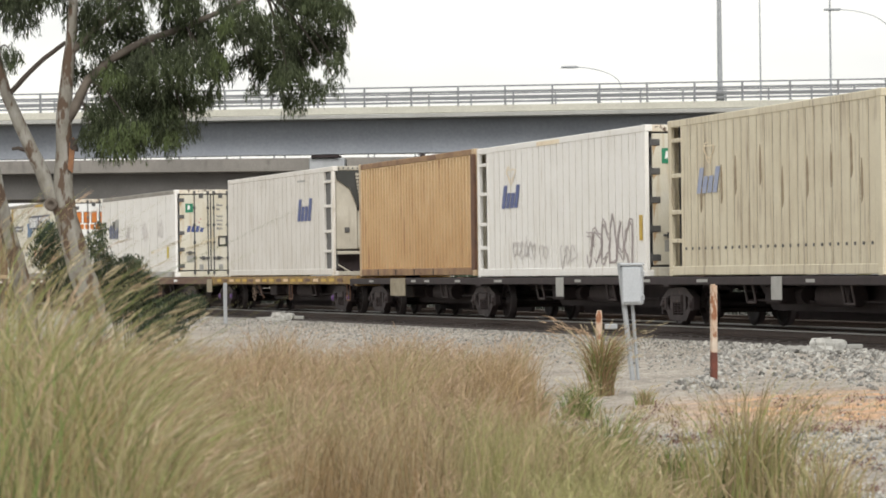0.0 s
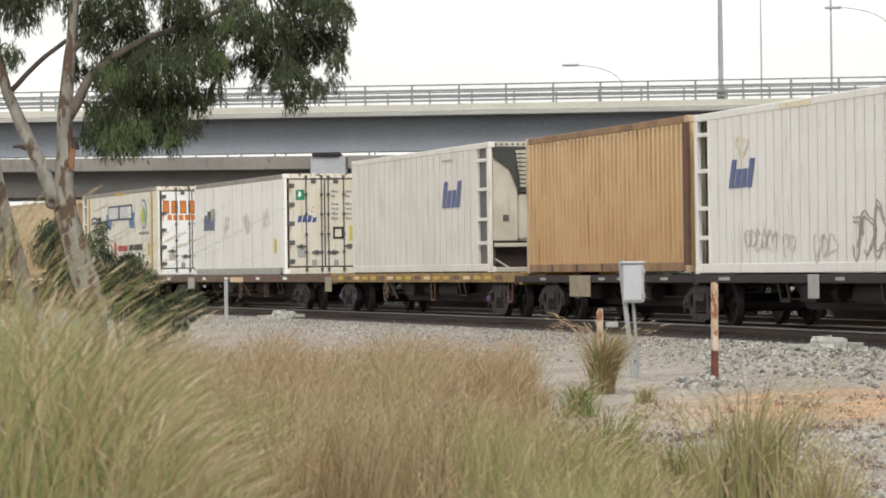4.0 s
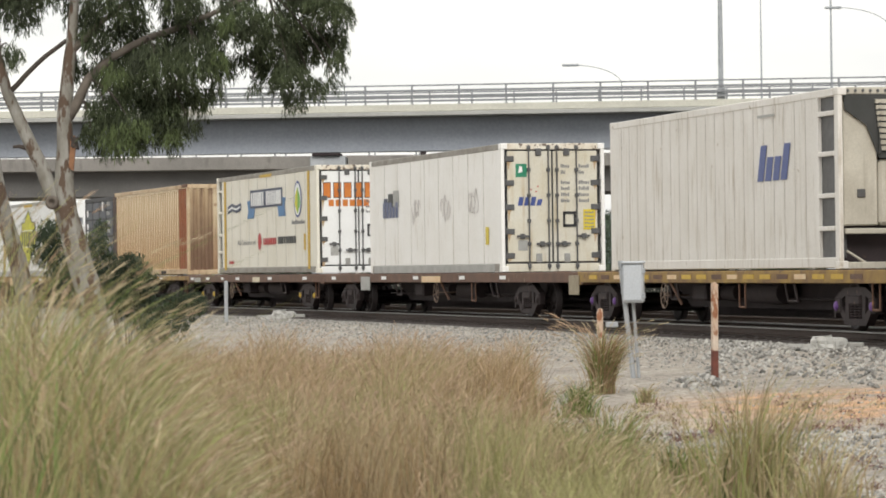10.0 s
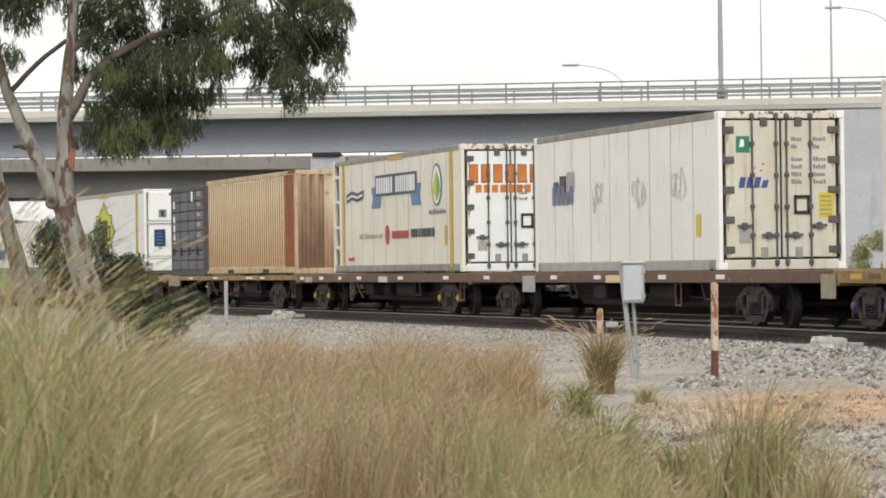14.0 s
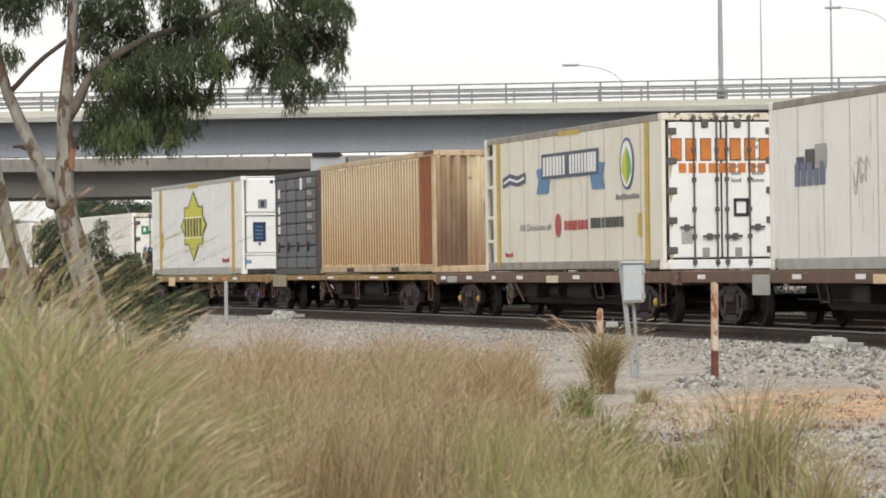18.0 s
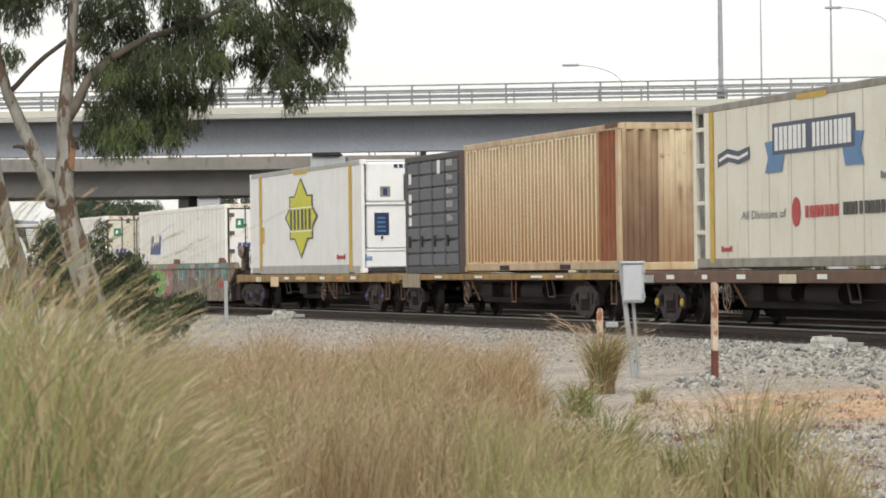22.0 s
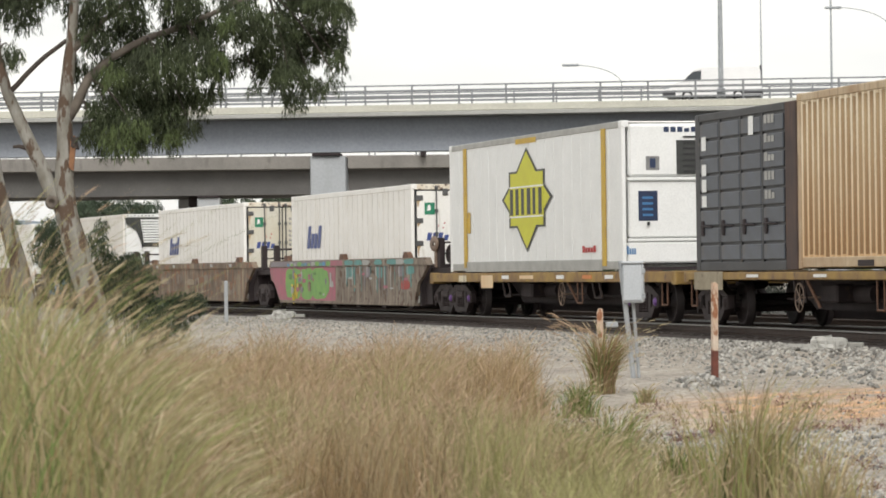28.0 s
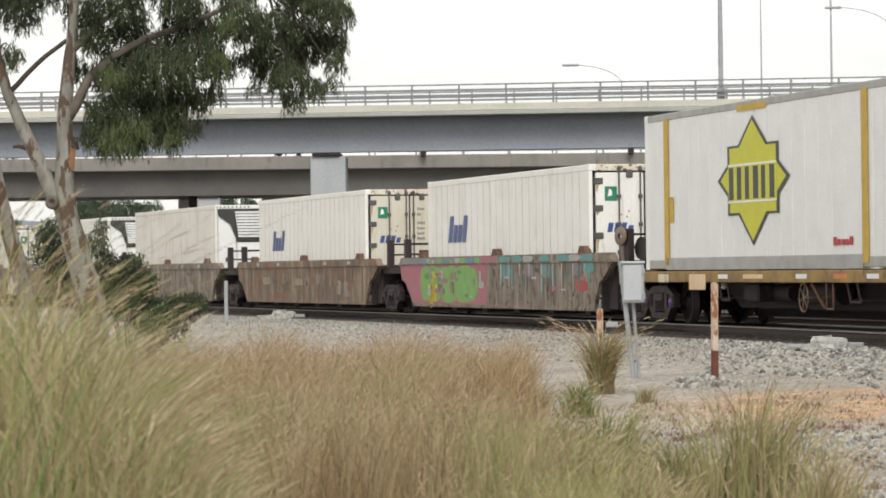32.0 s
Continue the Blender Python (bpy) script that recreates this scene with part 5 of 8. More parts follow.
# yellow wagon with the container whose cooling unit faces ahead
YM = [(-21.9 + 0.42 * k, 0.26, (M_YELLOW, M_BROWN, M_TAN, M_YELLOW)[k % 4]) for k in range(18)]
flat_wagon("faded yellow chequered container wagon with purple axle caps", -22.4, -13.98, [-21.78, -15.0], "purple", M_YELLOWDECK, 0.80, 0.19, -19.66, [(-22.55, 0.35, 0.22, M_PLATE)], (-17.5, -14.4), YM)
c = container("freight_container", "greyish white ribbed container with a cooling unit in its end", -21.38, -15.22, 0.81, 2.59, M_SIDE, "rib", "louvre", ladder_r=0.42, pitch=0.25, end_mat=M_GRIMYWHITE)
emblem(c, 0, -18.3, -17.12, -16.36, 1.34, 1.88, M_BLUE)
part("top_label", Mesh().box(1.2, 1.62, FACE - 0.004, FACE, 2.30, 2.34), M_SILL, c)

# brown wagon, white container with closed doors
BM_ = [(x, 0.22, M_CLEAN) for x in (-33.0, -30.4, -28.9, -26.9, -25.3)]
flat_wagon("brown container wagon, faded and stained", -33.7, -22.6, [-32.4, -24.65], "grey", M_BROWN, 0.80, 0.19, -28.06, [(-31.3, 0.45, 0.18, M_SILL), (-28.2, 0.8, 0.0, M_TAN)], (-26.5,), BM_)
c = container("freight_container", "white smooth-sided refrigerated container with rusted door fittings", -31.2, -25.45, 0.81, 2.52, M_WHITE, "flat", "door", sill_mat=M_SILLDIRTY, pitch=0.62, seed=3, logo=M_BLUE, end_mat=M_DOORCREAM)
cm = -28.325
M_INDIGO = surf("faded_navy_sticker", (0.10, 0.12, 0.22), (0.16, 0.18, 0.27), 5.0, 0.5, bump=0)
for k, (x, w, z) in enumerate(((-30.50, 0.18, 2.46), (-30.28, 0.22, 2.56), (-30.04, 0.26, 2.62))):
    part("tower_mark", Mesh().box(x - cm, x + w - cm, FACE - 0.004, FACE, 1.45, z - 0.81), (M_NAVY, M_CHARCOAL, M_SILL)[k], c)
part("emblem", bars(-30.54 - cm, -29.78 - cm, 1.22, 1.56, 5, FACE - 0.006, 0.006, 7), M_INDIGO, c, "faded navy emblem under dark towers")
for k, (x, z) in enumerate(((-29.18, 1.1), (-27.90, 1.08), (-26.76, 1.16))):
    part("scribble", glyphs(x - cm, x + 0.4 - cm, z, z + 0.52, 3, FACE - 0.001, 11 + k, 0.008), M_FAINTSPRAY, c, "faint sprayed scribble")
part("yellow_label", Mesh().box(-26.06 - cm, -25.94 - cm, FACE - 0.004, FACE, 0.55, 0.90), M_SIGNYELLOW, c)
part("base_panel", Mesh().box(-2.66, 2.62, FACE - 0.012, FACE, 0.0, 0.16, 0.004), M_SILL, c)

# brown wagon with the banner container
flat_wagon("brown container wagon with a row of pale markers", -42.3, -33.95, [-41.15, -35.03], "yellow", M_BROWN, 0.80, 0.19, -39.33, [(-41.6, 0.4, 0.0, M_SILL), (-37.7, 0.4, 0.0, M_CREAM)], (-34.3,), [(-42.0, 0.2, M_CLEAN), (-40.9, 0.22, M_CLEAN), (-39.9, 0.14, M_CLEAN), (-38.9, 0.22, M_CLEAN), (-36.9, 0.22, M_CLEAN), (-34.9, 0.22, M_CLEAN)])
c = container("freight_container", "cream container with a navy banner and yellow corner strips", -40.32, -34.28, 0.83, 2.61, M_LINEN, "flat", "door", sill_mat=M_SILLDIRTY, ladder_l=0.30, pitch=0.58, seed=5, green=False, placard=False, orange=True, end_mat=M_CLEAN)
cm, zb = -37.33, 0.83
for _x in (-39.80, -34.74):
    part("yellow_strip", Mesh().box(_x - 0.055 - cm, _x + 0.055 - cm, FACE - 0.01, FACE, 0.1, 2.49), M_YELLOW, c)
ban = part("banner", Mesh().box(-38.16 - cm, -36.22 - cm, FACE - 0.004, FACE, 1.70, 2.17), M_NAVY, c, "navy banner with white blocks")
block_row("banner_block", ban, M_CLEAN, -38.10 - cm, -37.30 - cm, 1.76, 2.11, 7, FACE - 0.008, 0.003, 3, 0.2)
block_row("banner_block", ban, M_CLEAN, -37.18 - cm, -36.28 - cm, 1.76, 2.11, 9, FACE - 0.008, 0.003, 4, 0.2)
for sx, x in ((-1, -38.16), (1, -36.22)):
    part("banner_tail", Mesh().prism([(x - cm - sx * 0.28, 1.70), (x - cm - sx * 0.02, 1.92), (x - cm + sx * 0.20, 1.90), (x - cm + sx * 0.12, 1.66), (x - cm + sx * 0.20, 1.44), (x - cm - sx * 0.22, 1.44)], FACE - 0.003, FACE), M_SKYBLUE, c)
part("wave_emblem", Mesh().prism([(-39.62 - cm, 1.60), (-39.35 - cm, 1.68), (-39.05 - cm, 1.62), (-38.76 - cm, 1.68), (-38.76 - cm, 1.88), (-39.05 - cm, 1.82), (-39.35 - cm, 1.88), (-39.62 - cm, 1.80)], FACE - 0.004, FACE), M_NAVY, c)
part("wave_emblem", Mesh().prism([(-39.58 - cm, 1.68), (-39.35 - cm, 1.75), (-39.05 - cm, 1.69), (-38.80 - cm, 1.75), (-38.80 - cm, 1.80), (-39.05 - cm, 1.74), (-39.35 - cm, 1.80), (-39.58 - cm, 1.73)], FACE - 0.007, FACE), M_CLEAN, c)


def ellipse(cx, cz, rx, rz, n=24, a0=0.0, a1=2 * math.pi):
    return [(cx + rx * math.cos(a0 + (a1 - a0) * k / n), cz + rz * math.sin(a0 + (a1 - a0) * k / n)) for k in range(n)]


ex, ez = -35.34 - cm, 2.66 - zb
part("oval_emblem", Mesh().prism(ellipse(ex, ez, 0.215, 0.45), FACE - 0.004, FACE), M_BLUE, c, "blue oval with a green leaf")
part("oval_emblem", Mesh().prism(ellipse(ex, ez, 0.175, 0.40), FACE - 0.007, FACE), M_CLEAN, c)
part("leaf_half", Mesh().prism([(ex, ez - 0.36), (ex, ez + 0.30), (ex - 0.12, ez + 0.1), (ex - 0.16, ez - 0.12)], FACE - 0.010, FACE), M_LEMON, c)
part("leaf_half", Mesh().prism([(ex + 0.005, ez - 0.36), (ex + 0.16, ez - 0.12), (ex + 0.12, ez + 0.1), (ex + 0.005, ez + 0.30)], FACE - 0.010, FACE), M_LIME, c)
part("lettering", bars(-35.68 - cm, -34.96 - cm, 2.05 - zb, 2.15 - zb, 11, FACE - 0.004, 0.004, 2), M_LETTER, c)
part("red_emblem", Mesh().prism(ellipse(-37.60 - cm, 1.66 - zb, 0.10, 0.22, 14), FACE - 0.004, FACE), M_RED, c, "red flame-shaped emblem")
block_row("red_block", c, M_RED, -37.38 - cm, -36.58 - cm, 1.57 - zb, 1.74 - zb, 7, FACE - 0.004, gapw=0.22)
block_row("black_block", c, M_CHARCOAL, -36.50 - cm, -35.44 - cm, 1.58 - zb, 1.76 - zb, 9, FACE - 0.004, seed=2, gapw=0.22)
part("yellow_label", Mesh().box(-35.02 - cm, -34.92 - cm, FACE - 0.004, FACE, 1.40 - zb, 1.80 - zb), M_YELLOW, c)
part("yellow_label", Mesh().box(-37.55 - cm, -36.85 - cm, FACE - 0.004, FACE, 2.47, 2.55), M_YELLOW, c)
part("red_lettering", bars(-39.55 - cm, -39.25 - cm, 1.10 - zb, 1.19 - zb, 5, FACE - 0.004, 0.004, 6), M_RED, c)


def words(parent, body, size, at, mat, name="lettering", label=""):
    """Raised flat letters."""
    cu = bpy.data.curves.new(name, "FONT")
    cu.body, cu.size, cu.extrude, cu.align_x = body, size, 0.001, "LEFT"
    tmp = new("lettering_curve", cu)
    bpy.context.view_layer.update()
    me = bpy.data.meshes.new_from_object(tmp.evaluated_get(bpy.context.evaluated_depsgraph_get()))
    bpy.data.objects.remove(tmp)
    me.transform(UNIT[0] @ at)
    me.materials.clear()
    me.materials.append(mat)
    ob = part(name, me, mat, parent, label)
    return ob


words(c, "All Divisions of", 0.185, Matrix.Translation((-38.99 - cm, FACE - 0.003, 1.59 - zb)) @ Matrix.Rotation(radians(90), 4, "X"), M_LETTER)

# wagon with the tan container and the small dark grey one
flat_wagon("rusty brown and yellow container wagon", -51.2, -42.65, [-50.65, -44.0], "grey", M_YELLOWDECK, 0.78, 0.12, -48.15, [(-50.5, 0.8, 0.16, M_PLATE)], (-46.3, -42.9, -51.0), [(-49.3, 0.3, M_CLEAN), (-47.6, 0.3, M_CLEAN), (-45.4, 0.4, M_CLEAN), (-44.6, 0.25, M_CLEAN)])
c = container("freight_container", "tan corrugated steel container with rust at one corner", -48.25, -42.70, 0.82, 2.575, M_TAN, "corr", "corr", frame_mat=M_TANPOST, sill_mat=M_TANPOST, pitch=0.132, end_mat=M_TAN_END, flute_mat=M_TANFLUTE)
part("top_rust", Mesh().box(2.38, 2.775, FACE - 0.008, FACE + 0.06, 2.49, 2.58, 0.01), M_RUST, c, "rusted top corner")
part("rust_patch", Mesh().sheet(corrugated(2.685 - 4 * 5.37 / 41, 2.685, 5.37 / 41, 0.06, -1.213), 0.17, 2.465), M_REDRUST, c, "red rust over the corrugations")
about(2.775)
# rust wash over the near flutes, darker towards the bottom
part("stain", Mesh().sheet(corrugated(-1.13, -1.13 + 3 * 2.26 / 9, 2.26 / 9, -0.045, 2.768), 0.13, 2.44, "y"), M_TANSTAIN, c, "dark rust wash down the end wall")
UNIT[0] = ALONG_TRAIN
for x in (-1.2, 1.0):
    part("forklift_pocket", Mesh().box(x - 0.16, x + 0.2, FACE - 0.004, FACE + 0.05, 0.03, 0.12), M_DARK, c)


def small_box():
    th = tagged(new("freight_container"), "small dark grey panelled steel container with pale stickers", "freight container", "containers on the train")
    h, hw, H = 1.32, 1.22, 2.51
    part("body", Mesh().box(-h + 0.03, h - 0.03, -hw + 0.03, hw - 0.03, 0.05, H - 0.03, 0.02), M_GREY, th)
    for sx, pw in ((-1, 0.12), (1, 0.28)):
        for sy in (-1, 1):
            part("corner_post", Mesh().box(min(sx * h, sx * (h - pw)), max(sx * h, sx * (h - pw)), min(sy * hw, sy * (hw - 0.1)), max(sy * hw, sy * (hw - 0.1)), 0, H, 0.015), M_GREY if sx < 0 else M_DARKPOST, th)
    for sy in (-1, 1):
        part("top_rail", Mesh().box(-h + 0.12, h - 0.28, sy * hw, sy * (hw - 0.08), H - 0.12, H, 0.01), M_GREY, th)
        part("bottom_rail", Mesh().box(-h + 0.12, h - 0.28, sy * hw, sy * (hw - 0.08), 0, 0.14, 0.01), M_GREY, th)
    rng = random.Random(9)
    cols = 4
    w = (2 * h - 0.40) / cols
    pan = Mesh().box(0.02, w - 0.03, -hw - 0.006, -hw + 0.03, 0.02, 0.255, 0.012).data("panel", M_GREYPANEL)
    for i in range(cols):
        part("rib", Mesh().box(-h + 0.12 + i * w - 0.015, -h + 0.12 + i * w + 0.02, -hw - 0.004, -hw + 0.03, 0.14, H - 0.12, 0.005), M_GREY, th)
        for j in range(8):
            part("panel", pan, M_GREYPANEL, th, at=Matrix.Translation((-h + 0.12 + i * w, 0, 0.15 + j * 0.277)))
    for i, z0, z1 in ((0, 1.92, 2.14), (0, 1.52, 1.70), (0, 1.26, 1.46), (0, 1.02, 1.20), (2, 2.08, 2.37)):
        x = -h + 0.16 + i * w + (0.2 if i else 0.05)
        part("sticker", Mesh().box(x, x + 0.12, -hw - 0.018, -hw - 0.012, z0, z1), M_CLEAN, th, "white sticker")
    for j in range(3, 8):
        part("sticker", bars(-h + 0.20 + 3 * w, -h + 0.46 + 3 * w, 0.23 + j * 0.285, 0.36 + j * 0.285, 3, -hw - 0.017, 0.005, j), M_SILL, th, "pale lettering blocks")
    for i in range(4):
        part("hasp", Mesh().box(-h + 0.2 + i * w, -h + 0.26 + i * w, -hw - 0.04, -hw, 0.56, 0.80, 0.01).tube((-h + 0.2 + i * w, -hw - 0.03, 0.72), (-h + 0.5 + i * w, -hw - 0.03, 0.70), 0.015, 6), M_DARK, th)
    rides(th, -50.95, -48.31, 0.80)


small_box()

# yellow wagon with the star container
flat_wagon("faded yellow and brown container wagon with purple axle caps", -60.3, -51.7, [-59.3, -52.8], "purple", M_YELLOWDECK, 0.80, 0.18, -55.2, [(-57.9, 0.45, 0.12, M_TAN), (-58.9, 0.3, 0.0, M_CREAM)], (-54.6, -52.0), [(-57.2, 0.25, M_CLEAN), (-56.4, 0.5, M_TAN), (-55.2, 0.25, M_CLEAN), (-53.6, 0.25, M_CLEAN), (-54.3, 0.3, M_ORSTICK)])
c = container("freight_container", "white container with a yellow star emblem and yellow strips", -59.55, -53.28, 0.82, 2.60, M_CLEAN, "flat", "unit", sill_mat=M_SILL, pitch=0.31, side_mat=M_CLEAN)
cm, zb = -56.415, 0.82
for _x in (-58.88, -53.84):
    part("yellow_strip", Mesh().box(_x - 0.065 - cm, _x + 0.065 - cm, FACE - 0.012, FACE, 0.08, 2.50), M_YELLOW, c)
part("base_panel", Mesh().box(-58.9 - cm, -53.9 - cm, FACE - 0.012, FACE, 0.0, 0.20, 0.004), M_SILL, c)


def star(s, cx=-56.47 - cm, cz=2.19 - zb):
    pts = [(0, 0.99), (-0.40, 0.55), (-0.70, 0.55), (-0.70, 0.26), (-0.99, 0.02), (-0.70, -0.24), (-0.70, -0.53), (-0.40, -0.53), (0, -1.0), (0.40, -0.53), (0.70, -0.53), (0.70, -0.24), (0.99, 0.02), (0.70, 0.26), (0.70, 0.55), (0.40, 0.55)]
    return [(cx + x * s[0], cz + z * s[1]) for x, z in pts]


part("star_emblem", Mesh().prism(star((0.94, 1.0)), FACE - 0.004, FACE), M_CHARCOAL, c, "eight-pointed yellow star with a dark edge")
part("star_emblem", Mesh().prism(star((0.85, 0.93)), FACE - 0.008, FACE), M_LEMON, c)
part("star_band", Mesh().box(-0.62 - 0.06, 0.62 - 0.06, FACE - 0.012, FACE, 1.04, 1.62), M_LEMON, c)
part("star_line", Mesh().box(-0.62 - 0.065, 0.62 - 0.065, FACE - 0.014, FACE, 1.60, 1.63).box(-0.62 - 0.065, 0.62 - 0.065, FACE - 0.014, FACE, 1.03, 1.06), M_CLEAN, c)
block_row("star_block", c, M_CHARCOAL, -0.60 - 0.06, 0.66 - 0.06, 1.08, 1.58, 6, FACE - 0.016, 0.003, 9, 0.42)
part("yellow_label", Mesh().box(-58.80 - cm, -58.68 - cm, FACE - 0.004, FACE, 0.78, 1.20), M_YELLOW, c)
part("yellow_label", Mesh().box(-0.45, 0.30, FACE - 0.004, FACE, 2.44, 2.54), M_YELLOW, c)
part("red_lettering", bars(-54.55 - cm, -54.1 - cm, 0.33, 0.45, 5, FACE - 0.004, 0.004, 6), M_RED, c)


# ---- well wagons ----
M_WELLGREY = surf("grimy_grey_well_paint", (0.22, 0.175, 0.135), (0.125, 0.10, 0.08), 2.4, 0.75, streak=((0.36, 0.31, 0.25), 1.0, 6), spots=((0.11, 0.065, 0.045), 0.6, 5))
M_WELLBROWN = surf("rusty_brown_well_paint", (0.20, 0.14, 0.10), (0.11, 0.085, 0.065), 2.2, 0.8, streak=((0.33, 0.27, 0.19), 1.0, 5), spots=((0.25, 0.125, 0.075), 0.7, 4))
M_PINK = surf("pink_spray_paint", (0.44, 0.13, 0.18), (0.32, 0.14, 0.16), 3.0, 0.6, spots=((0.20, 0.14, 0.12), 0.25, 5))
M_SPRAYGREEN = surf("green_spray_paint", (0.22, 0.42, 0.10), (0.16, 0.34, 0.10), 3.0, 0.6, spots=((0.10, 0.16, 0.07), 0.2, 6))
M_SPRAYVIOLET = surf("grey_violet_spray_paint", (0.20, 0.17, 0.20), (0.26, 0.24, 0.25), 4.0, 0.65, spots=((0.12, 0.09, 0.10), 0.3, 6))
M_SPRAYDARK = surf("dark_green_spray_paint", (0.09, 0.20, 0.06), (0.13, 0.26, 0.08), 4.0, 0.65)
M_SPRAYRED = surf("red_spray_paint", (0.40, 0.06, 0.05), (0.32, 0.06, 0.05), 4.0, 0.6)
M_RUSTTRACE = surf("rust_stain", (0.25, 0.13, 0.08), (0.19, 0.11, 0.075), 5.0, 0.85)
M_WELLPALE = surf("faded_tan_paint", (0.36, 0.30, 0.22), (0.27, 0.22, 0.16), 5.0, 0.8)
M_TEAL = surf("teal_spray_paint", (0.10, 0.32, 0.30), (0.12, 0.26, 0.25), 4.0, 0.6, spots=((0.16, 0.13, 0.10), 0.3, 6))
M_SPRAYBLUE = surf("blue_spray_paint", (0.08, 0.26, 0.48), (0.12, 0.28, 0.42), 3.0, 0.6, spots=((0.2, 0.18, 0.15), 0.3, 4))


def well_wagon(label, u0, u1, bogies, paint, stand=False):
    mid, h = (u0 + u1) / 2, (u1 - u0) / 2
    th = tagged(new("well_wagon"), label, "railway wagon", "wagons of the train")
    for s in (-1, 1):
        y = s * 1.32
        # top chord and the side plate, cut back at both ends
        part("top_chord", Mesh().prism([(-h, 0.98), (h, 0.98), (h - 0.12, 1.14), (-h + 0.12, 1.14)], y - s * 0.14, y + s * 0.03), paint, th)
        part("side_plate", Mesh().prism([(-h + 0.02, 0.98), (-h + 0.10, 0.66), (-h + 0.26, 0.60), (-h + 0.62, 0.13), (h - 0.62, 0.13), (h - 0.46, 0.60), (h - 0.30, 0.70), (h - 0.02, 0.98)], y - s * 0.08, y), paint, th)
        part("bottom_chord", Mesh().box(-h + 0.62, h - 0.62, y - s * 0.16, y + s * 0.015, 0.10, 0.17, 0.01), paint, th)
        for x in (-h + 1.0, 0.0, h - 1.0):
            part("locating_post", Mesh().prism([(x - 0.13, 1.14), (x + 0.13, 1.14), (x + 0.07, 1.27), (x - 0.07, 1.27)], y - s * 0.14, y), M_RUST, th)
        for x in (-h + 1.4, -h / 3, h / 3, h - 1.4):
            part("reflector", Mesh().box(x - 0.08, x + 0.08, y + s * 0.03, y + s * 0.038, 1.02, 1.10), M_SILL, th)
    part("well_floor", Mesh().box(-h + 0.62, h - 0.62, -1.18, 1.18, 0.10, 0.145), M_DARK, th)
    for k in range(6):
        x = -h + 1.0 + k * (2 * h - 2.0) / 5
        part("floor_beam", Mesh().box(x - 0.1, x + 0.1, -1.2, 1.2, 0.03, 0.10, 0.01), M_DARK, th)
    for s in (-1, 1):
        part("end_platform", Mesh().box(s * (h - 0.25), s * (h + 0.55), -1.1, 1.1, 0.80, 0.92, 0.01).box(s * (h - 0.3), s * (h + 0.75), -0.3, 0.3, 0.60, 0.85, 0.02).prism([(s * (h - 0.62), 0.14), (s * (h - 0.2), 0.14), (s * (h - 0.2), 0.9), (s * (h - 0.25), 0.9)], -1.1, 1.1), M_DARK, th)
        part("bulkhead", Mesh().box(s * (h - 0.52), s * (h - 0.47), -1.23, 1.23, 0.10, 1.0), M_DARK, th)
        rl = Mesh()
        for y in (-1.05, 1.05):
            rl.box(s * (h + 0.10) - 0.07, s * (h + 0.10) + 0.07, y - 0.07, y + 0.07, 0.92, 1.55, 0.015)
        rl.tube((s * (h + 0.10), -1.05, 1.45), (s * (h + 0.10), 1.05, 1.45), 0.02, 6).tube((s * (h + 0.10), -1.05, 1.22), (s * (h + 0.10), 1.05, 1.22), 0.02, 6)
        part("end_rail", rl, M_DARK, th)
    if stand:
        part("brake_stand", Mesh().box(h - 0.02, h + 0.06, -1.16, -1.02, 0.92, 1.30, 0.02).lathe([(0.05, -1.19), (0.16, -1.19), (0.17, -1.16), (0.05, -1.15)], n=16, at=(h + 0.02, 0, 1.42)), M_WHEELPALE, th, "pale handbrake stand")
        part("air_tank", Mesh().tube((h + 0.32, -0.95, 1.20), (h + 0.32, 0.2, 1.20), 0.20, 16), M_WHEEL, th, "grey air reservoir on the end platform")
    for b in bogies:
        bogie(th, b - mid, "grey")
    rides(th, u0, u1, 0)
    return th


def flat_patch(th, name, pts, mat, y=-1.323, label=""):
    part(name, Mesh().prism(pts, y - 0.003, y), mat, th, label)


w = well_wagon("grimy well wagon covered in pink, green and teal spray paint", -68.8, -60.6, [-60.2, -69.6], M_WELLGREY, stand=True)
flat_patch(w, "sprayed_ground", [(-4.06, 0.975), (-3.97, 0.67), (-3.82, 0.60), (-3.46, 0.175), (-0.32, 0.175), (-0.30, 0.975)], M_PINK, label="pink sprayed patch")
flat_patch(w, "sprayed_ground", [(-3.98, 1.0), (-0.5, 1.0), (-0.5, 1.12), (-3.9, 1.12)], M_SPRAYVIOLET, -1.352, "grey-violet sprayed band")
flat_patch(w, "sprayed_ground", [(-0.5, 1.0), (0.1, 1.0), (0.1, 1.12), (-0.5, 1.12)], M_PINK, -1.352)


def bulge(x0, x1, z0, z1, seed, n=22):
    """A bulging sprayed outline between four bounds."""
    rg = random.Random(seed)
    ph, cx, cz = rg.uniform(0, 6), (x0 + x1) / 2, (z0 + z1) / 2
    out = []
    for i in range(n):
        a = 2 * math.pi * i / n
        c, s = math.cos(a), math.sin(a)
        q = 1 + 0.07 * math.sin(3 * a + ph) + 0.05 * math.sin(7 * a + 2 * ph)
        out.append((cx + (x1 - x0) / 2 * q * math.copysign(abs(c) ** 0.6, c), cz + (z1 - z0) / 2 * min(1, q) * math.copysign(abs(s) ** 0.6, s)))
    return out


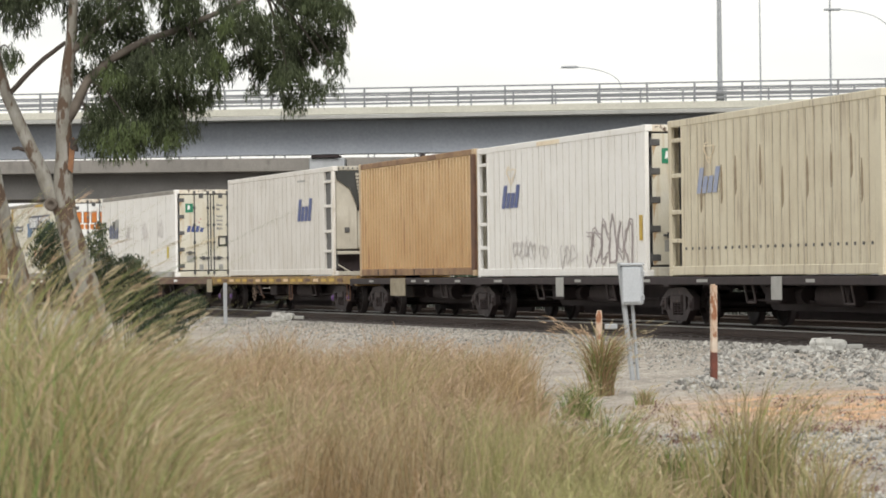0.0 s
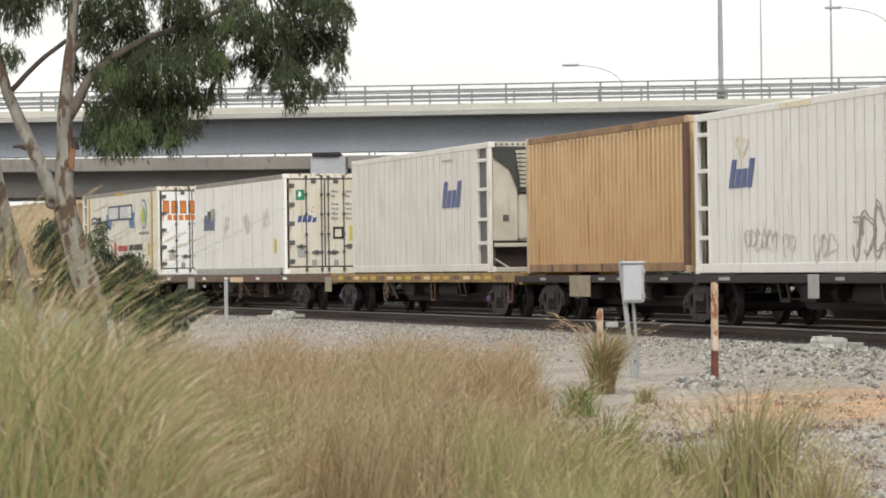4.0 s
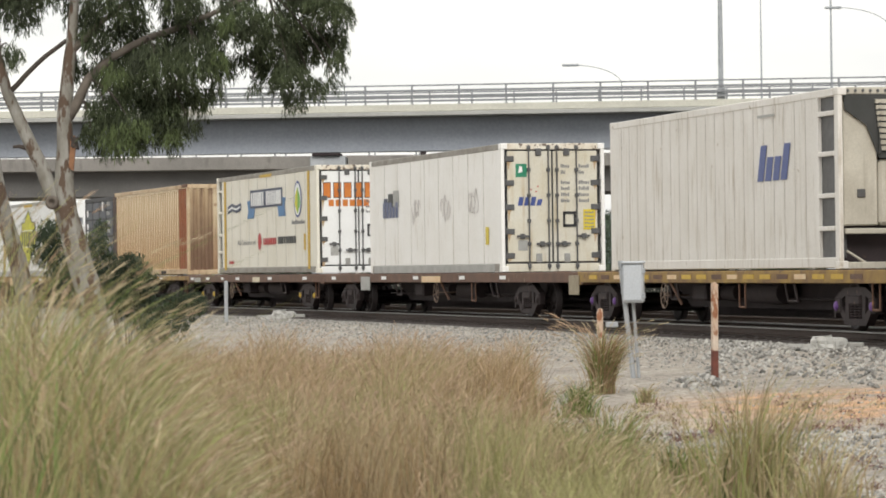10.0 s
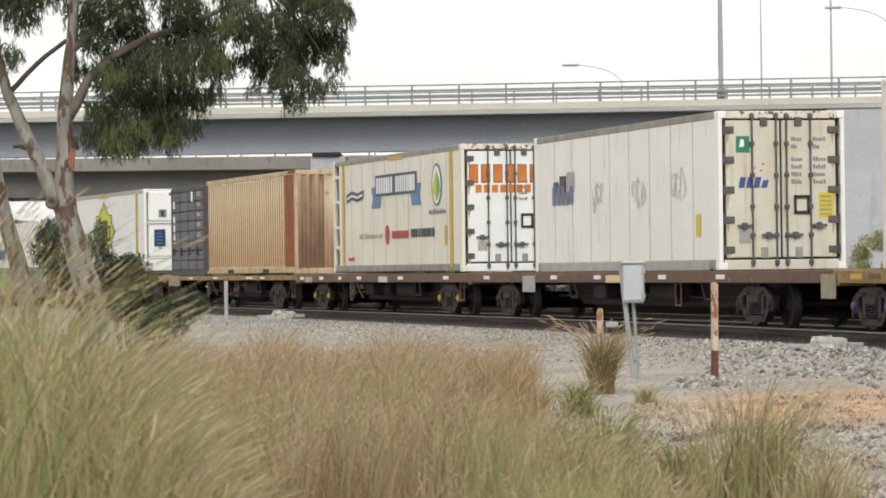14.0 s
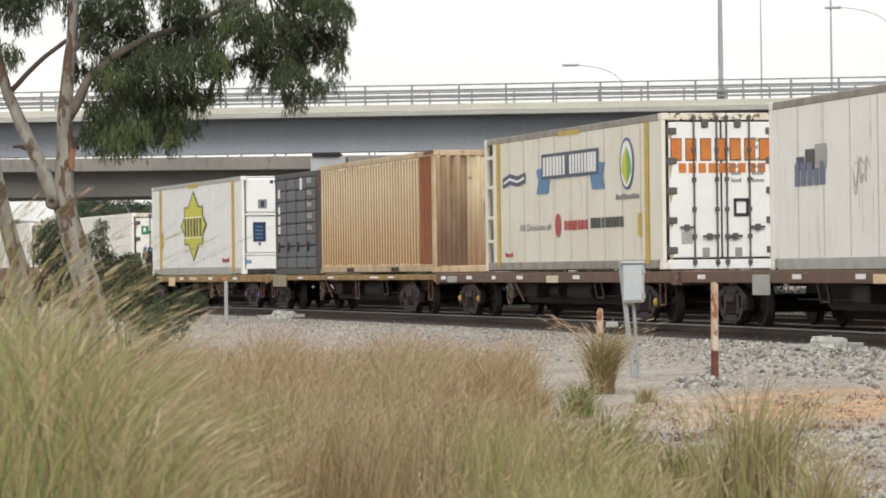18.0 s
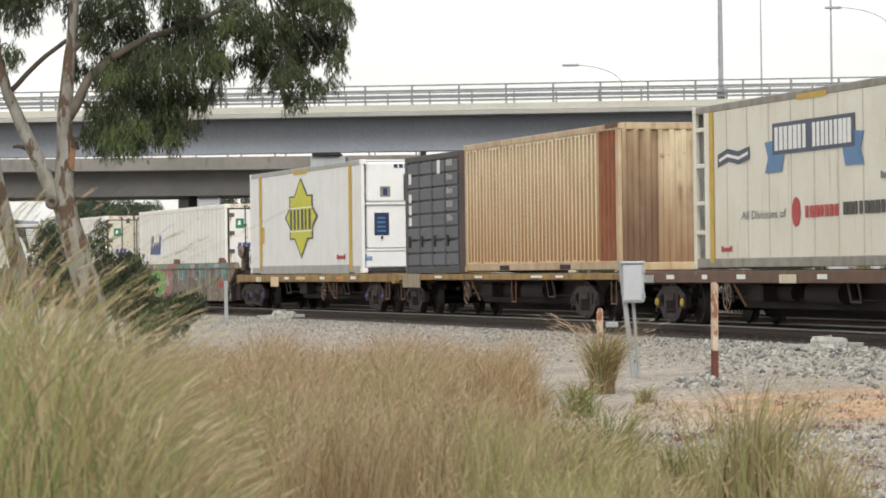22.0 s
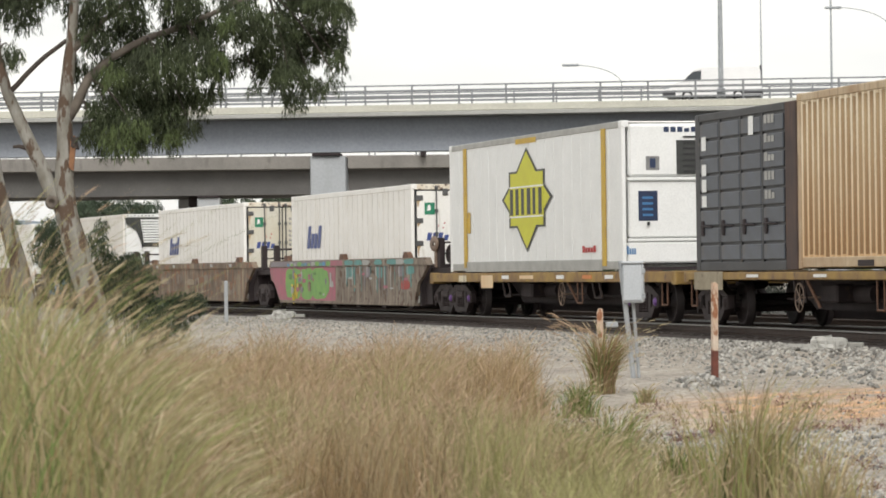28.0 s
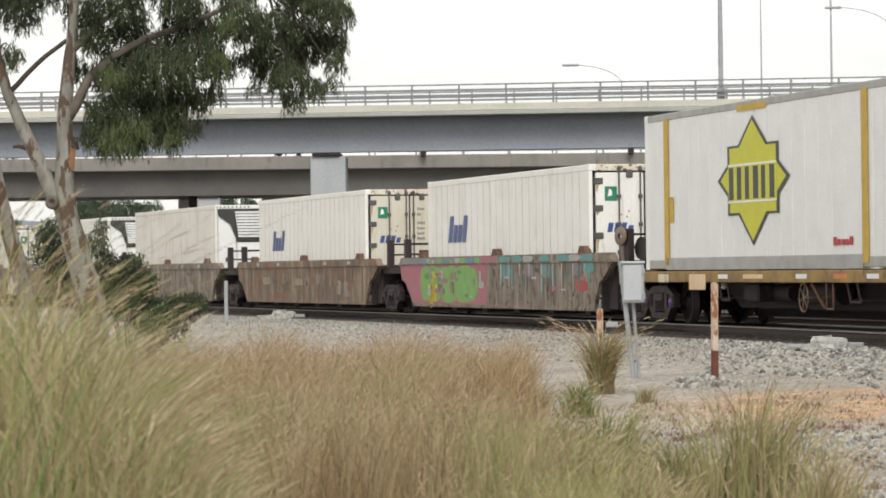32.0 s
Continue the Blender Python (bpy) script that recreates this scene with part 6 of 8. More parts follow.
for k, (x0, x1, z0, z1) in enumerate(((-3.1, -2.7, 0.22, 0.96), (-2.78, -2.2, 0.2, 0.97), (-2.26, -1.5, 0.19, 0.97), (-1.6, -0.68, 0.2, 0.96))):
    flat_patch(w, "sprayed_shape", bulge(x0, x1, z0, z1, k), M_SPRAYGREEN, -1.3235 - 0.0008 * k, "green sprayed shape")
rg = random.Random(14)
for k in range(26):
    x, z = rg.uniform(-2.95, -0.55), rg.uniform(0.24, 0.86)
    flat_patch(w, "sprayed_fleck", bulge(x, x + rg.uniform(0.05, 0.2), z, z + rg.uniform(0.05, 0.26), 30 + k, 12), (M_SPRAYVIOLET, M_WELLBROWN, M_SILL, M_SPRAYDARK, M_PINK)[k % 5], -1.3295 - 0.0003 * k)
part("sprayed_line", glyphs(-2.72, -2.36, 0.2, 0.94, 2, -1.334, 21, 0.035), M_SIGNYELLOW, w, "yellow sprayed line")["kind"] = "stuff"
rg = random.Random(4)
for k in range(12):
    x, wd = -2.95 + k * 0.2, rg.uniform(0.1, 0.26)
    flat_patch(w, "sprayed_fleck", bulge(x, x + wd, 1.0, rg.uniform(1.06, 1.12), 60 + k, 10), (M_SPRAYBLUE, M_SPRAYGREEN, M_SILL, M_SPRAYGREEN, M_TEAL)[k % 5], -1.356)
for k, x in enumerate((0.22, 0.72, 1.12, 1.72, 2.32, 2.72, 3.1)):
    wd, z = rg.uniform(0.28, 0.46), rg.uniform(0.68, 0.86)
    flat_patch(w, "sprayed_blot", bulge(x, x + wd, 1.0, 1.12, 80 + k, 12), (M_TEAL, M_TEAL, M_SILL)[k % 3], -1.356, "teal sprayed blot")
    flat_patch(w, "sprayed_blot", bulge(x + 0.03, x + wd * 0.9, z, 0.97, 90 + k, 12), (M_TEAL, M_WELLBROWN, M_SPRAYVIOLET)[k % 3], -1.3235)
for k in range(34):
    x, wd, z = 0.2 + k * 0.095 + rg.uniform(-0.05, 0.05), rg.uniform(0.02, 0.05), rg.uniform(0.3, 0.8)
    flat_patch(w, "sprayed_streak", [(x, z), (x + wd * 0.6, z), (x + wd, 0.97), (x - wd * 0.4, 0.97)], (M_SILL, M_TEAL, M_SPRAYVIOLET, M_WELLGREY)[k % 4], -1.327)
for k in range(9):
    x, z = 0.3 + k * 0.34 + rg.uniform(-0.1, 0.1), rg.uniform(0.45, 0.8)
    flat_patch(w, "sprayed_dash", bulge(x, x + rg.uniform(0.1, 0.22), z, z + rg.uniform(0.03, 0.07), 120 + k, 8), (M_SILL, M_WELLPALE, M_PINK)[k % 3], -1.330)
flat_patch(w, "sprayed_patch", bulge(2.9, 3.3, 0.45, 0.66, 7, 12), M_SPRAYRED, -1.326, "red sprayed patch")
c = container("freight_container", "white ribbed refrigerated container standing in a well wagon", -67.66, -61.5, 0.15, 2.58, M_WHITE, "rib", "door", pitch=0.25, seed=12, logo=M_BLUE)
emblem(c, 0, -64.58, -66.77, -66.0, 1.28, 1.82, M_BLUE)
w = well_wagon("rusty brown well wagon with flaking paint", -78.0, -70.1, [-78.75], M_WELLBROWN)
for k in range(15):
    x, wd, z = -3.3 + k * 0.42 + rg.uniform(-0.2, 0.2), rg.uniform(0.08, 0.75), rg.uniform(0.2, 0.6)
    flat_patch(w, "paint_trace", bulge(x, x + wd, z, z + rg.uniform(0.15, 0.38), 150 + k, 14), (M_WELLGREY, M_WELLBROWN, M_WELLPALE, M_WELLGREY, M_RUSTTRACE)[k % 5], -1.3225 - 0.0006 * (k % 3))
for k in range(14):
    x = -3.6 + k * 0.52
    flat_patch(w, "rust_streak", [(x, 0.97), (x + 0.05, 0.97), (x + 0.035, rg.uniform(0.2, 0.7)), (x + 0.015, rg.uniform(0.2, 0.7))], M_RUSTTRACE, -1.325)
c = container("freight_container", "cream ribbed refrigerated container standing in a well wagon", -76.8, -70.9, 0.15, 2.57, M_WHITE, "rib", "door", pitch=0.25, seed=13, logo=M_BLUE, end_mat=M_DOORCREAM)
emblem(c, 0, -73.85, -75.98, -75.3, 1.25, 1.75, M_BLUE)
w = well_wagon("grey well wagon with a blue sprayed patch", -87.0, -79.45, [-87.75], M_WELLGREY)
flat_patch(w, "sprayed_patch", [(-2.9, 0.62), (-1.5, 0.70), (-1.3, 0.45), (-1.6, 0.22), (-2.9, 0.20)], M_SPRAYBLUE, label="blue sprayed patch")
container("freight_container", "pale grey-green smooth container with a cooling unit in its end", -85.8, -80.0, 0.15, 2.57, M_SIDE, "flat", "louvre", pitch=1.2, end_mat=M_CLEAN)
w = well_wagon("rusty brown well wagon with flaking paint", -96.3, -88.75, [-97.05], M_WELLBROWN)
container("freight_container", "white container with a cooling unit in its end", -94.6, -88.45, 0.15, 2.52, M_WHITE, "rib", "louvre", pitch=0.25, end_mat=M_CLEAN)
w = well_wagon("grey well wagon, grimy", -105.3, -97.75, [-106.0], M_WELLGREY)
container("freight_container", "white ribbed container standing in a well wagon", -103.8, -97.6, 0.15, 2.52, M_SIDE, "rib", "door", pitch=0.25)


# ---- lineside things ----
UNIT[0] = EVEN


def stake():
    th = tagged(new("marker_stake"), "peeling white wooden stake with a rust-red foot", "post")
    x, y = 2.93, 18.6
    th.matrix_basis = Matrix.Translation(true(x, y, ground_z(x, y))) @ pose(0, 0, 0, 0, 0.6, 20)
    part("upper_post", Mesh().box(-0.034, 0.034, -0.03, 0.03, 0.34, 1.07, 0.008).box(-0.03, 0.018, -0.026, 0.026, 1.06, 1.085, 0.006), M_STAKE, th)
    part("painted_foot", Mesh().box(-0.035, 0.035, -0.031, 0.031, -0.15, 0.345, 0.008), M_STAKERED, th, "rust-red painted foot")


def stump():
    th = tagged(new("marker_stake"), "short peeling white stake in a grass tuft", "post")
    x, y = 1.72, 18.9
    th.matrix_basis = Matrix.Translation(true(x, y, ground_z(x, y)))
    part("upper_post", Mesh().box(-0.036, 0.034, -0.03, 0.03, -0.1, 0.80, 0.01).box(-0.025, 0.03, -0.025, 0.025, 0.79, 0.83, 0.008), M_STAKE, th)
    part("bracket", Mesh().box(0.06, 0.2, -0.03, 0.02, 0.62, 0.68, 0.01), M_GALV, th)


def cabinet():
    th = tagged(new("signal_cabinet"), "small pale grey metal cabinet on two galvanised posts", "cabinet")
    x, y = 2.16, 19.6
    th.matrix_basis = Matrix.Translation(true(x, y, ground_z(x, y))) @ pose(0, 0, 0, 0, 0, -8)
    part("post", Mesh().tube((0.02, 0, -0.2), (-0.135, 0, 1.34), 0.03, 10), M_GALV, th)
    part("post", Mesh().tube((0.07, 0.05, -0.2), (-0.01, 0.05, 1.05), 0.02, 10), M_GALV, th)
    part("box", Mesh().box(-0.105, 0.13, -0.10, 0.12, 0.86, 1.31, 0.02), M_BOX, th)
    part("lid", Mesh().box(-0.12, 0.14, -0.12, 0.13, 1.305, 1.335, 0.01), M_BOX, th)
    part("door", Mesh().box(-0.09, 0.112, -0.112, -0.099, 0.89, 1.28, 0.005), M_BOX, th)
    for z in (0.94, 1.22):
        part("hinge", Mesh().box(0.12, 0.155, -0.10, -0.06, z - 0.03, z + 0.03, 0.005), M_GALV, th)


def far_post():
    th = tagged(new("marker_post"), "short grey steel post beside the track", "post")
    x, y = -5.2, 41.0
    th.matrix_basis = Matrix.Translation(true(x, y, ground_z(x, y)))
    part("pole", Mesh().box(-0.045, 0.045, -0.03, 0.03, -0.1, 0.98, 0.01), M_GALV, th)


stake()
stump()
cabinet()
far_post()


def broken(size, seed, rough=0.25, mat=None):
    """An irregular broken lump as a mesh."""
    bm = bmesh.new()
    bmesh.ops.create_cube(bm, size=2.0)
    bmesh.ops.subdivide_edges(bm, edges=bm.edges[:], cuts=3, use_grid_fill=True)
    for v in bm.verts:
        n = 0.9 + rough * noise.noise(v.co * 1.3 + Vector((seed, 2, 1))) + 0.12 * noise.noise(v.co * 4 + Vector((seed, 0, 5)))
        v.co = Vector((v.co.x * size[0], v.co.y * size[1], v.co.z * size[2])) * n
    me = bpy.data.meshes.new("block")
    bm.to_mesh(me)
    bm.free()
    me.materials.append(mat or M_ROCK)
    me.transform(UNIT[0])
    return me


def switch_machine(x, y, turn, s):
    """A pale cast box with a round end, a flat plate and a bar, half sunk in the ballast."""
    th = tagged(new("concrete_block"), "pale weathered cast block with a round end, lying on the ballast", "concrete block")
    th.matrix_basis = Matrix.Translation(true(x, y, ground_z(x, y))) @ pose(0, 0, 0, 0, 0, turn)
    part("block", broken((0.19 * s, 0.15, 0.085 * s), x, 0.3), M_ROCK, th, at=pose(-0.02 * s, 0, 0.075 * s, 0, 3, 0))
    part("lid", broken((0.12 * s, 0.13, 0.035 * s), x + 2, 0.4), M_ROCK, th, at=pose(-0.07 * s, 0, 0.14 * s, 0, -5, 8))
    for k in range(3):
        part("rib", Mesh().box((-0.13 + 0.11 * k) * s, (-0.11 + 0.11 * k) * s, -0.17, -0.12, 0.02, (0.15 - 0.02 * k) * s, 0.006), M_ROCK, th)
    part("round_end", Mesh().tube((0.19 * s, -0.17, 0.085 * s), (0.19 * s, 0.08, 0.08 * s), 0.075 * s, 14, 0.07 * s), M_ROCK, th)
    part("hub", Mesh().tube((0.19 * s, -0.20, 0.085 * s), (0.19 * s, -0.165, 0.085 * s), 0.03 * s, 10), M_SILL, th)
    part("chunk", broken((0.09 * s, 0.08, 0.05 * s), x + 7), M_ROCK, th, at=pose(-0.24 * s, -0.08, 0.03 * s, 0, 0, 20))
    part("plate", Mesh().prism([(-0.52 * s, 0.05 * s), (-0.50 * s, 0.075 * s), (-0.16 * s, 0.06 * s), (-0.16 * s, 0.025 * s)], -0.12, 0.04), M_SILL, th)
    part("bar", Mesh().box(0.24 * s, 0.46 * s, -0.05, 0.05, 0.03, 0.09 * s, 0.012), M_SILL, th)


switch_machine(5.12, 22.9, -12, 1.05)
switch_machine(-3.85, 41.0, -15, 1.2)


# ---- grass ----
def leaf_cloud(name, centres, mat, rng, per, size, lean=0.13, hang=0.45):
    """Hanging narrow leaves in clumps (x, y, z, radius)."""
    V = []
    for cx, cy, cz, r in centres:
        m = int(per * r * r * 6)
        d = rng.normal(0, 1, (m, 3))
        d /= np.linalg.norm(d, axis=1)[:, None]
        p = d * (rng.uniform(0.1, 1, m) ** 0.5)[:, None] * r * np.array([1, 1, 1.1]) + (cx, cy, cz)
        L = size * rng.uniform(0.6, 1.4, m)
        down = np.stack([rng.normal(0, hang, m), rng.normal(0, hang, m), -np.ones(m)], 1)
        down /= np.linalg.norm(down, axis=1)[:, None]
        side = np.stack([rng.normal(0, 1, m), rng.normal(0, 1, m), np.zeros(m)], 1)
        side /= np.linalg.norm(side, axis=1)[:, None]
        w = (L * lean)[:, None]
        q = np.stack([p, p + down * (L * 0.45)[:, None] + side * w, p + down * L[:, None], p + down * (L * 0.45)[:, None] - side * w], 1)
        V.append(q.reshape(-1, 3))
    V = np.concatenate(V)
    return bulk(name, V, np.arange(len(V)).reshape(-1, 4), mat)

def blades(name, spots, mat, rng, lean=(0.25, 0.0), seg=3, width=0.006, loose=1.0, radial=False):
    """Blades at the plan's (x, y, z, height): tapered, bent strips in one mesh."""
    S = np.asarray(spots) * (VS, VS if radial else K, VS, VS)
    width = width * VS
    n = len(S)
    ang = rng.uniform(0, 2 * np.pi, n)
    if radial:
        ang = np.arctan2(S[:, 1], S[:, 0]) + rng.normal(0, 0.9, n)
    bend = rng.uniform(0.1, 0.65, n) * S[:, 3] * loose
    dx = np.cos(ang) * bend * 0.7 + lean[0] * S[:, 3] * rng.uniform(0.3, 1.2, n)
    dy = np.sin(ang) * bend * 0.7 + lean[1] * S[:, 3]
    w = width * rng.uniform(0.6, 1.4, n)
    side = rng.uniform(-0.5, 0.5, n)
    cx, cy = np.cos(side), np.sin(side)
    V = np.zeros((n, (seg + 1) * 2, 3))
    for k in range(seg + 1):
        f = k / seg
        px, py = S[:, 0] + dx * f ** 2, S[:, 1] + dy * f ** 2
        pz = S[:, 2] + S[:, 3] * (f - 0.22 * f ** 3)
        ww = w * (1 - 0.85 * f)
        V[:, 2 * k] = np.stack([px - cx * ww, py - cy * ww, pz], 1)
        V[:, 2 * k + 1] = np.stack([px + cx * ww, py + cy * ww, pz], 1)
    base = np.array([(2 * k, 2 * k + 1, 2 * k + 3, 2 * k + 2) for k in range(seg)])
    F = (base[None] + (np.arange(n) * (seg + 1) * 2)[:, None, None]).reshape(-1, 4)
    tips = np.stack([S[:, 0] + dx, S[:, 1] + dy, S[:, 2] + S[:, 3] * 0.78], 1)
    dirs = np.stack([dx * 2, dy * 2, S[:, 3] * 0.34], 1)
    dirs /= np.linalg.norm(dirs, axis=1)[:, None]
    return bulk(name, V.reshape(-1, 3), F, mat), tips, dirs


def heads(name, tips, dirs, mat, rng, length, width):
    """Feathery seed heads: each a handful of thin slivers round its stalk's tip."""
    n, m = len(tips), 5
    V = np.zeros((n, m, 4, 3))
    for k in range(m):
        f = rng.uniform(-0.1, 0.8, n)[:, None]
        L = (VS * length * rng.uniform(0.7, 1.2, n))[:, None]
        o = tips + dirs * L * (f - 0.5)
        side = rng.normal(0, 1, (n, 3))
        side -= dirs * (side * dirs).sum(1)[:, None]
        side /= np.linalg.norm(side, axis=1)[:, None]
        e = o + dirs * L * 0.5 + side * width * 1.6
        q = np.cross(dirs, side) * width * 0.4
        V[:, k, 0], V[:, k, 1], V[:, k, 2], V[:, k, 3] = o - q, o + q, e + q * 0.3, e - q * 0.3
    F = np.arange(n * m * 4).reshape(-1, 4)
    return bulk(name, V.reshape(-1, 3), F, mat)


GRASS_SWAY = []


def grass():
    rng = np.random.default_rng(11)

    def spot(x, y, h):
        return (x, y, ground_z(x, y) - 0.02, h)
    # tall green clump, highest away from the path
    tall, mid = [], []
    for i in range(13000):
        y = rng.uniform(6.3, 10.5)
        way = -0.085 - abs(rng.normal(0, 0.085))
        if way < -0.31:
            continue
        top = float(np.interp(way + 0.022, [-0.30, -0.258, -0.242, -0.2255, -0.209, -0.1925, -0.176, -0.1595, -0.143, -0.1266, -0.11, -0.0936, -0.07], [1.92, 1.80, 1.64, 1.45, 1.30, 1.17, 1.03, 0.83, 0.66, 0.50, 0.36, 0.28, 0.2]))
        h = 1.40 - (1.40 - top) * y / 8
        tall.append(spot(way * y, y, max(0.2, h) / 0.82 * (0.35 + 0.72 * math.sqrt(rng.random()))))
    # a few stalks that stand out above the clump
    for i in range(50):
        y, way = rng.uniform(6.6, 9.0), rng.normal(-0.219, 0.010)
        tall.append(spot(way * y, y, (1.40 - 0.05 * y / 8) * rng.uniform(0.9, 1.22)))
    for k in range(8):
        here = [q for i, q in enumerate(tall) if i % 8 == k]
        cx, cy = sum(q[0] for q in here) / len(here), sum(q[1] for q in here) / len(here)
        cz = ground_z(cx, cy)
        here = [(q[0] - cx, q[1] - cy, q[2] - cz, q[3]) for q in here]
        rest = Matrix.Translation(true(cx, cy, cz))
        th = tagged(new("tall_grass"), "tall green grass with nodding straw-coloured heads", "grass", "tall grass clumps")
        th.matrix_basis = rest
        green, dry = [q for i, q in enumerate(here) if i % 5 < 3], [q for i, q in enumerate(here) if i % 5 >= 3]
        lime, green = green[::2] + green[1::4], green[3::4]
        green += [(q[0] + rng.normal(0, 0.05), q[1] + rng.normal(0, 0.05), q[2], q[3] * rng.uniform(0.40, 0.66)) for q in here[::2]]
        me, _, _ = blades("lime_blade_mass", lime, M_GRASSLIME, rng, (0.16, 0), 4, 0.0048, 1.15)
        part("lime_blade_mass", me, M_GRASSLIME, th)["kind"] = "stuff"
        me, _, _ = blades("green_blade_mass", green, M_GRASSGREEN, rng, (0.14, 0), 4, 0.0052, 1.15)
        part("green_blade_mass", me, M_GRASSGREEN, th)["kind"] = "stuff"
        me, tips, dirs = blades("straw_stalk_mass", dry, M_GRASSDRY, rng, (0.15, 0), 4, 0.003, 0.85)
        part("straw_stalk_mass", me, M_GRASSDRY, th)["kind"] = "stuff"
        me, _, _ = blades("brown_stalk_mass", dry[::2], M_GRASSBROWN, rng, (0.14, 0), 4, 0.0036, 0.9)
        part("brown_stalk_mass", me, M_GRASSBROWN, th)["kind"] = "stuff"
        part("seed_head_mass", heads("seed_head_mass", tips[::2], dirs[::2], M_PALESEED, rng, 0.14, 0.007), M_PALESEED, th)["kind"] = "stuff"
        part("seed_head_mass", heads("seed_head_mass", tips[1::4], dirs[1::4], M_SEED, rng, 0.14, 0.007), M_SEED, th)["kind"] = "stuff"
        GRASS_SWAY.append((th, rest, 0.9, k * 1.7))
    # middle drift of brownish grass, in uneven clumps
    for i in range(44000):
        y = rng.uniform(8.5, 17.5)
        x0, x1 = -0.20 * y, 0.043 * y + 0.06 * math.sin(y * 3) + abs(rng.normal(0, 0.08))
        x = rng.uniform(x0, x1)
        lump = noise.noise((x * 1.6, y * 0.8, 2.0)) + 0.5 * noise.noise((x * 4.0, y * 2.0, 6.0))
        if lump < -0.42:
            continue
        mid.append(spot(x, y, 0.84 * (1 + 0.38 * lump) * rng.uniform(0.4, 1.12)))
    for i in range(3500):
        y = rng.uniform(15, 22)
        x = rng.uniform(-0.30 * y, 0.03 * y)
        mid.append(spot(x, y, 0.45 * rng.uniform(0.5, 1.1)))
    for i in range(2700):
        y = rng.uniform(8.0, 11.2)
        x = rng.uniform(-0.03, 0.13) * y + rng.normal(0, 0.2)
        mid.append(spot(x, y, rng.uniform(0.2, 0.56) * (1 if x < 0.1 * y else 0.7)))
    front = []
    for i in range(1500):
        y = rng.uniform(8.2, 11.0)
        x = rng.uniform(0.035, 0.118) * y + rng.normal(0, 0.10)
        front.append(spot(x, y, rng.uniform(0.2, 0.62) * (1 if x < 0.1 * y else 0.75)))
    me, _, _ = blades("front_grass", front, M_GRASSLIME, rng, (0.05, 0), 4, 0.0048, 1.1)
    tagged(new("front_grass", me), "yellow-green drooping grass among straw-coloured blades", "grass", kind="stuff")
    fresh, dry, rusty = [], [], []
    for q in mid:
        tone = noise.noise((q[0] * 0.9, q[1] * 0.45, 8.0)) + 0.6 * noise.noise((q[0] * 3.0, q[1] * 1.3, 3.0)) + rng.normal(0, 0.28) + float(np.interp(q[1], (9.0, 11.0, 13.5), (0.12, 0.0, -0.16)))
        (fresh if tone > 0.33 else rusty if tone < -0.26 else dry).append(q)
    me, _, _ = blades("meadow_grass", fresh, M_GRASSLIME, rng, (0.02, 0), 3, 0.0036, 0.75)
    tagged(new("meadow_grass", me), "green blades among dry meadow grass", "grass", kind="stuff")
    me, _, _ = blades("rusty_meadow_grass", rusty, M_GRASSBROWN, rng, (0.04, 0), 3, 0.0034, 0.8)
    tagged(new("rusty_meadow_grass", me), "rusty brown blades among dry meadow grass", "grass", kind="stuff")
    me, tips, dirs = blades("dry_meadow_grass", dry, M_GRASSDRY, rng, (0.06, 0), 3, 0.0028, 0.75)
    tagged(new("dry_meadow_grass", me), "dry brownish meadow grass", "grass", kind="stuff")
    me = heads("pink_seed_heads", tips[::2], dirs[::2], M_SEED, rng, 0.13, 0.0052)
    tagged(new("pink_seed_heads", me), "feathery pinkish brown seed heads", "grass", kind="stuff")


grass()


def tuft(x, y, h, n, spread, mats, seed, label):
    rng = np.random.default_rng(seed)
    th = tagged(new("grass_tuft"), label, "grass tuft", "grass tufts")
    z = ground_z(x, y) - 0.02
    th.matrix_basis = Matrix.Translation(true(x, y, z))
    for k, (mat, share) in enumerate(mats):
        s = []
        for i in range(int(n * share)):
            a, r = rng.uniform(0, 6.28), abs(rng.normal(0, 0.4)) * spread
            s.append((r * math.cos(a), r * math.sin(a), 0, h * rng.uniform(0.25, 1.2) * (1 - 0.35 * min(1, r / spread))))
        me, tips, dirs = blades("blade_mass", s, mat, rng, (0.16, 0), 4, 0.005, 1.25, True)
        part("blade_mass", me, mat, th)["kind"] = "stuff"
        if k == 0:
            part("seed_head_mass", heads("seed_head_mass", tips[::6], dirs[::6], M_PALESEED, rng, 0.12, 0.01), M_PALESEED, th)["kind"] = "stuff"
    return th


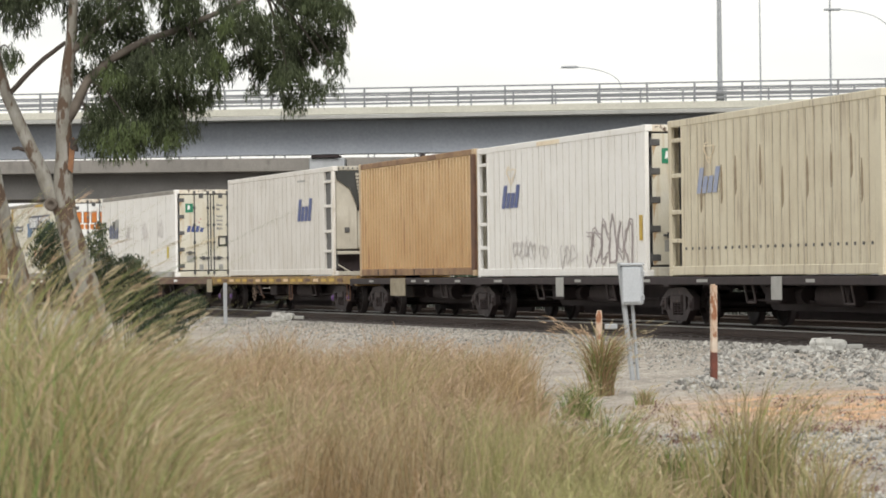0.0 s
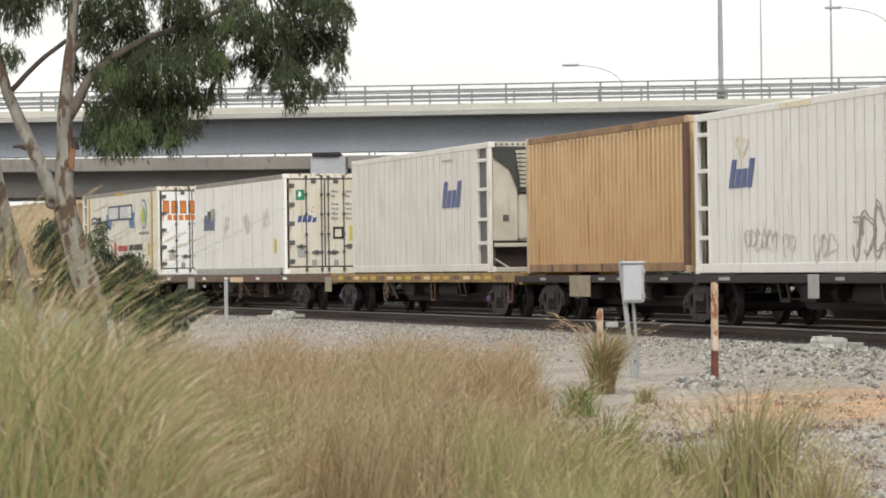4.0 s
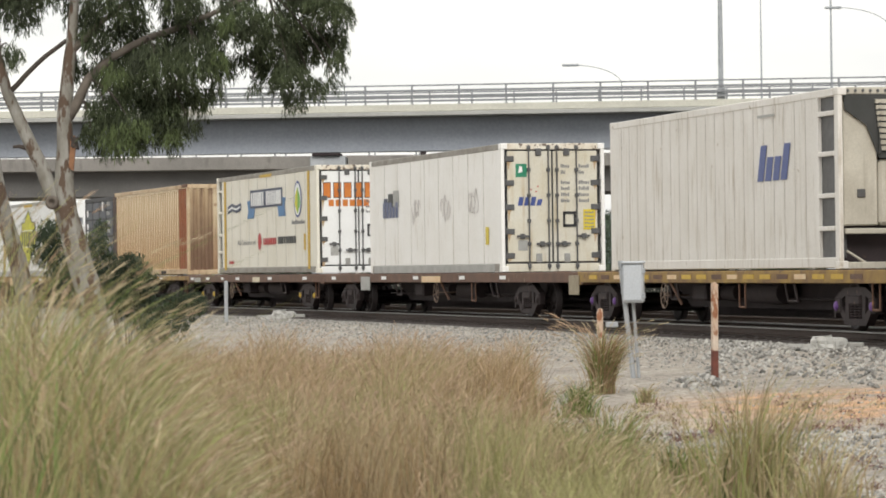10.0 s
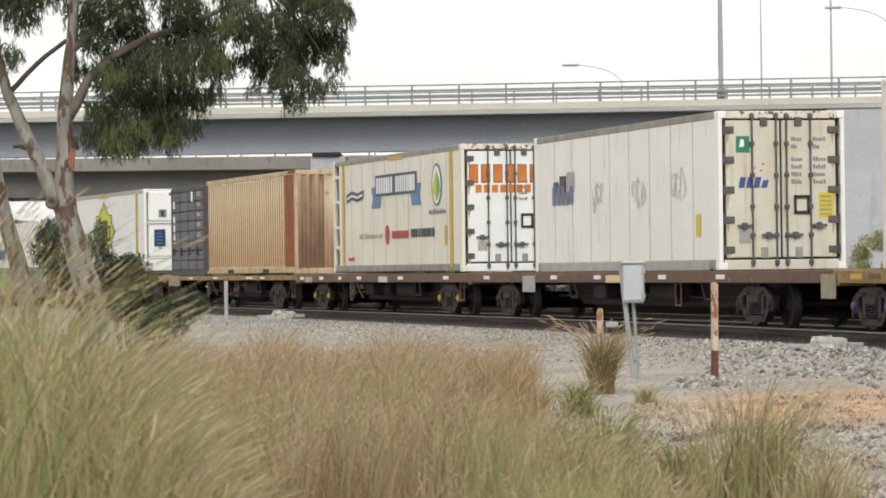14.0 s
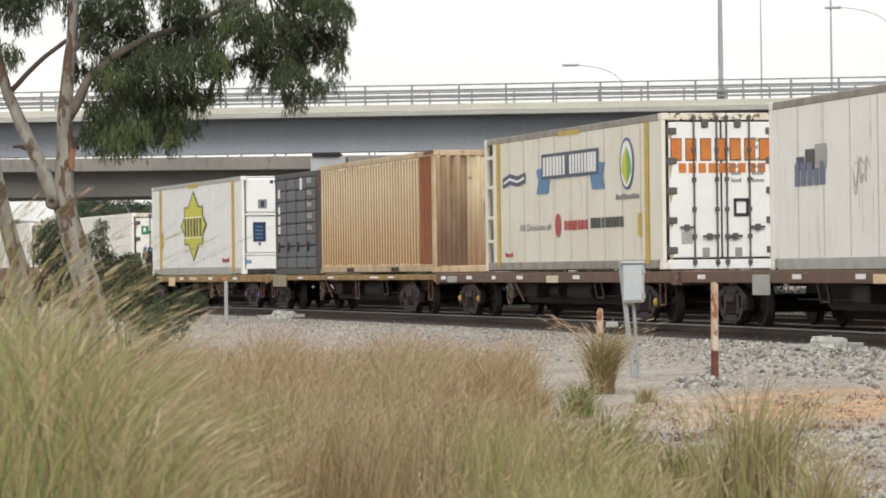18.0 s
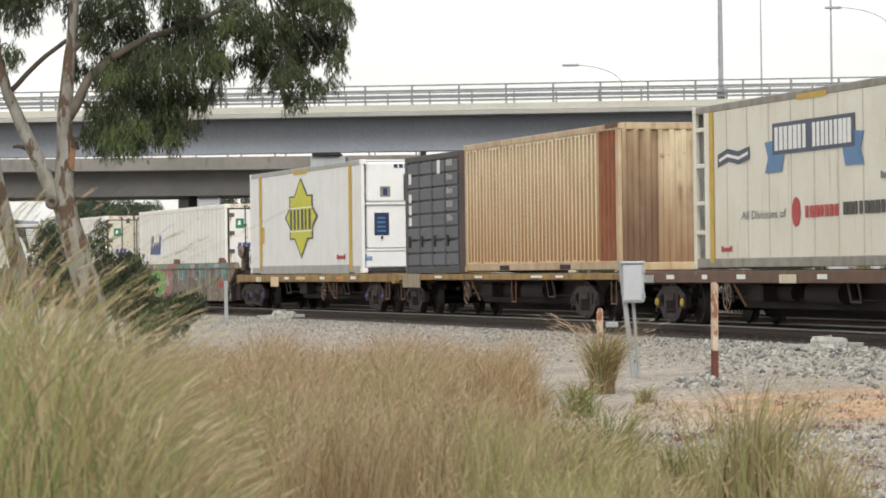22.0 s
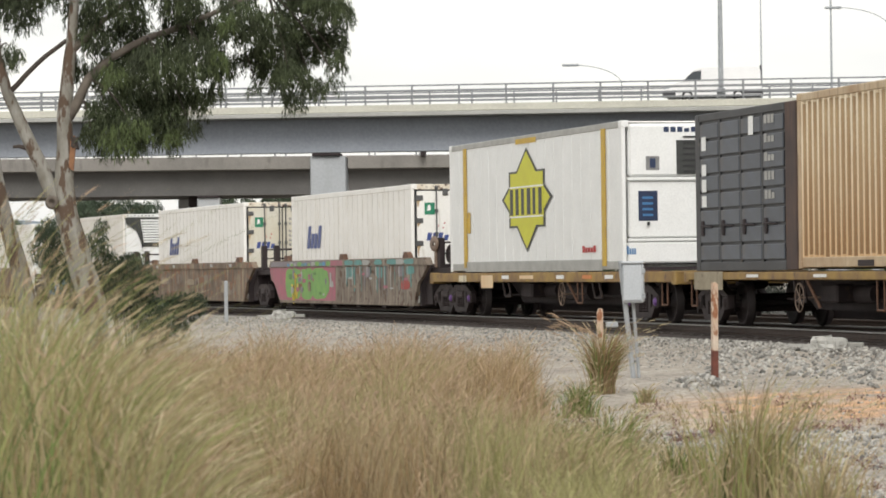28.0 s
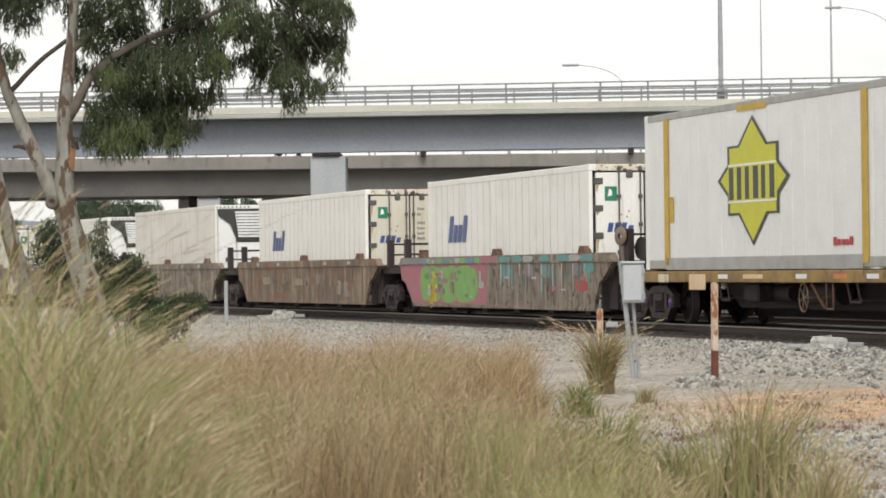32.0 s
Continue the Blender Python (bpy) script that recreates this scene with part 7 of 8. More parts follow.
def weeds():
    rng = np.random.default_rng(31)
    green, red = [], []
    for i in range(420):
        y = rng.uniform(9.5, 16.5)
        x = rng.uniform(0.06 * y, 0.30 * y)
        for k in range(int(rng.integers(5, 14))):
            q = (x + rng.normal(0, 0.09), y + rng.normal(0, 0.09), ground_z(x, y) - 0.01, rng.uniform(0.03, 0.09))
            (red if i % 3 == 0 else green).append(q)
    for i in range(300):
        y = rng.uniform(8.8, 13.8)
        x = rng.uniform(0.10, 0.29) * y
        if noise.noise((x * 2.2, y * 1.4, 9.0)) > -0.05:
            for k in range(int(rng.integers(4, 12))):
                red.append((x + rng.normal(0, 0.05), y + rng.normal(0, 0.09), ground_z(x, y) - 0.01, 0.05))
    me, _, _ = blades("low_weeds", green, M_GRASSDRY, rng, (0.1, 0), 2, 0.005)
    tagged(new("low_weeds", me), "low dry weeds on stony ground", "weeds", kind="stuff")
    low = [(*true(q[0], q[1], q[2] + 0.02), rng.uniform(0.03, 0.085)) for q in red[::3] if noise.noise((q[0] * 1.5, q[1] * 0.9, 4.0)) > -0.02]
    tagged(new("reddish_weeds", leaf_cloud("reddish_weeds", low, M_REDWEED, rng, 1300, 0.034, 0.22, 1.2)), "low reddish brown leafy weeds on stony ground", "weeds", kind="stuff")


weeds()

TUFTS = [tuft(1.64, 17.9, 0.86, 800, 0.15, ((M_GRASSBROWN, 0.75), (M_GRASSGREEN, 0.25)), 1, "brown dry grass tuft round a short stake"),
         tuft(1.21, 15.6, 0.42, 420, 0.20, ((M_GRASSGREEN, 0.8), (M_GRASSDRY, 0.2)), 2, "small green grass tuft on stony ground"),
         tuft(0.86, 16.0, 0.36, 300, 0.16, ((M_GRASSGREEN, 0.6), (M_GRASSDRY, 0.4)), 3, "small green grass tuft on stony ground"),
         tuft(1.98, 16.9, 0.22, 200, 0.16, ((M_GRASSDRY, 0.7), (M_GRASSGREEN, 0.3)), 4, "low dry grass tuft on stony ground"),
         tuft(1.74, 9.7, 0.95, 560, 0.52, ((M_GRASSLIME, 0.40), (M_GRASSGREEN, 0.12), (M_GRASSDRY, 0.38), (M_GRASSBROWN, 0.10)), 5, "green grass tuft with drooping stalks"),
         tuft(0.62, 10.2, 0.58, 700, 0.45, ((M_GRASSDRY, 0.5), (M_GRASSGREEN, 0.5)), 6, "green and straw-coloured grass tuft"),
         tuft(1.05, 11.2, 0.62, 600, 0.45, ((M_GRASSGREEN, 0.6), (M_GRASSDRY, 0.4)), 7, "green and straw-coloured grass tuft"),
         tuft(1.40, 10.4, 0.48, 500, 0.40, ((M_GRASSDRY, 0.6), (M_GRASSGREEN, 0.4)), 8, "straw-coloured grass tuft with green blades"),
         tuft(0.72, 9.6, 0.66, 520, 0.42, ((M_GRASSLIME, 0.4), (M_GRASSDRY, 0.6)), 10, "olive grass tuft with drooping straw-coloured stalks"),
         tuft(1.02, 9.1, 0.42, 420, 0.45, ((M_GRASSDRY, 0.55), (M_GRASSLIME, 0.45)), 11, "low straw-coloured grass tuft"),
         tuft(2.02, 9.2, 0.55, 240, 0.40, ((M_GRASSDRY, 0.7), (M_GRASSLIME, 0.3)), 12, "thin straw-coloured grass tuft"),
         tuft(0.75, 12.4, 0.42, 500, 0.45, ((M_GRASSDRY, 0.6), (M_GRASSGREEN, 0.4)), 9, "straw-coloured grass tuft with green blades")]



def stalks():
    rng = np.random.default_rng(5)
    th = TUFTS[0]
    s = [(rng.normal(0, 0.06), rng.normal(0, 0.06), 0, rng.uniform(0.8, 1.1)) for k in range(16)]
    me, tips, dirs = blades("pale_stalk_mass", s, M_GRASSDRY, rng, (-0.42, 0), 4, 0.005, 0.35)
    part("pale_stalk_mass", me, M_GRASSDRY, th)["kind"] = "stuff"
    part("seed_head_mass", heads("seed_head_mass", tips, dirs, M_SEED, rng, 0.16, 0.016), M_SEED, th)["kind"] = "stuff"


stalks()


# ---- gum tree ----
def limb(b, pts, r0, r1, m=10):
    """A tapered, bent tube whose rings join."""
    n = len(pts)
    P = [Vector(p) for p in pts]
    vs, fs = [], []
    for k in range(n):
        d = (P[min(n - 1, k + 1)] - P[max(0, k - 1)]).normalized()
        a = d.cross(Vector((0.13, 1.0, 0.07))).normalized()
        c = d.cross(a)
        r = r0 + (r1 - r0) * k / (n - 1)
        vs += [tuple(P[k] + (a * math.cos(2 * math.pi * e / m) + c * math.sin(2 * math.pi * e / m)) * r) for e in range(m)]
    for k in range(n - 1):
        fs += [(k * m + e, k * m + (e + 1) % m, (k + 1) * m + (e + 1) % m, (k + 1) * m + e) for e in range(m)]
    b.add(vs, fs, True)


def bezier(p, q, bend, n=7):
    p, q = Vector(p), Vector(q)
    return [tuple(p.lerp(q, k / n) + Vector(bend) * math.sin(math.pi * k / n)) for k in range(n + 1)]


def strands(name, clumps, mat, rng, per, size, width=0.08):
    """Drooping shoots in clumps (x, y, z, radius), each strung with hanging narrow leaves."""
    V = []
    for cx, cy, cz, r in clumps:
        m = max(3, int(per * r * r))
        d = rng.normal(0, 1, (m, 3))
        d /= np.linalg.norm(d, axis=1)[:, None]
        top = d * (rng.uniform(0.05, 1, m) ** 0.45)[:, None] * r * 0.82 + (cx, cy, cz + r * 0.15)
        out = d * np.array([1, 1, 0.2])
        n = 13
        length = rng.uniform(0.10, 0.26, m)
        for k in range(n):
            f = (k + rng.uniform(0, 1, m)) / n
            p = top + out * (length * 0.35 * np.sqrt(f))[:, None] + np.stack([rng.normal(0, 0.016, m), rng.normal(0, 0.016, m), -length * f], 1)
            L = size * rng.uniform(0.6, 1.35, m)
            down = np.stack([rng.normal(0, 0.38, m), rng.normal(0, 0.38, m), -np.ones(m)], 1) + out * 0.25
            down /= np.linalg.norm(down, axis=1)[:, None]
            side = np.stack([rng.normal(0, 1, m), rng.normal(0, 1, m), np.zeros(m)], 1)
            side /= np.linalg.norm(side, axis=1)[:, None]
            w = (L * width)[:, None]
            q = np.stack([p, p + down * (L * 0.4)[:, None] + side * w, p + down * L[:, None], p + down * (L * 0.4)[:, None] - side * w], 1)
            V.append(q.reshape(-1, 3))
    V = np.concatenate(V)
    return bulk(name, V, np.arange(len(V)).reshape(-1, 4), mat)


MAIN = [(-4.43, 22.0, -0.7), (-4.53, 22.0, 0.56), (-4.69, 22.0, 1.14), (-4.83, 22.0, 1.65), (-4.86, 22.0, 2.01), (-4.82, 22.0, 2.52), (-4.83, 22.0, 3.03), (-4.76, 22.0, 3.61), (-4.7, 22.0, 4.19), (-4.65, 22.0, 5.2)]
LEFT = [(-4.84, 22.0, 1.63), (-5.01, 22.0, 1.94), (-5.19, 22.0, 2.38), (-5.41, 22.0, 2.85), (-5.58, 22.0, 3.25), (-5.69, 22.0, 3.69), (-5.76, 22.0, 4.27), (-5.72, 22.0, 5.1)]
CROSS = [(-5.56, 22.0, 3.2), (-5.34, 22.0, 3.43), (-5.08, 22.0, 3.68), (-4.8, 22.0, 3.88)]
FORK = [(-4.81, 22.0, 2.84), (-4.65, 22.0, 3.13), (-4.52, 22.0, 3.39), (-4.21, 22.0, 3.67), (-3.77, 22.0, 3.89), (-3.26, 22.0, 4.06), (-2.75, 22.0, 4.27), (-2.24, 22.0, 4.52)]
HIGH = [(-4.73, 22.0, 3.75), (-4.35, 22.0, 4.11), (-3.98, 22.0, 4.4), (-3.76, 22.0, 4.76)]
EDGE = [(-5.6, 23.5, -0.7), (-5.73, 23.5, 0.62), (-5.84, 23.5, 1.09), (-5.98, 23.5, 1.59), (-6.08, 23.5, 2.02), (-6.3, 23.5, 3.4)]
CROWN = [(-3.91, 21.69, 2.71, 0.33), (-4.3, 22.05, 2.95, 0.33), (-3.57, 21.84, 2.89, 0.33), (-3.38, 22.12, 3.2, 0.33), (-4.2, 22.15, 3.47, 0.4), (-3.61, 21.48, 3.53, 0.4), (-3.11, 21.42, 3.59, 0.36), (-2.86, 22.4, 3.62, 0.25), (-2.9, 21.71, 3.26, 0.14), (-1.93, 21.68, 3.40, 0.28), (-1.75, 22.59, 3.9, 0.4), (-2.1, 21.96, 4.0, 0.4), (-1.4, 22.4, 3.91, 0.25), (-1.34, 21.97, 3.63, 0.15), (-1.65, 22.17, 3.29, 0.17), (-2.56, 21.58, 4.1, 0.36), (-3.28, 22.16, 4.23, 0.36), (-3.99, 22.44, 4.1, 0.33), (-4.43, 22.03, 3.97, 0.29), (-3.54, 22.29, 2.67, 0.18)]
CROWN_MORE = [(-5.41, 22.21, 4.34, 0.33), (-5.44, 21.48, 3.73, 0.16), (-5.58, 22.31, 4.69, 0.44), (-4.95, 22.11, 4.72, 0.44), (-4.15, 21.76, 4.51, 0.44), (-3.38, 21.44, 4.58, 0.44), (-2.65, 22.44, 4.75, 0.51), (-1.73, 21.97, 4.58, 0.51), (-1.31, 22.26, 4.26, 0.22), (-2.22, 22.45, 3.56, 0.25), (-2.39, 22.26, 3.30, 0.08), (-4.72, 22.51, 3.59, 0.18), (-4.48, 21.87, 2.72, 0.18), (-2.51, 22.36, 3.7, 0.16), (-1.89, 21.93, 3.13, 0.15), (-3.13, 22.52, 3.13, 0.15), (-4.31, 22.45, 2.58, 0.16), (-1.35, 21.52, 3.36, 0.1), (-1.48, 21.56, 4.37, 0.36), (-3.22, 21.66, 2.79, 0.13)]
CROWN_FILL = [(-3.0, 22.2, 4.0, 0.26), (-3.45, 22.1, 3.9, 0.28), (-3.9, 22.2, 3.75, 0.28), (-4.0, 22.1, 3.2, 0.30), (-2.3, 22.2, 3.75, 0.2), (-3.7, 22.0, 3.1, 0.28), (-4.6, 22.2, 4.3, 0.26), (-1.95, 22.3, 3.6, 0.22)]
YOUNG = [(-4.08, 21.3, 2.63, 0.25), (-2.7, 21.3, 4.06, 0.16), (-4.15, 21.3, 3.44, 0.18), (-3.8, 21.3, 2.77, 0.18), (-2.81, 21.3, 3.6, 0.18), (-3.38, 21.3, 2.7, 0.11)]
BUSH = [(-4.3, 24.37, 0.39, 0.32), (-3.83, 23.95, 0.28, 0.32), (-3.54, 24.1, 0.43, 0.2), (-4.05, 23.84, 0.05, 0.24), (-4.51, 24.01, 0.6, 0.32), (-4.41, 23.91, 0.99, 0.2), (-4.83, 23.88, 1.31, 0.2), (-4.71, 24.07, 1.0, 0.24), (-4.79, 24.07, 1.55, 0.12), (-5.56, 24.32, 1.49, 0.2), (-5.6, 24.15, 1.25, 0.24), (-4.72, 24.1, 0.9, 0.26), (-4.35, 24.2, 0.92, 0.27), (-4.5, 24.0, 0.68, 0.32), (-4.2, 24.2, 0.75, 0.22), (-3.45, 23.9, 0.48, 0.17), (-3.68, 24.0, 0.46, 0.18), (-5.4, 24.2, 1.1, 0.28), (-5.45, 24.1, 1.45, 0.2), (-5.3, 24.2, 0.8, 0.3)]


def tree_place(p, y0=22.0):
    """Points (x, y, z) or clumps (x, y, z, radius) of the plan in metres, round the depth y0."""
    return (VS * p[0], K * y0 + VS * (p[1] - y0), *[VS * q for q in p[2:]])


MAIN, LEFT, CROSS, FORK, HIGH, CROWN, CROWN_MORE, CROWN_FILL, YOUNG = [[tree_place(p) for p in pts] for pts in (MAIN, LEFT, CROSS, FORK, HIGH, CROWN, CROWN_MORE, CROWN_FILL, YOUNG)]
EDGE = [tree_place(p, 23.5) for p in EDGE]
BUSH = [tree_place(p, 24.0) for p in BUSH]
UNIT[0] = Matrix.Identity(4)
SWAY = []   # (piece, its pose at rest, degrees, phase)


def gum_tree():
    th = tagged(new("gum_tree"), "gum tree with mottled bark and drooping dark green leaves", "tree")
    rng = np.random.default_rng(21)
    for name, pts, r0, r1 in (("trunk", MAIN, 0.225, 0.055), ("limb", LEFT, 0.125, 0.055), ("cross_limb", CROSS, 0.041, 0.032), ("limb", FORK, 0.085, 0.028), ("limb", HIGH, 0.058, 0.023)):
        b = Mesh()
        fine = []
        for p, q in zip(pts, pts[1:]):
            for k in range(3):
                w = Vector(p).lerp(Vector(q), k / 3)
                fine.append(tuple(w + Vector((noise.noise(w * 3), noise.noise(w * 3 + Vector((5, 0, 0))), 0)) * 0.02))
        fine.append(pts[-1])
        limb(b, fine, r0, r1)
        # the cross limb's silhouette is put in as the dark twig colour
        part("limb" if "limb" in name else name, b, M_TWIG if name == "cross_limb" else M_LIMB if pts in (FORK, HIGH) else M_BARK, th)
    # a hollow knot in the fork, a dark burl with peeling orange bark, and a broken snag
    front = 22.0 * K
    kx, kz = -5.0 * VS, 1.80 * VS
    part("knot", Mesh().lathe([(0.0, 0.03), (0.035, 0.02), (0.05, -0.02), (0.085, -0.03), (0.10, 0.02), (0.10, 0.12)], n=14, at=(kx, front - 0.15, kz)), M_LIMB, th, "hollow knot in the fork")
    part("burl", broken((0.055, 0.07, 0.09), 3.0, 0.4, M_TWIG), M_TWIG, th, "dark burl", at=pose(-4.70 * VS, front - 0.08, 2.56 * VS))
    part("peeling_bark", Mesh().prism([(-4.78 * VS, 2.25 * VS), (-4.72 * VS, 2.2 * VS), (-4.69 * VS, 2.5 * VS), (-4.70 * VS, 2.66 * VS), (-4.75 * VS, 2.6 * VS)], front - 0.135, front - 0.05), M_PEEL, th, "strip of orange bark")
    sn = Mesh()
    limb(sn, [(-5.32 * VS, front, 2.50 * VS), (-5.42 * VS, front - 0.05, 2.53 * VS), (-5.50 * VS, front - 0.06, 2.52 * VS)], 0.035, 0.022)
    part("snag", sn, M_TWIG, th)
    twigs = Mesh()
    for cx, cy, cz, r in CROWN + CROWN_MORE:
        base = min(FORK + HIGH + MAIN[5:] + LEFT[4:], key=lambda p: (Vector(p) - Vector((cx, cy, cz + 0.3))).length)
        limb(twigs, bezier(base, (cx, cy, cz), (0, 0, 0.15), 5), 0.018, 0.006)
    part("twig_mass", twigs, M_TWIG, th)["kind"] = "stuff"
    spread = CROWN + CROWN_MORE + CROWN_FILL
    for lo, hi in ((-11.0, -5.3), (-5.3, -4.25), (-4.25, -3.3), (-3.3, -2.4), (-2.4, 0.0)):
        here = [c for c in spread if lo <= c[0] < hi]
        top = (sum(c[0] for c in here) / len(here), 22.0 * K, 5.06)
        me = strands("crown", [(c[0] - top[0], c[1] - top[1], c[2] - top[2], c[3]) for c in here], M_LEAF, rng, 1500, 0.086, 0.085)
        SWAY.append((part("crown", me, M_LEAF, th, at=Matrix.Translation(top)), Matrix.Translation(top), 0.35, lo))
    part("young_foliage", strands("young_foliage", YOUNG, M_LEAFLIGHT, rng, 700, 0.088), M_LEAFLIGHT, th, "yellow-green young leaves")
    return th


gum_tree()
edge = tagged(new("gum_tree"), "leaning trunk of a second gum tree", "tree")
_b = Mesh()
limb(_b, EDGE, 0.172, 0.104)
part("trunk", _b, M_BARK, edge)


def bush():
    th = tagged(new("bush"), "dark green bush at the foot of the gum tree", "bush")
    rng = np.random.default_rng(8)
    st = Mesh()
    for cx, cy, cz, r in BUSH:
        limb(st, bezier((-5.06 + 0.2 * (cx + 5.06), 24.0 * K, -0.58), (cx, cy, cz), (0, 0, 0.1), 5), 0.02, 0.006)
    part("stem_mass", st, M_BARK, th)["kind"] = "stuff"
    part("foliage", leaf_cloud("foliage", BUSH, M_BUSH, rng, 2000, 0.075), M_BUSH, th)


bush()


# ---- distance ----
def far_tree(x, y, h, w, seed):
    th = tagged(new("tree"), "dark far tree beyond the bridges", "tree", "far trees")
    rng = np.random.default_rng(seed)
    th.matrix_basis = Matrix.Translation(true(x, y, ground_z(x, y)))
    h, w = h * VS, w * VS
    tr = Mesh()
    limb(tr, [(0, 0, -0.2), (0.2, 0, h * 0.4), (0, 0, h * 0.8)], 0.25, 0.08)
    for k in range(5):
        limb(tr, bezier((0.1, 0, h * (0.25 + 0.08 * k)), (math.cos(k * 2.2) * w * 0.35, math.sin(k * 2.2) * w * 0.35, h * (0.55 + 0.07 * k)), (0, 0, 0.3), 4), 0.09, 0.03)
    part("trunk", tr, M_BARK, th)
    cl = []
    for k in range(26):
        a, f = rng.uniform(0, 6.28), rng.uniform(0.3, 0.95)
        rr = w * 0.42 * math.sin(math.pi * (0.25 + 0.65 * f))
        cl.append((rr * math.cos(a), rr * math.sin(a), h * f, w * rng.uniform(0.10, 0.2)))
    part("crown", leaf_cloud("crown", cl, M_FARWOOD, rng, 55, 0.42), M_FARWOOD, th)


for k, (x, y, h, w) in enumerate(((-31, 150, 8.6, 6.4), (-28.2, 156, 8.4, 6.0), (-34.5, 158, 6.5, 4.5), (-19.0, 160, 8.8, 5.0), (-15.5, 158, 8.9, 5.0), (-12.4, 163, 7.4, 4.0), (-26.2, 153, 8.0, 5.2), (-23.4, 160, 7.0, 5.0), (-18.4, 166, 8.6, 6.0), (-14.6, 168, 8.8, 6.0), (-47, 225, 11.5, 9), (-43, 215, 10, 8), (-51, 232, 10.5, 9), (-39, 230, 8.5, 7), (-57, 220, 9, 8), (-26, 240, 11.5, 8), (-21, 235, 11, 7), (-15, 240, 10, 7), (-65, 228, 7, 9), (-8, 245, 9, 9), (4, 250, 9, 9), (16, 245, 9, 9))):
    far_tree(x, y, h, w, 40 + k)


def shrubs():
    """Low dark scrub added beyond the track, and the wood behind the bridges."""
    rng = np.random.default_rng(77)
    cl = []
    # near-black leaves carry the shadow beneath the wagons
    for k in range(900):
        a, g = rng.uniform(-95, 30), 7.0 + 38 * rng.uniform(0, 1) ** 1.6
        p = plan(a, HALF + g)
        r = rng.uniform(0.6, 0.9)
        p = true(p.x, p.y, -0.38 + 0.016 * g)
        cl.append((p.x, p.y, p.z - r * 0.55, r))
    tagged(new("scrub", leaf_cloud("scrub", cl, M_SCRUB, rng, 120, 0.16)), "added low scrub beyond the track, darkened for the shadow under the wagons", "scrub", kind="stuff")
    cl = []
    for k in range(420):
        x, y = rng.uniform(-30, 130), rng.uniform(205, 250)
        z = rng.uniform(0, 8.5)
        cl.append((*true(x, y, z), rng.uniform(1.6, 2.8)))
    for k in range(60):
        x, y = rng.uniform(-140, -34), rng.uniform(205, 250)
        cl.append((*true(x, y, rng.uniform(0, 4.5)), rng.uniform(1.4, 2.3)))
    tagged(new("far_wood", leaf_cloud("far_wood", cl, M_FARWOOD, rng, 9, 0.9)), "dark belt of trees behind the bridges", "wood", kind="stuff")


shrubs()


def hill():
    xs = np.linspace(-1600, 1600, 81)
    verts, faces = [], []
    for j, (y, f) in enumerate(((1400, 0.0), (1500, 0.75), (1650, 1.0), (1900, 0.4))):
        for x in xs:
            top = 52 + 14 * noise.noise((x * 0.003, 3.0, 0)) + 4 * noise.noise((x * 0.02, 7.0, 0))
            verts.append(tuple(true(x, y, top * f - 2)))
    n = len(xs)
    faces = [(j * n + i, j * n + i + 1, (j + 1) * n + i + 1, (j + 1) * n + i) for j in range(3) for i in range(n - 1)]
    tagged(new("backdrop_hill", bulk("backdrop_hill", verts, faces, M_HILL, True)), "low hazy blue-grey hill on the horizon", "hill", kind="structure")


hill()


def olive_shrub(x, y, h, w, seed):
    th = tagged(new("shrub"), "round olive green shrub in front of the abutment", "shrub", "shrubs by the abutment")
    rng = np.random.default_rng(seed)
    th.matrix_basis = Matrix.Translation(true(x, y, ground_z(x, y)))
    h, w = h * VS, w * VS
    UNIT[0] = Matrix.Identity(4)
    st, cl = Mesh(), []
    for k in range(26):
        a, f = rng.uniform(0, 6.28), rng.uniform(0.15, 0.9)
        rr = w * 0.45 * math.sqrt(max(0.05, 1 - f * f))
        cl.append((rr * math.cos(a), rr * math.sin(a), h * f, w * rng.uniform(0.12, 0.2)))
        if k % 3 == 0:
            limb(st, bezier((0, 0, -0.2), cl[-1][:3], (0, 0, 0.2), 4), 0.04, 0.012)
    part("stem_mass", st, M_TWIG, th)["kind"] = "stuff"
    part("crown", leaf_cloud("crown", cl, M_OLIVE, rng, 190, 0.16), M_OLIVE, th)


for k, (x, y, h, w) in enumerate(((18.3, 72.0, 3.1, 2.4), (20.2, 73.0, 4.0, 3.0), (22.8, 74.0, 3.4, 3.0))):
    olive_shrub(x, y, h, w, 90 + k)


# ---- vehicles on the bridges ----
UNIT[0] = EVEN


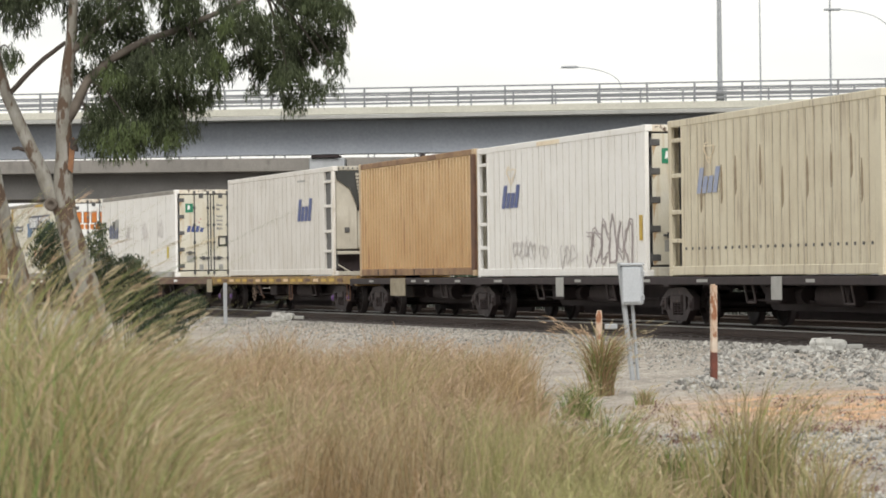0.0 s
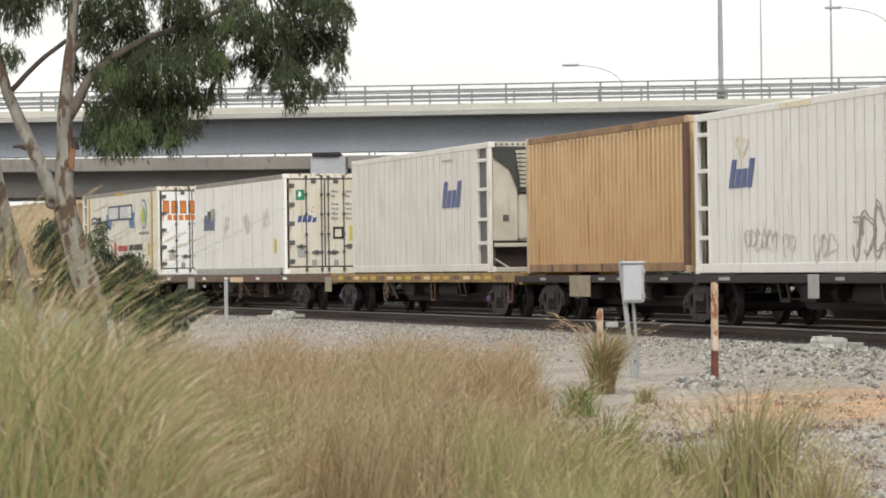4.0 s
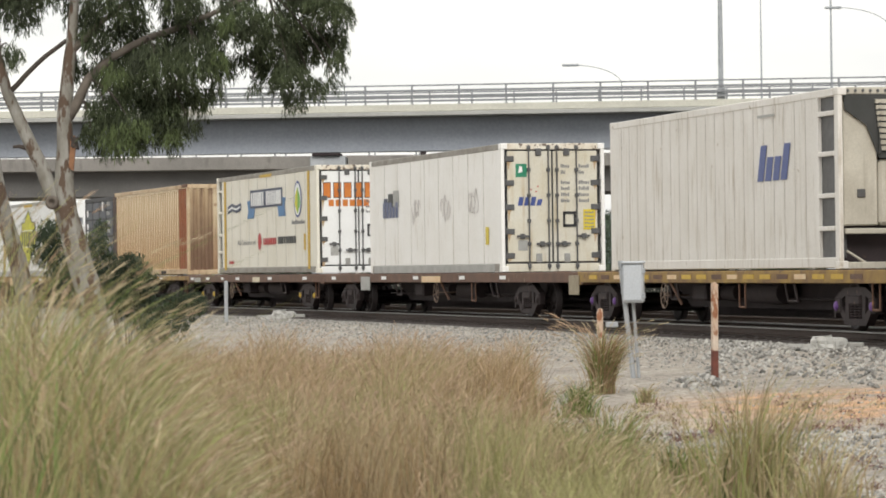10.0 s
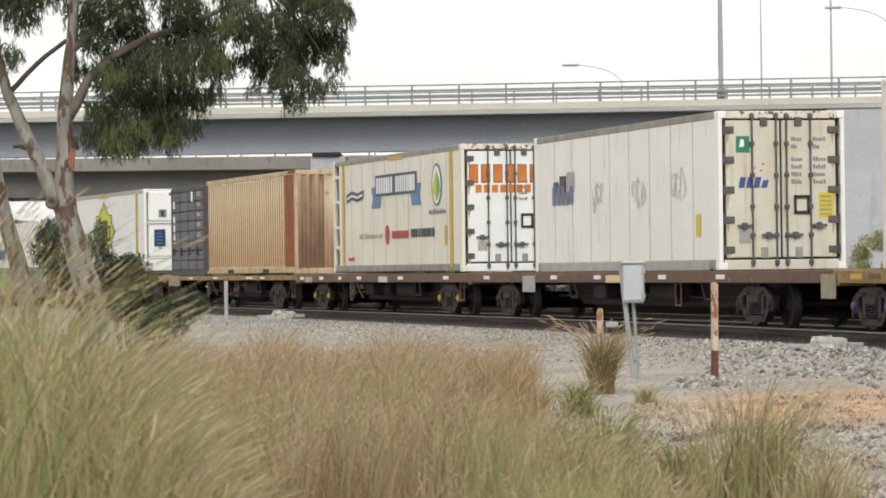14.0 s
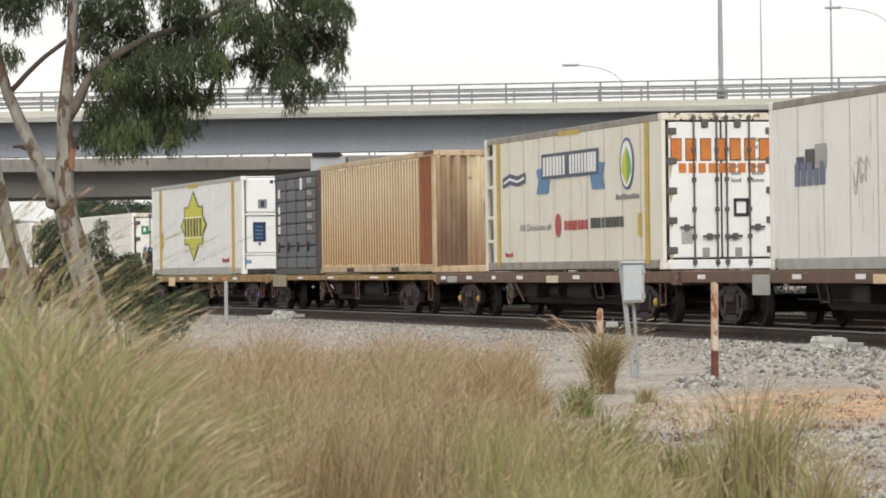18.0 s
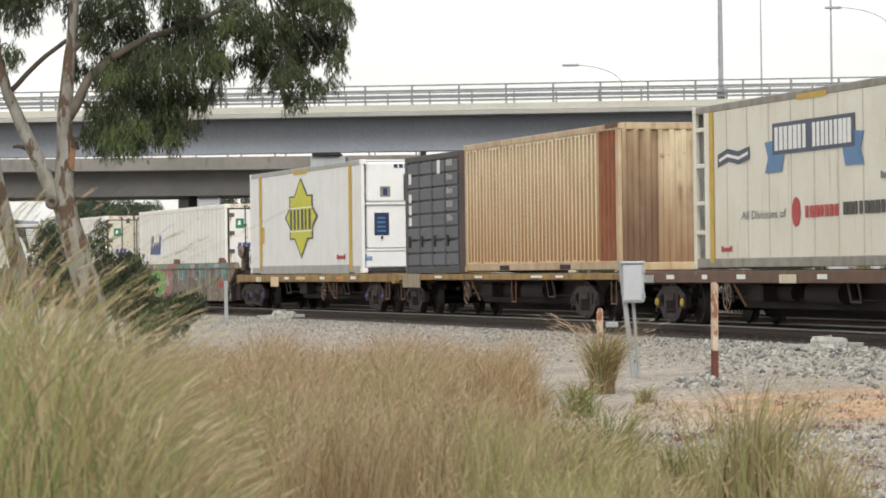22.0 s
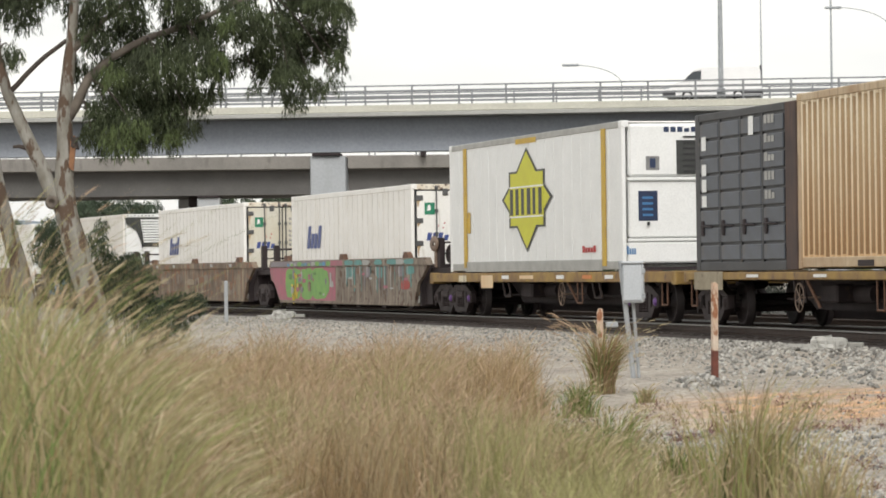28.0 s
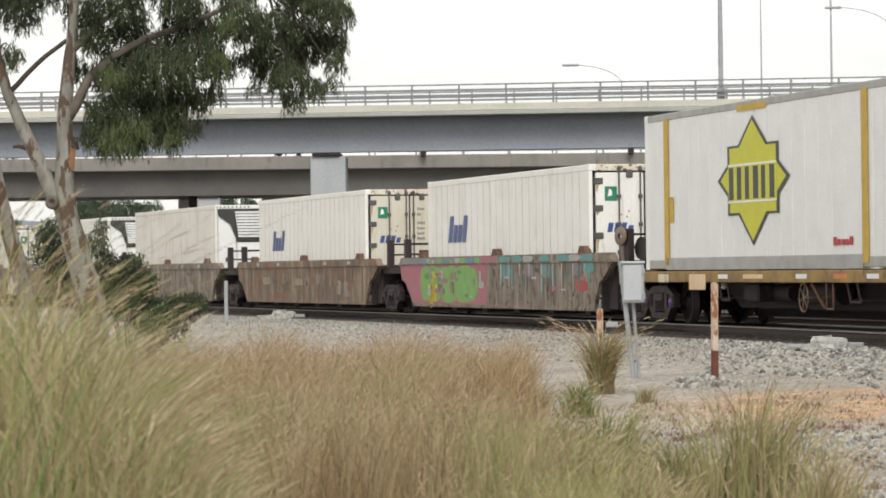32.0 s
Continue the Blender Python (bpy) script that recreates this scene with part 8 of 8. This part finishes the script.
def vehicle(name, label, kind, paint, ahead):
    """A road vehicle that faces -x, or +x where ahead is 1."""
    th = tagged(new(name), label, "vehicle", "vehicles on the bridges")
    s = -ahead
    sx = (lambda pts: [(x * s, z) for x, z in pts])
    if kind == "van":
        part("body", Mesh().prism(sx([(-2.65, 0.34), (-2.65, 0.72), (-2.45, 0.92), (-1.75, 1.12), (-1.05, 1.74), (-0.7, 1.86), (2.35, 1.86), (2.58, 1.74), (2.65, 0.34)]), -0.88, 0.88), paint, th)
        part("side_skirt", Mesh().box(-2.5 * s, 2.6 * s, -0.9, 0.9, 0.24, 0.36, 0.03), M_CARDARK, th)
        part("ladder_rack", Mesh().path([(2.58 * s, -0.8, 0.9), (2.60 * s, -0.8, 1.92), (2.60 * s, 0.8, 1.92), (2.58 * s, 0.8, 0.9)], 0.05), M_CARDARK, th, "dark ladder on the rear doors")
        part("headlight", Mesh().prism(sx([(-2.66, 0.74), (-2.52, 0.90), (-2.2, 0.95), (-2.35, 0.78)]), -0.89, 0.89), M_GALV, th)
        win = [(-1.62, 1.14), (-1.05, 1.66), (-0.62, 1.72), (-0.62, 1.24)]
        part("bumper", Mesh().box(-2.72 * s, -2.0 * s, -0.895, 0.895, 0.34, 0.56, 0.03).box(1.6 * s, 2.72 * s, -0.895, 0.895, 0.40, 0.56, 0.03), M_CARDARK, th)
    else:
        part("body", Mesh().prism(sx([(-2.2, 0.30), (-2.2, 0.72), (-1.2, 0.92), (-0.55, 1.42), (0.9, 1.45), (1.65, 0.98), (2.15, 0.92), (2.15, 0.30)]), -0.84, 0.84), paint, th)
        win = [(-0.95, 0.95), (-0.5, 1.35), (0.8, 1.36), (1.35, 0.97)]
        part("bumper", Mesh().box(-2.26 * s, -2.15 * s, -0.8, 0.8, 0.28, 0.5, 0.03), M_CARDARK, th)
    for y in (-1, 1):
        part("side_window", Mesh().prism(sx(win), y * 0.91 - 0.012 if kind == "van" else y * 0.85 - 0.012, y * 0.91 + 0.012 if kind == "van" else y * 0.85 + 0.012), M_VEHGLASS, th)
        for x in (-1.38, 1.38):
            w = part("wheel", Mesh().lathe([(0.2, -0.1), (0.29, -0.1), (0.33, -0.07), (0.33, 0.07), (0.29, 0.1), (0.2, 0.1)], n=16), M_BLACK, th, at=Matrix.Translation((x, y * 0.80, 0.33)))
            part("rim", Mesh().lathe([(0.0, -0.09), (0.2, -0.085), (0.2, 0.085), (0, 0.09)], n=12), M_GALV, w)
    return th


VAN = vehicle("delivery_van", "white delivery van with a rear ladder crossing the bridge", "van", M_VANWHITE, -1)
CARS = [(vehicle("car", "dark car crossing the far bridge", "car", M_CARDARK, -1), 8.7, -3.3, -31.0, 1.2),
        (vehicle("car", "dark car crossing the far bridge", "car", M_CARDARK, -1), 22.7, -4.4, -31.0, 1.2),
        (vehicle("delivery_van", "pale delivery van crossing the far bridge", "van", M_SILVER, -1), 29.3, 2.4, -19.6, 1.2),
        (vehicle("car", "blue-grey car crossing the far bridge", "car", M_CARBLUE, -1), 31.5, 5.4, -31.0, 1.2),
        (vehicle("car", "dark car crossing the far bridge", "car", M_CARDARK, -1), 31.5, -17.0, -31.0, 4.6)]


def motions():
    for ob, u0, u1, z in TRAIN:
        walk(ob, [(t, on_track(u0, u1, t, z)) for t in KEY_TIMES])
    s0 = run(0)
    times = [0.1 * k for k in range(321)]
    for w, ax in WHEELS:
        walk(w, [(t, pose(ax, 0, 0.42, 0, math.degrees((run(t) - s0) / 0.42), 0)) for t in times])
    times = [0.8 * k for k in range(41)]
    for ob, rest, deg, ph in SWAY + GRASS_SWAY + [(o, o.matrix_basis.copy(), 1.6, 0.9 * k) for k, o in enumerate(TUFTS)]:
        walk(ob, [(t, rest @ pose(0, 0, 0, 0.4 * deg * math.sin(1.3 * t + 2 * ph), deg * (math.sin(2.1 * t + ph) + 0.5 * math.sin(3.7 * t + 1.7 * ph)), 0)) for t in times])

    def crossing(turn, road, t0, x0, v, lane):
        times = sorted({0.0, 32.0, *(t0 + k for k in range(-6, 7) if 0 < t0 + k < 32)})
        way = turn.to_euler().z
        head = Matrix.Rotation(math.atan(math.tan(way) * K / VS), 4, "Z")
        return [(t, Matrix.Translation(true(*(turn @ Vector((min(380.0, max(-260.0, x0 + v * (t - t0))), lane, road))))) @ head) for t in times]
    walk(VAN, crossing(BRIDGE_TURN, BRIDGE_ROAD, 28.0, 14.7, -16.6, 3.2))
    for ob, t0, x0, v, lane in CARS:
        walk(ob, crossing(FAR_TURN, FAR_ROAD + 0.12, t0, x0, v, lane))


motions()
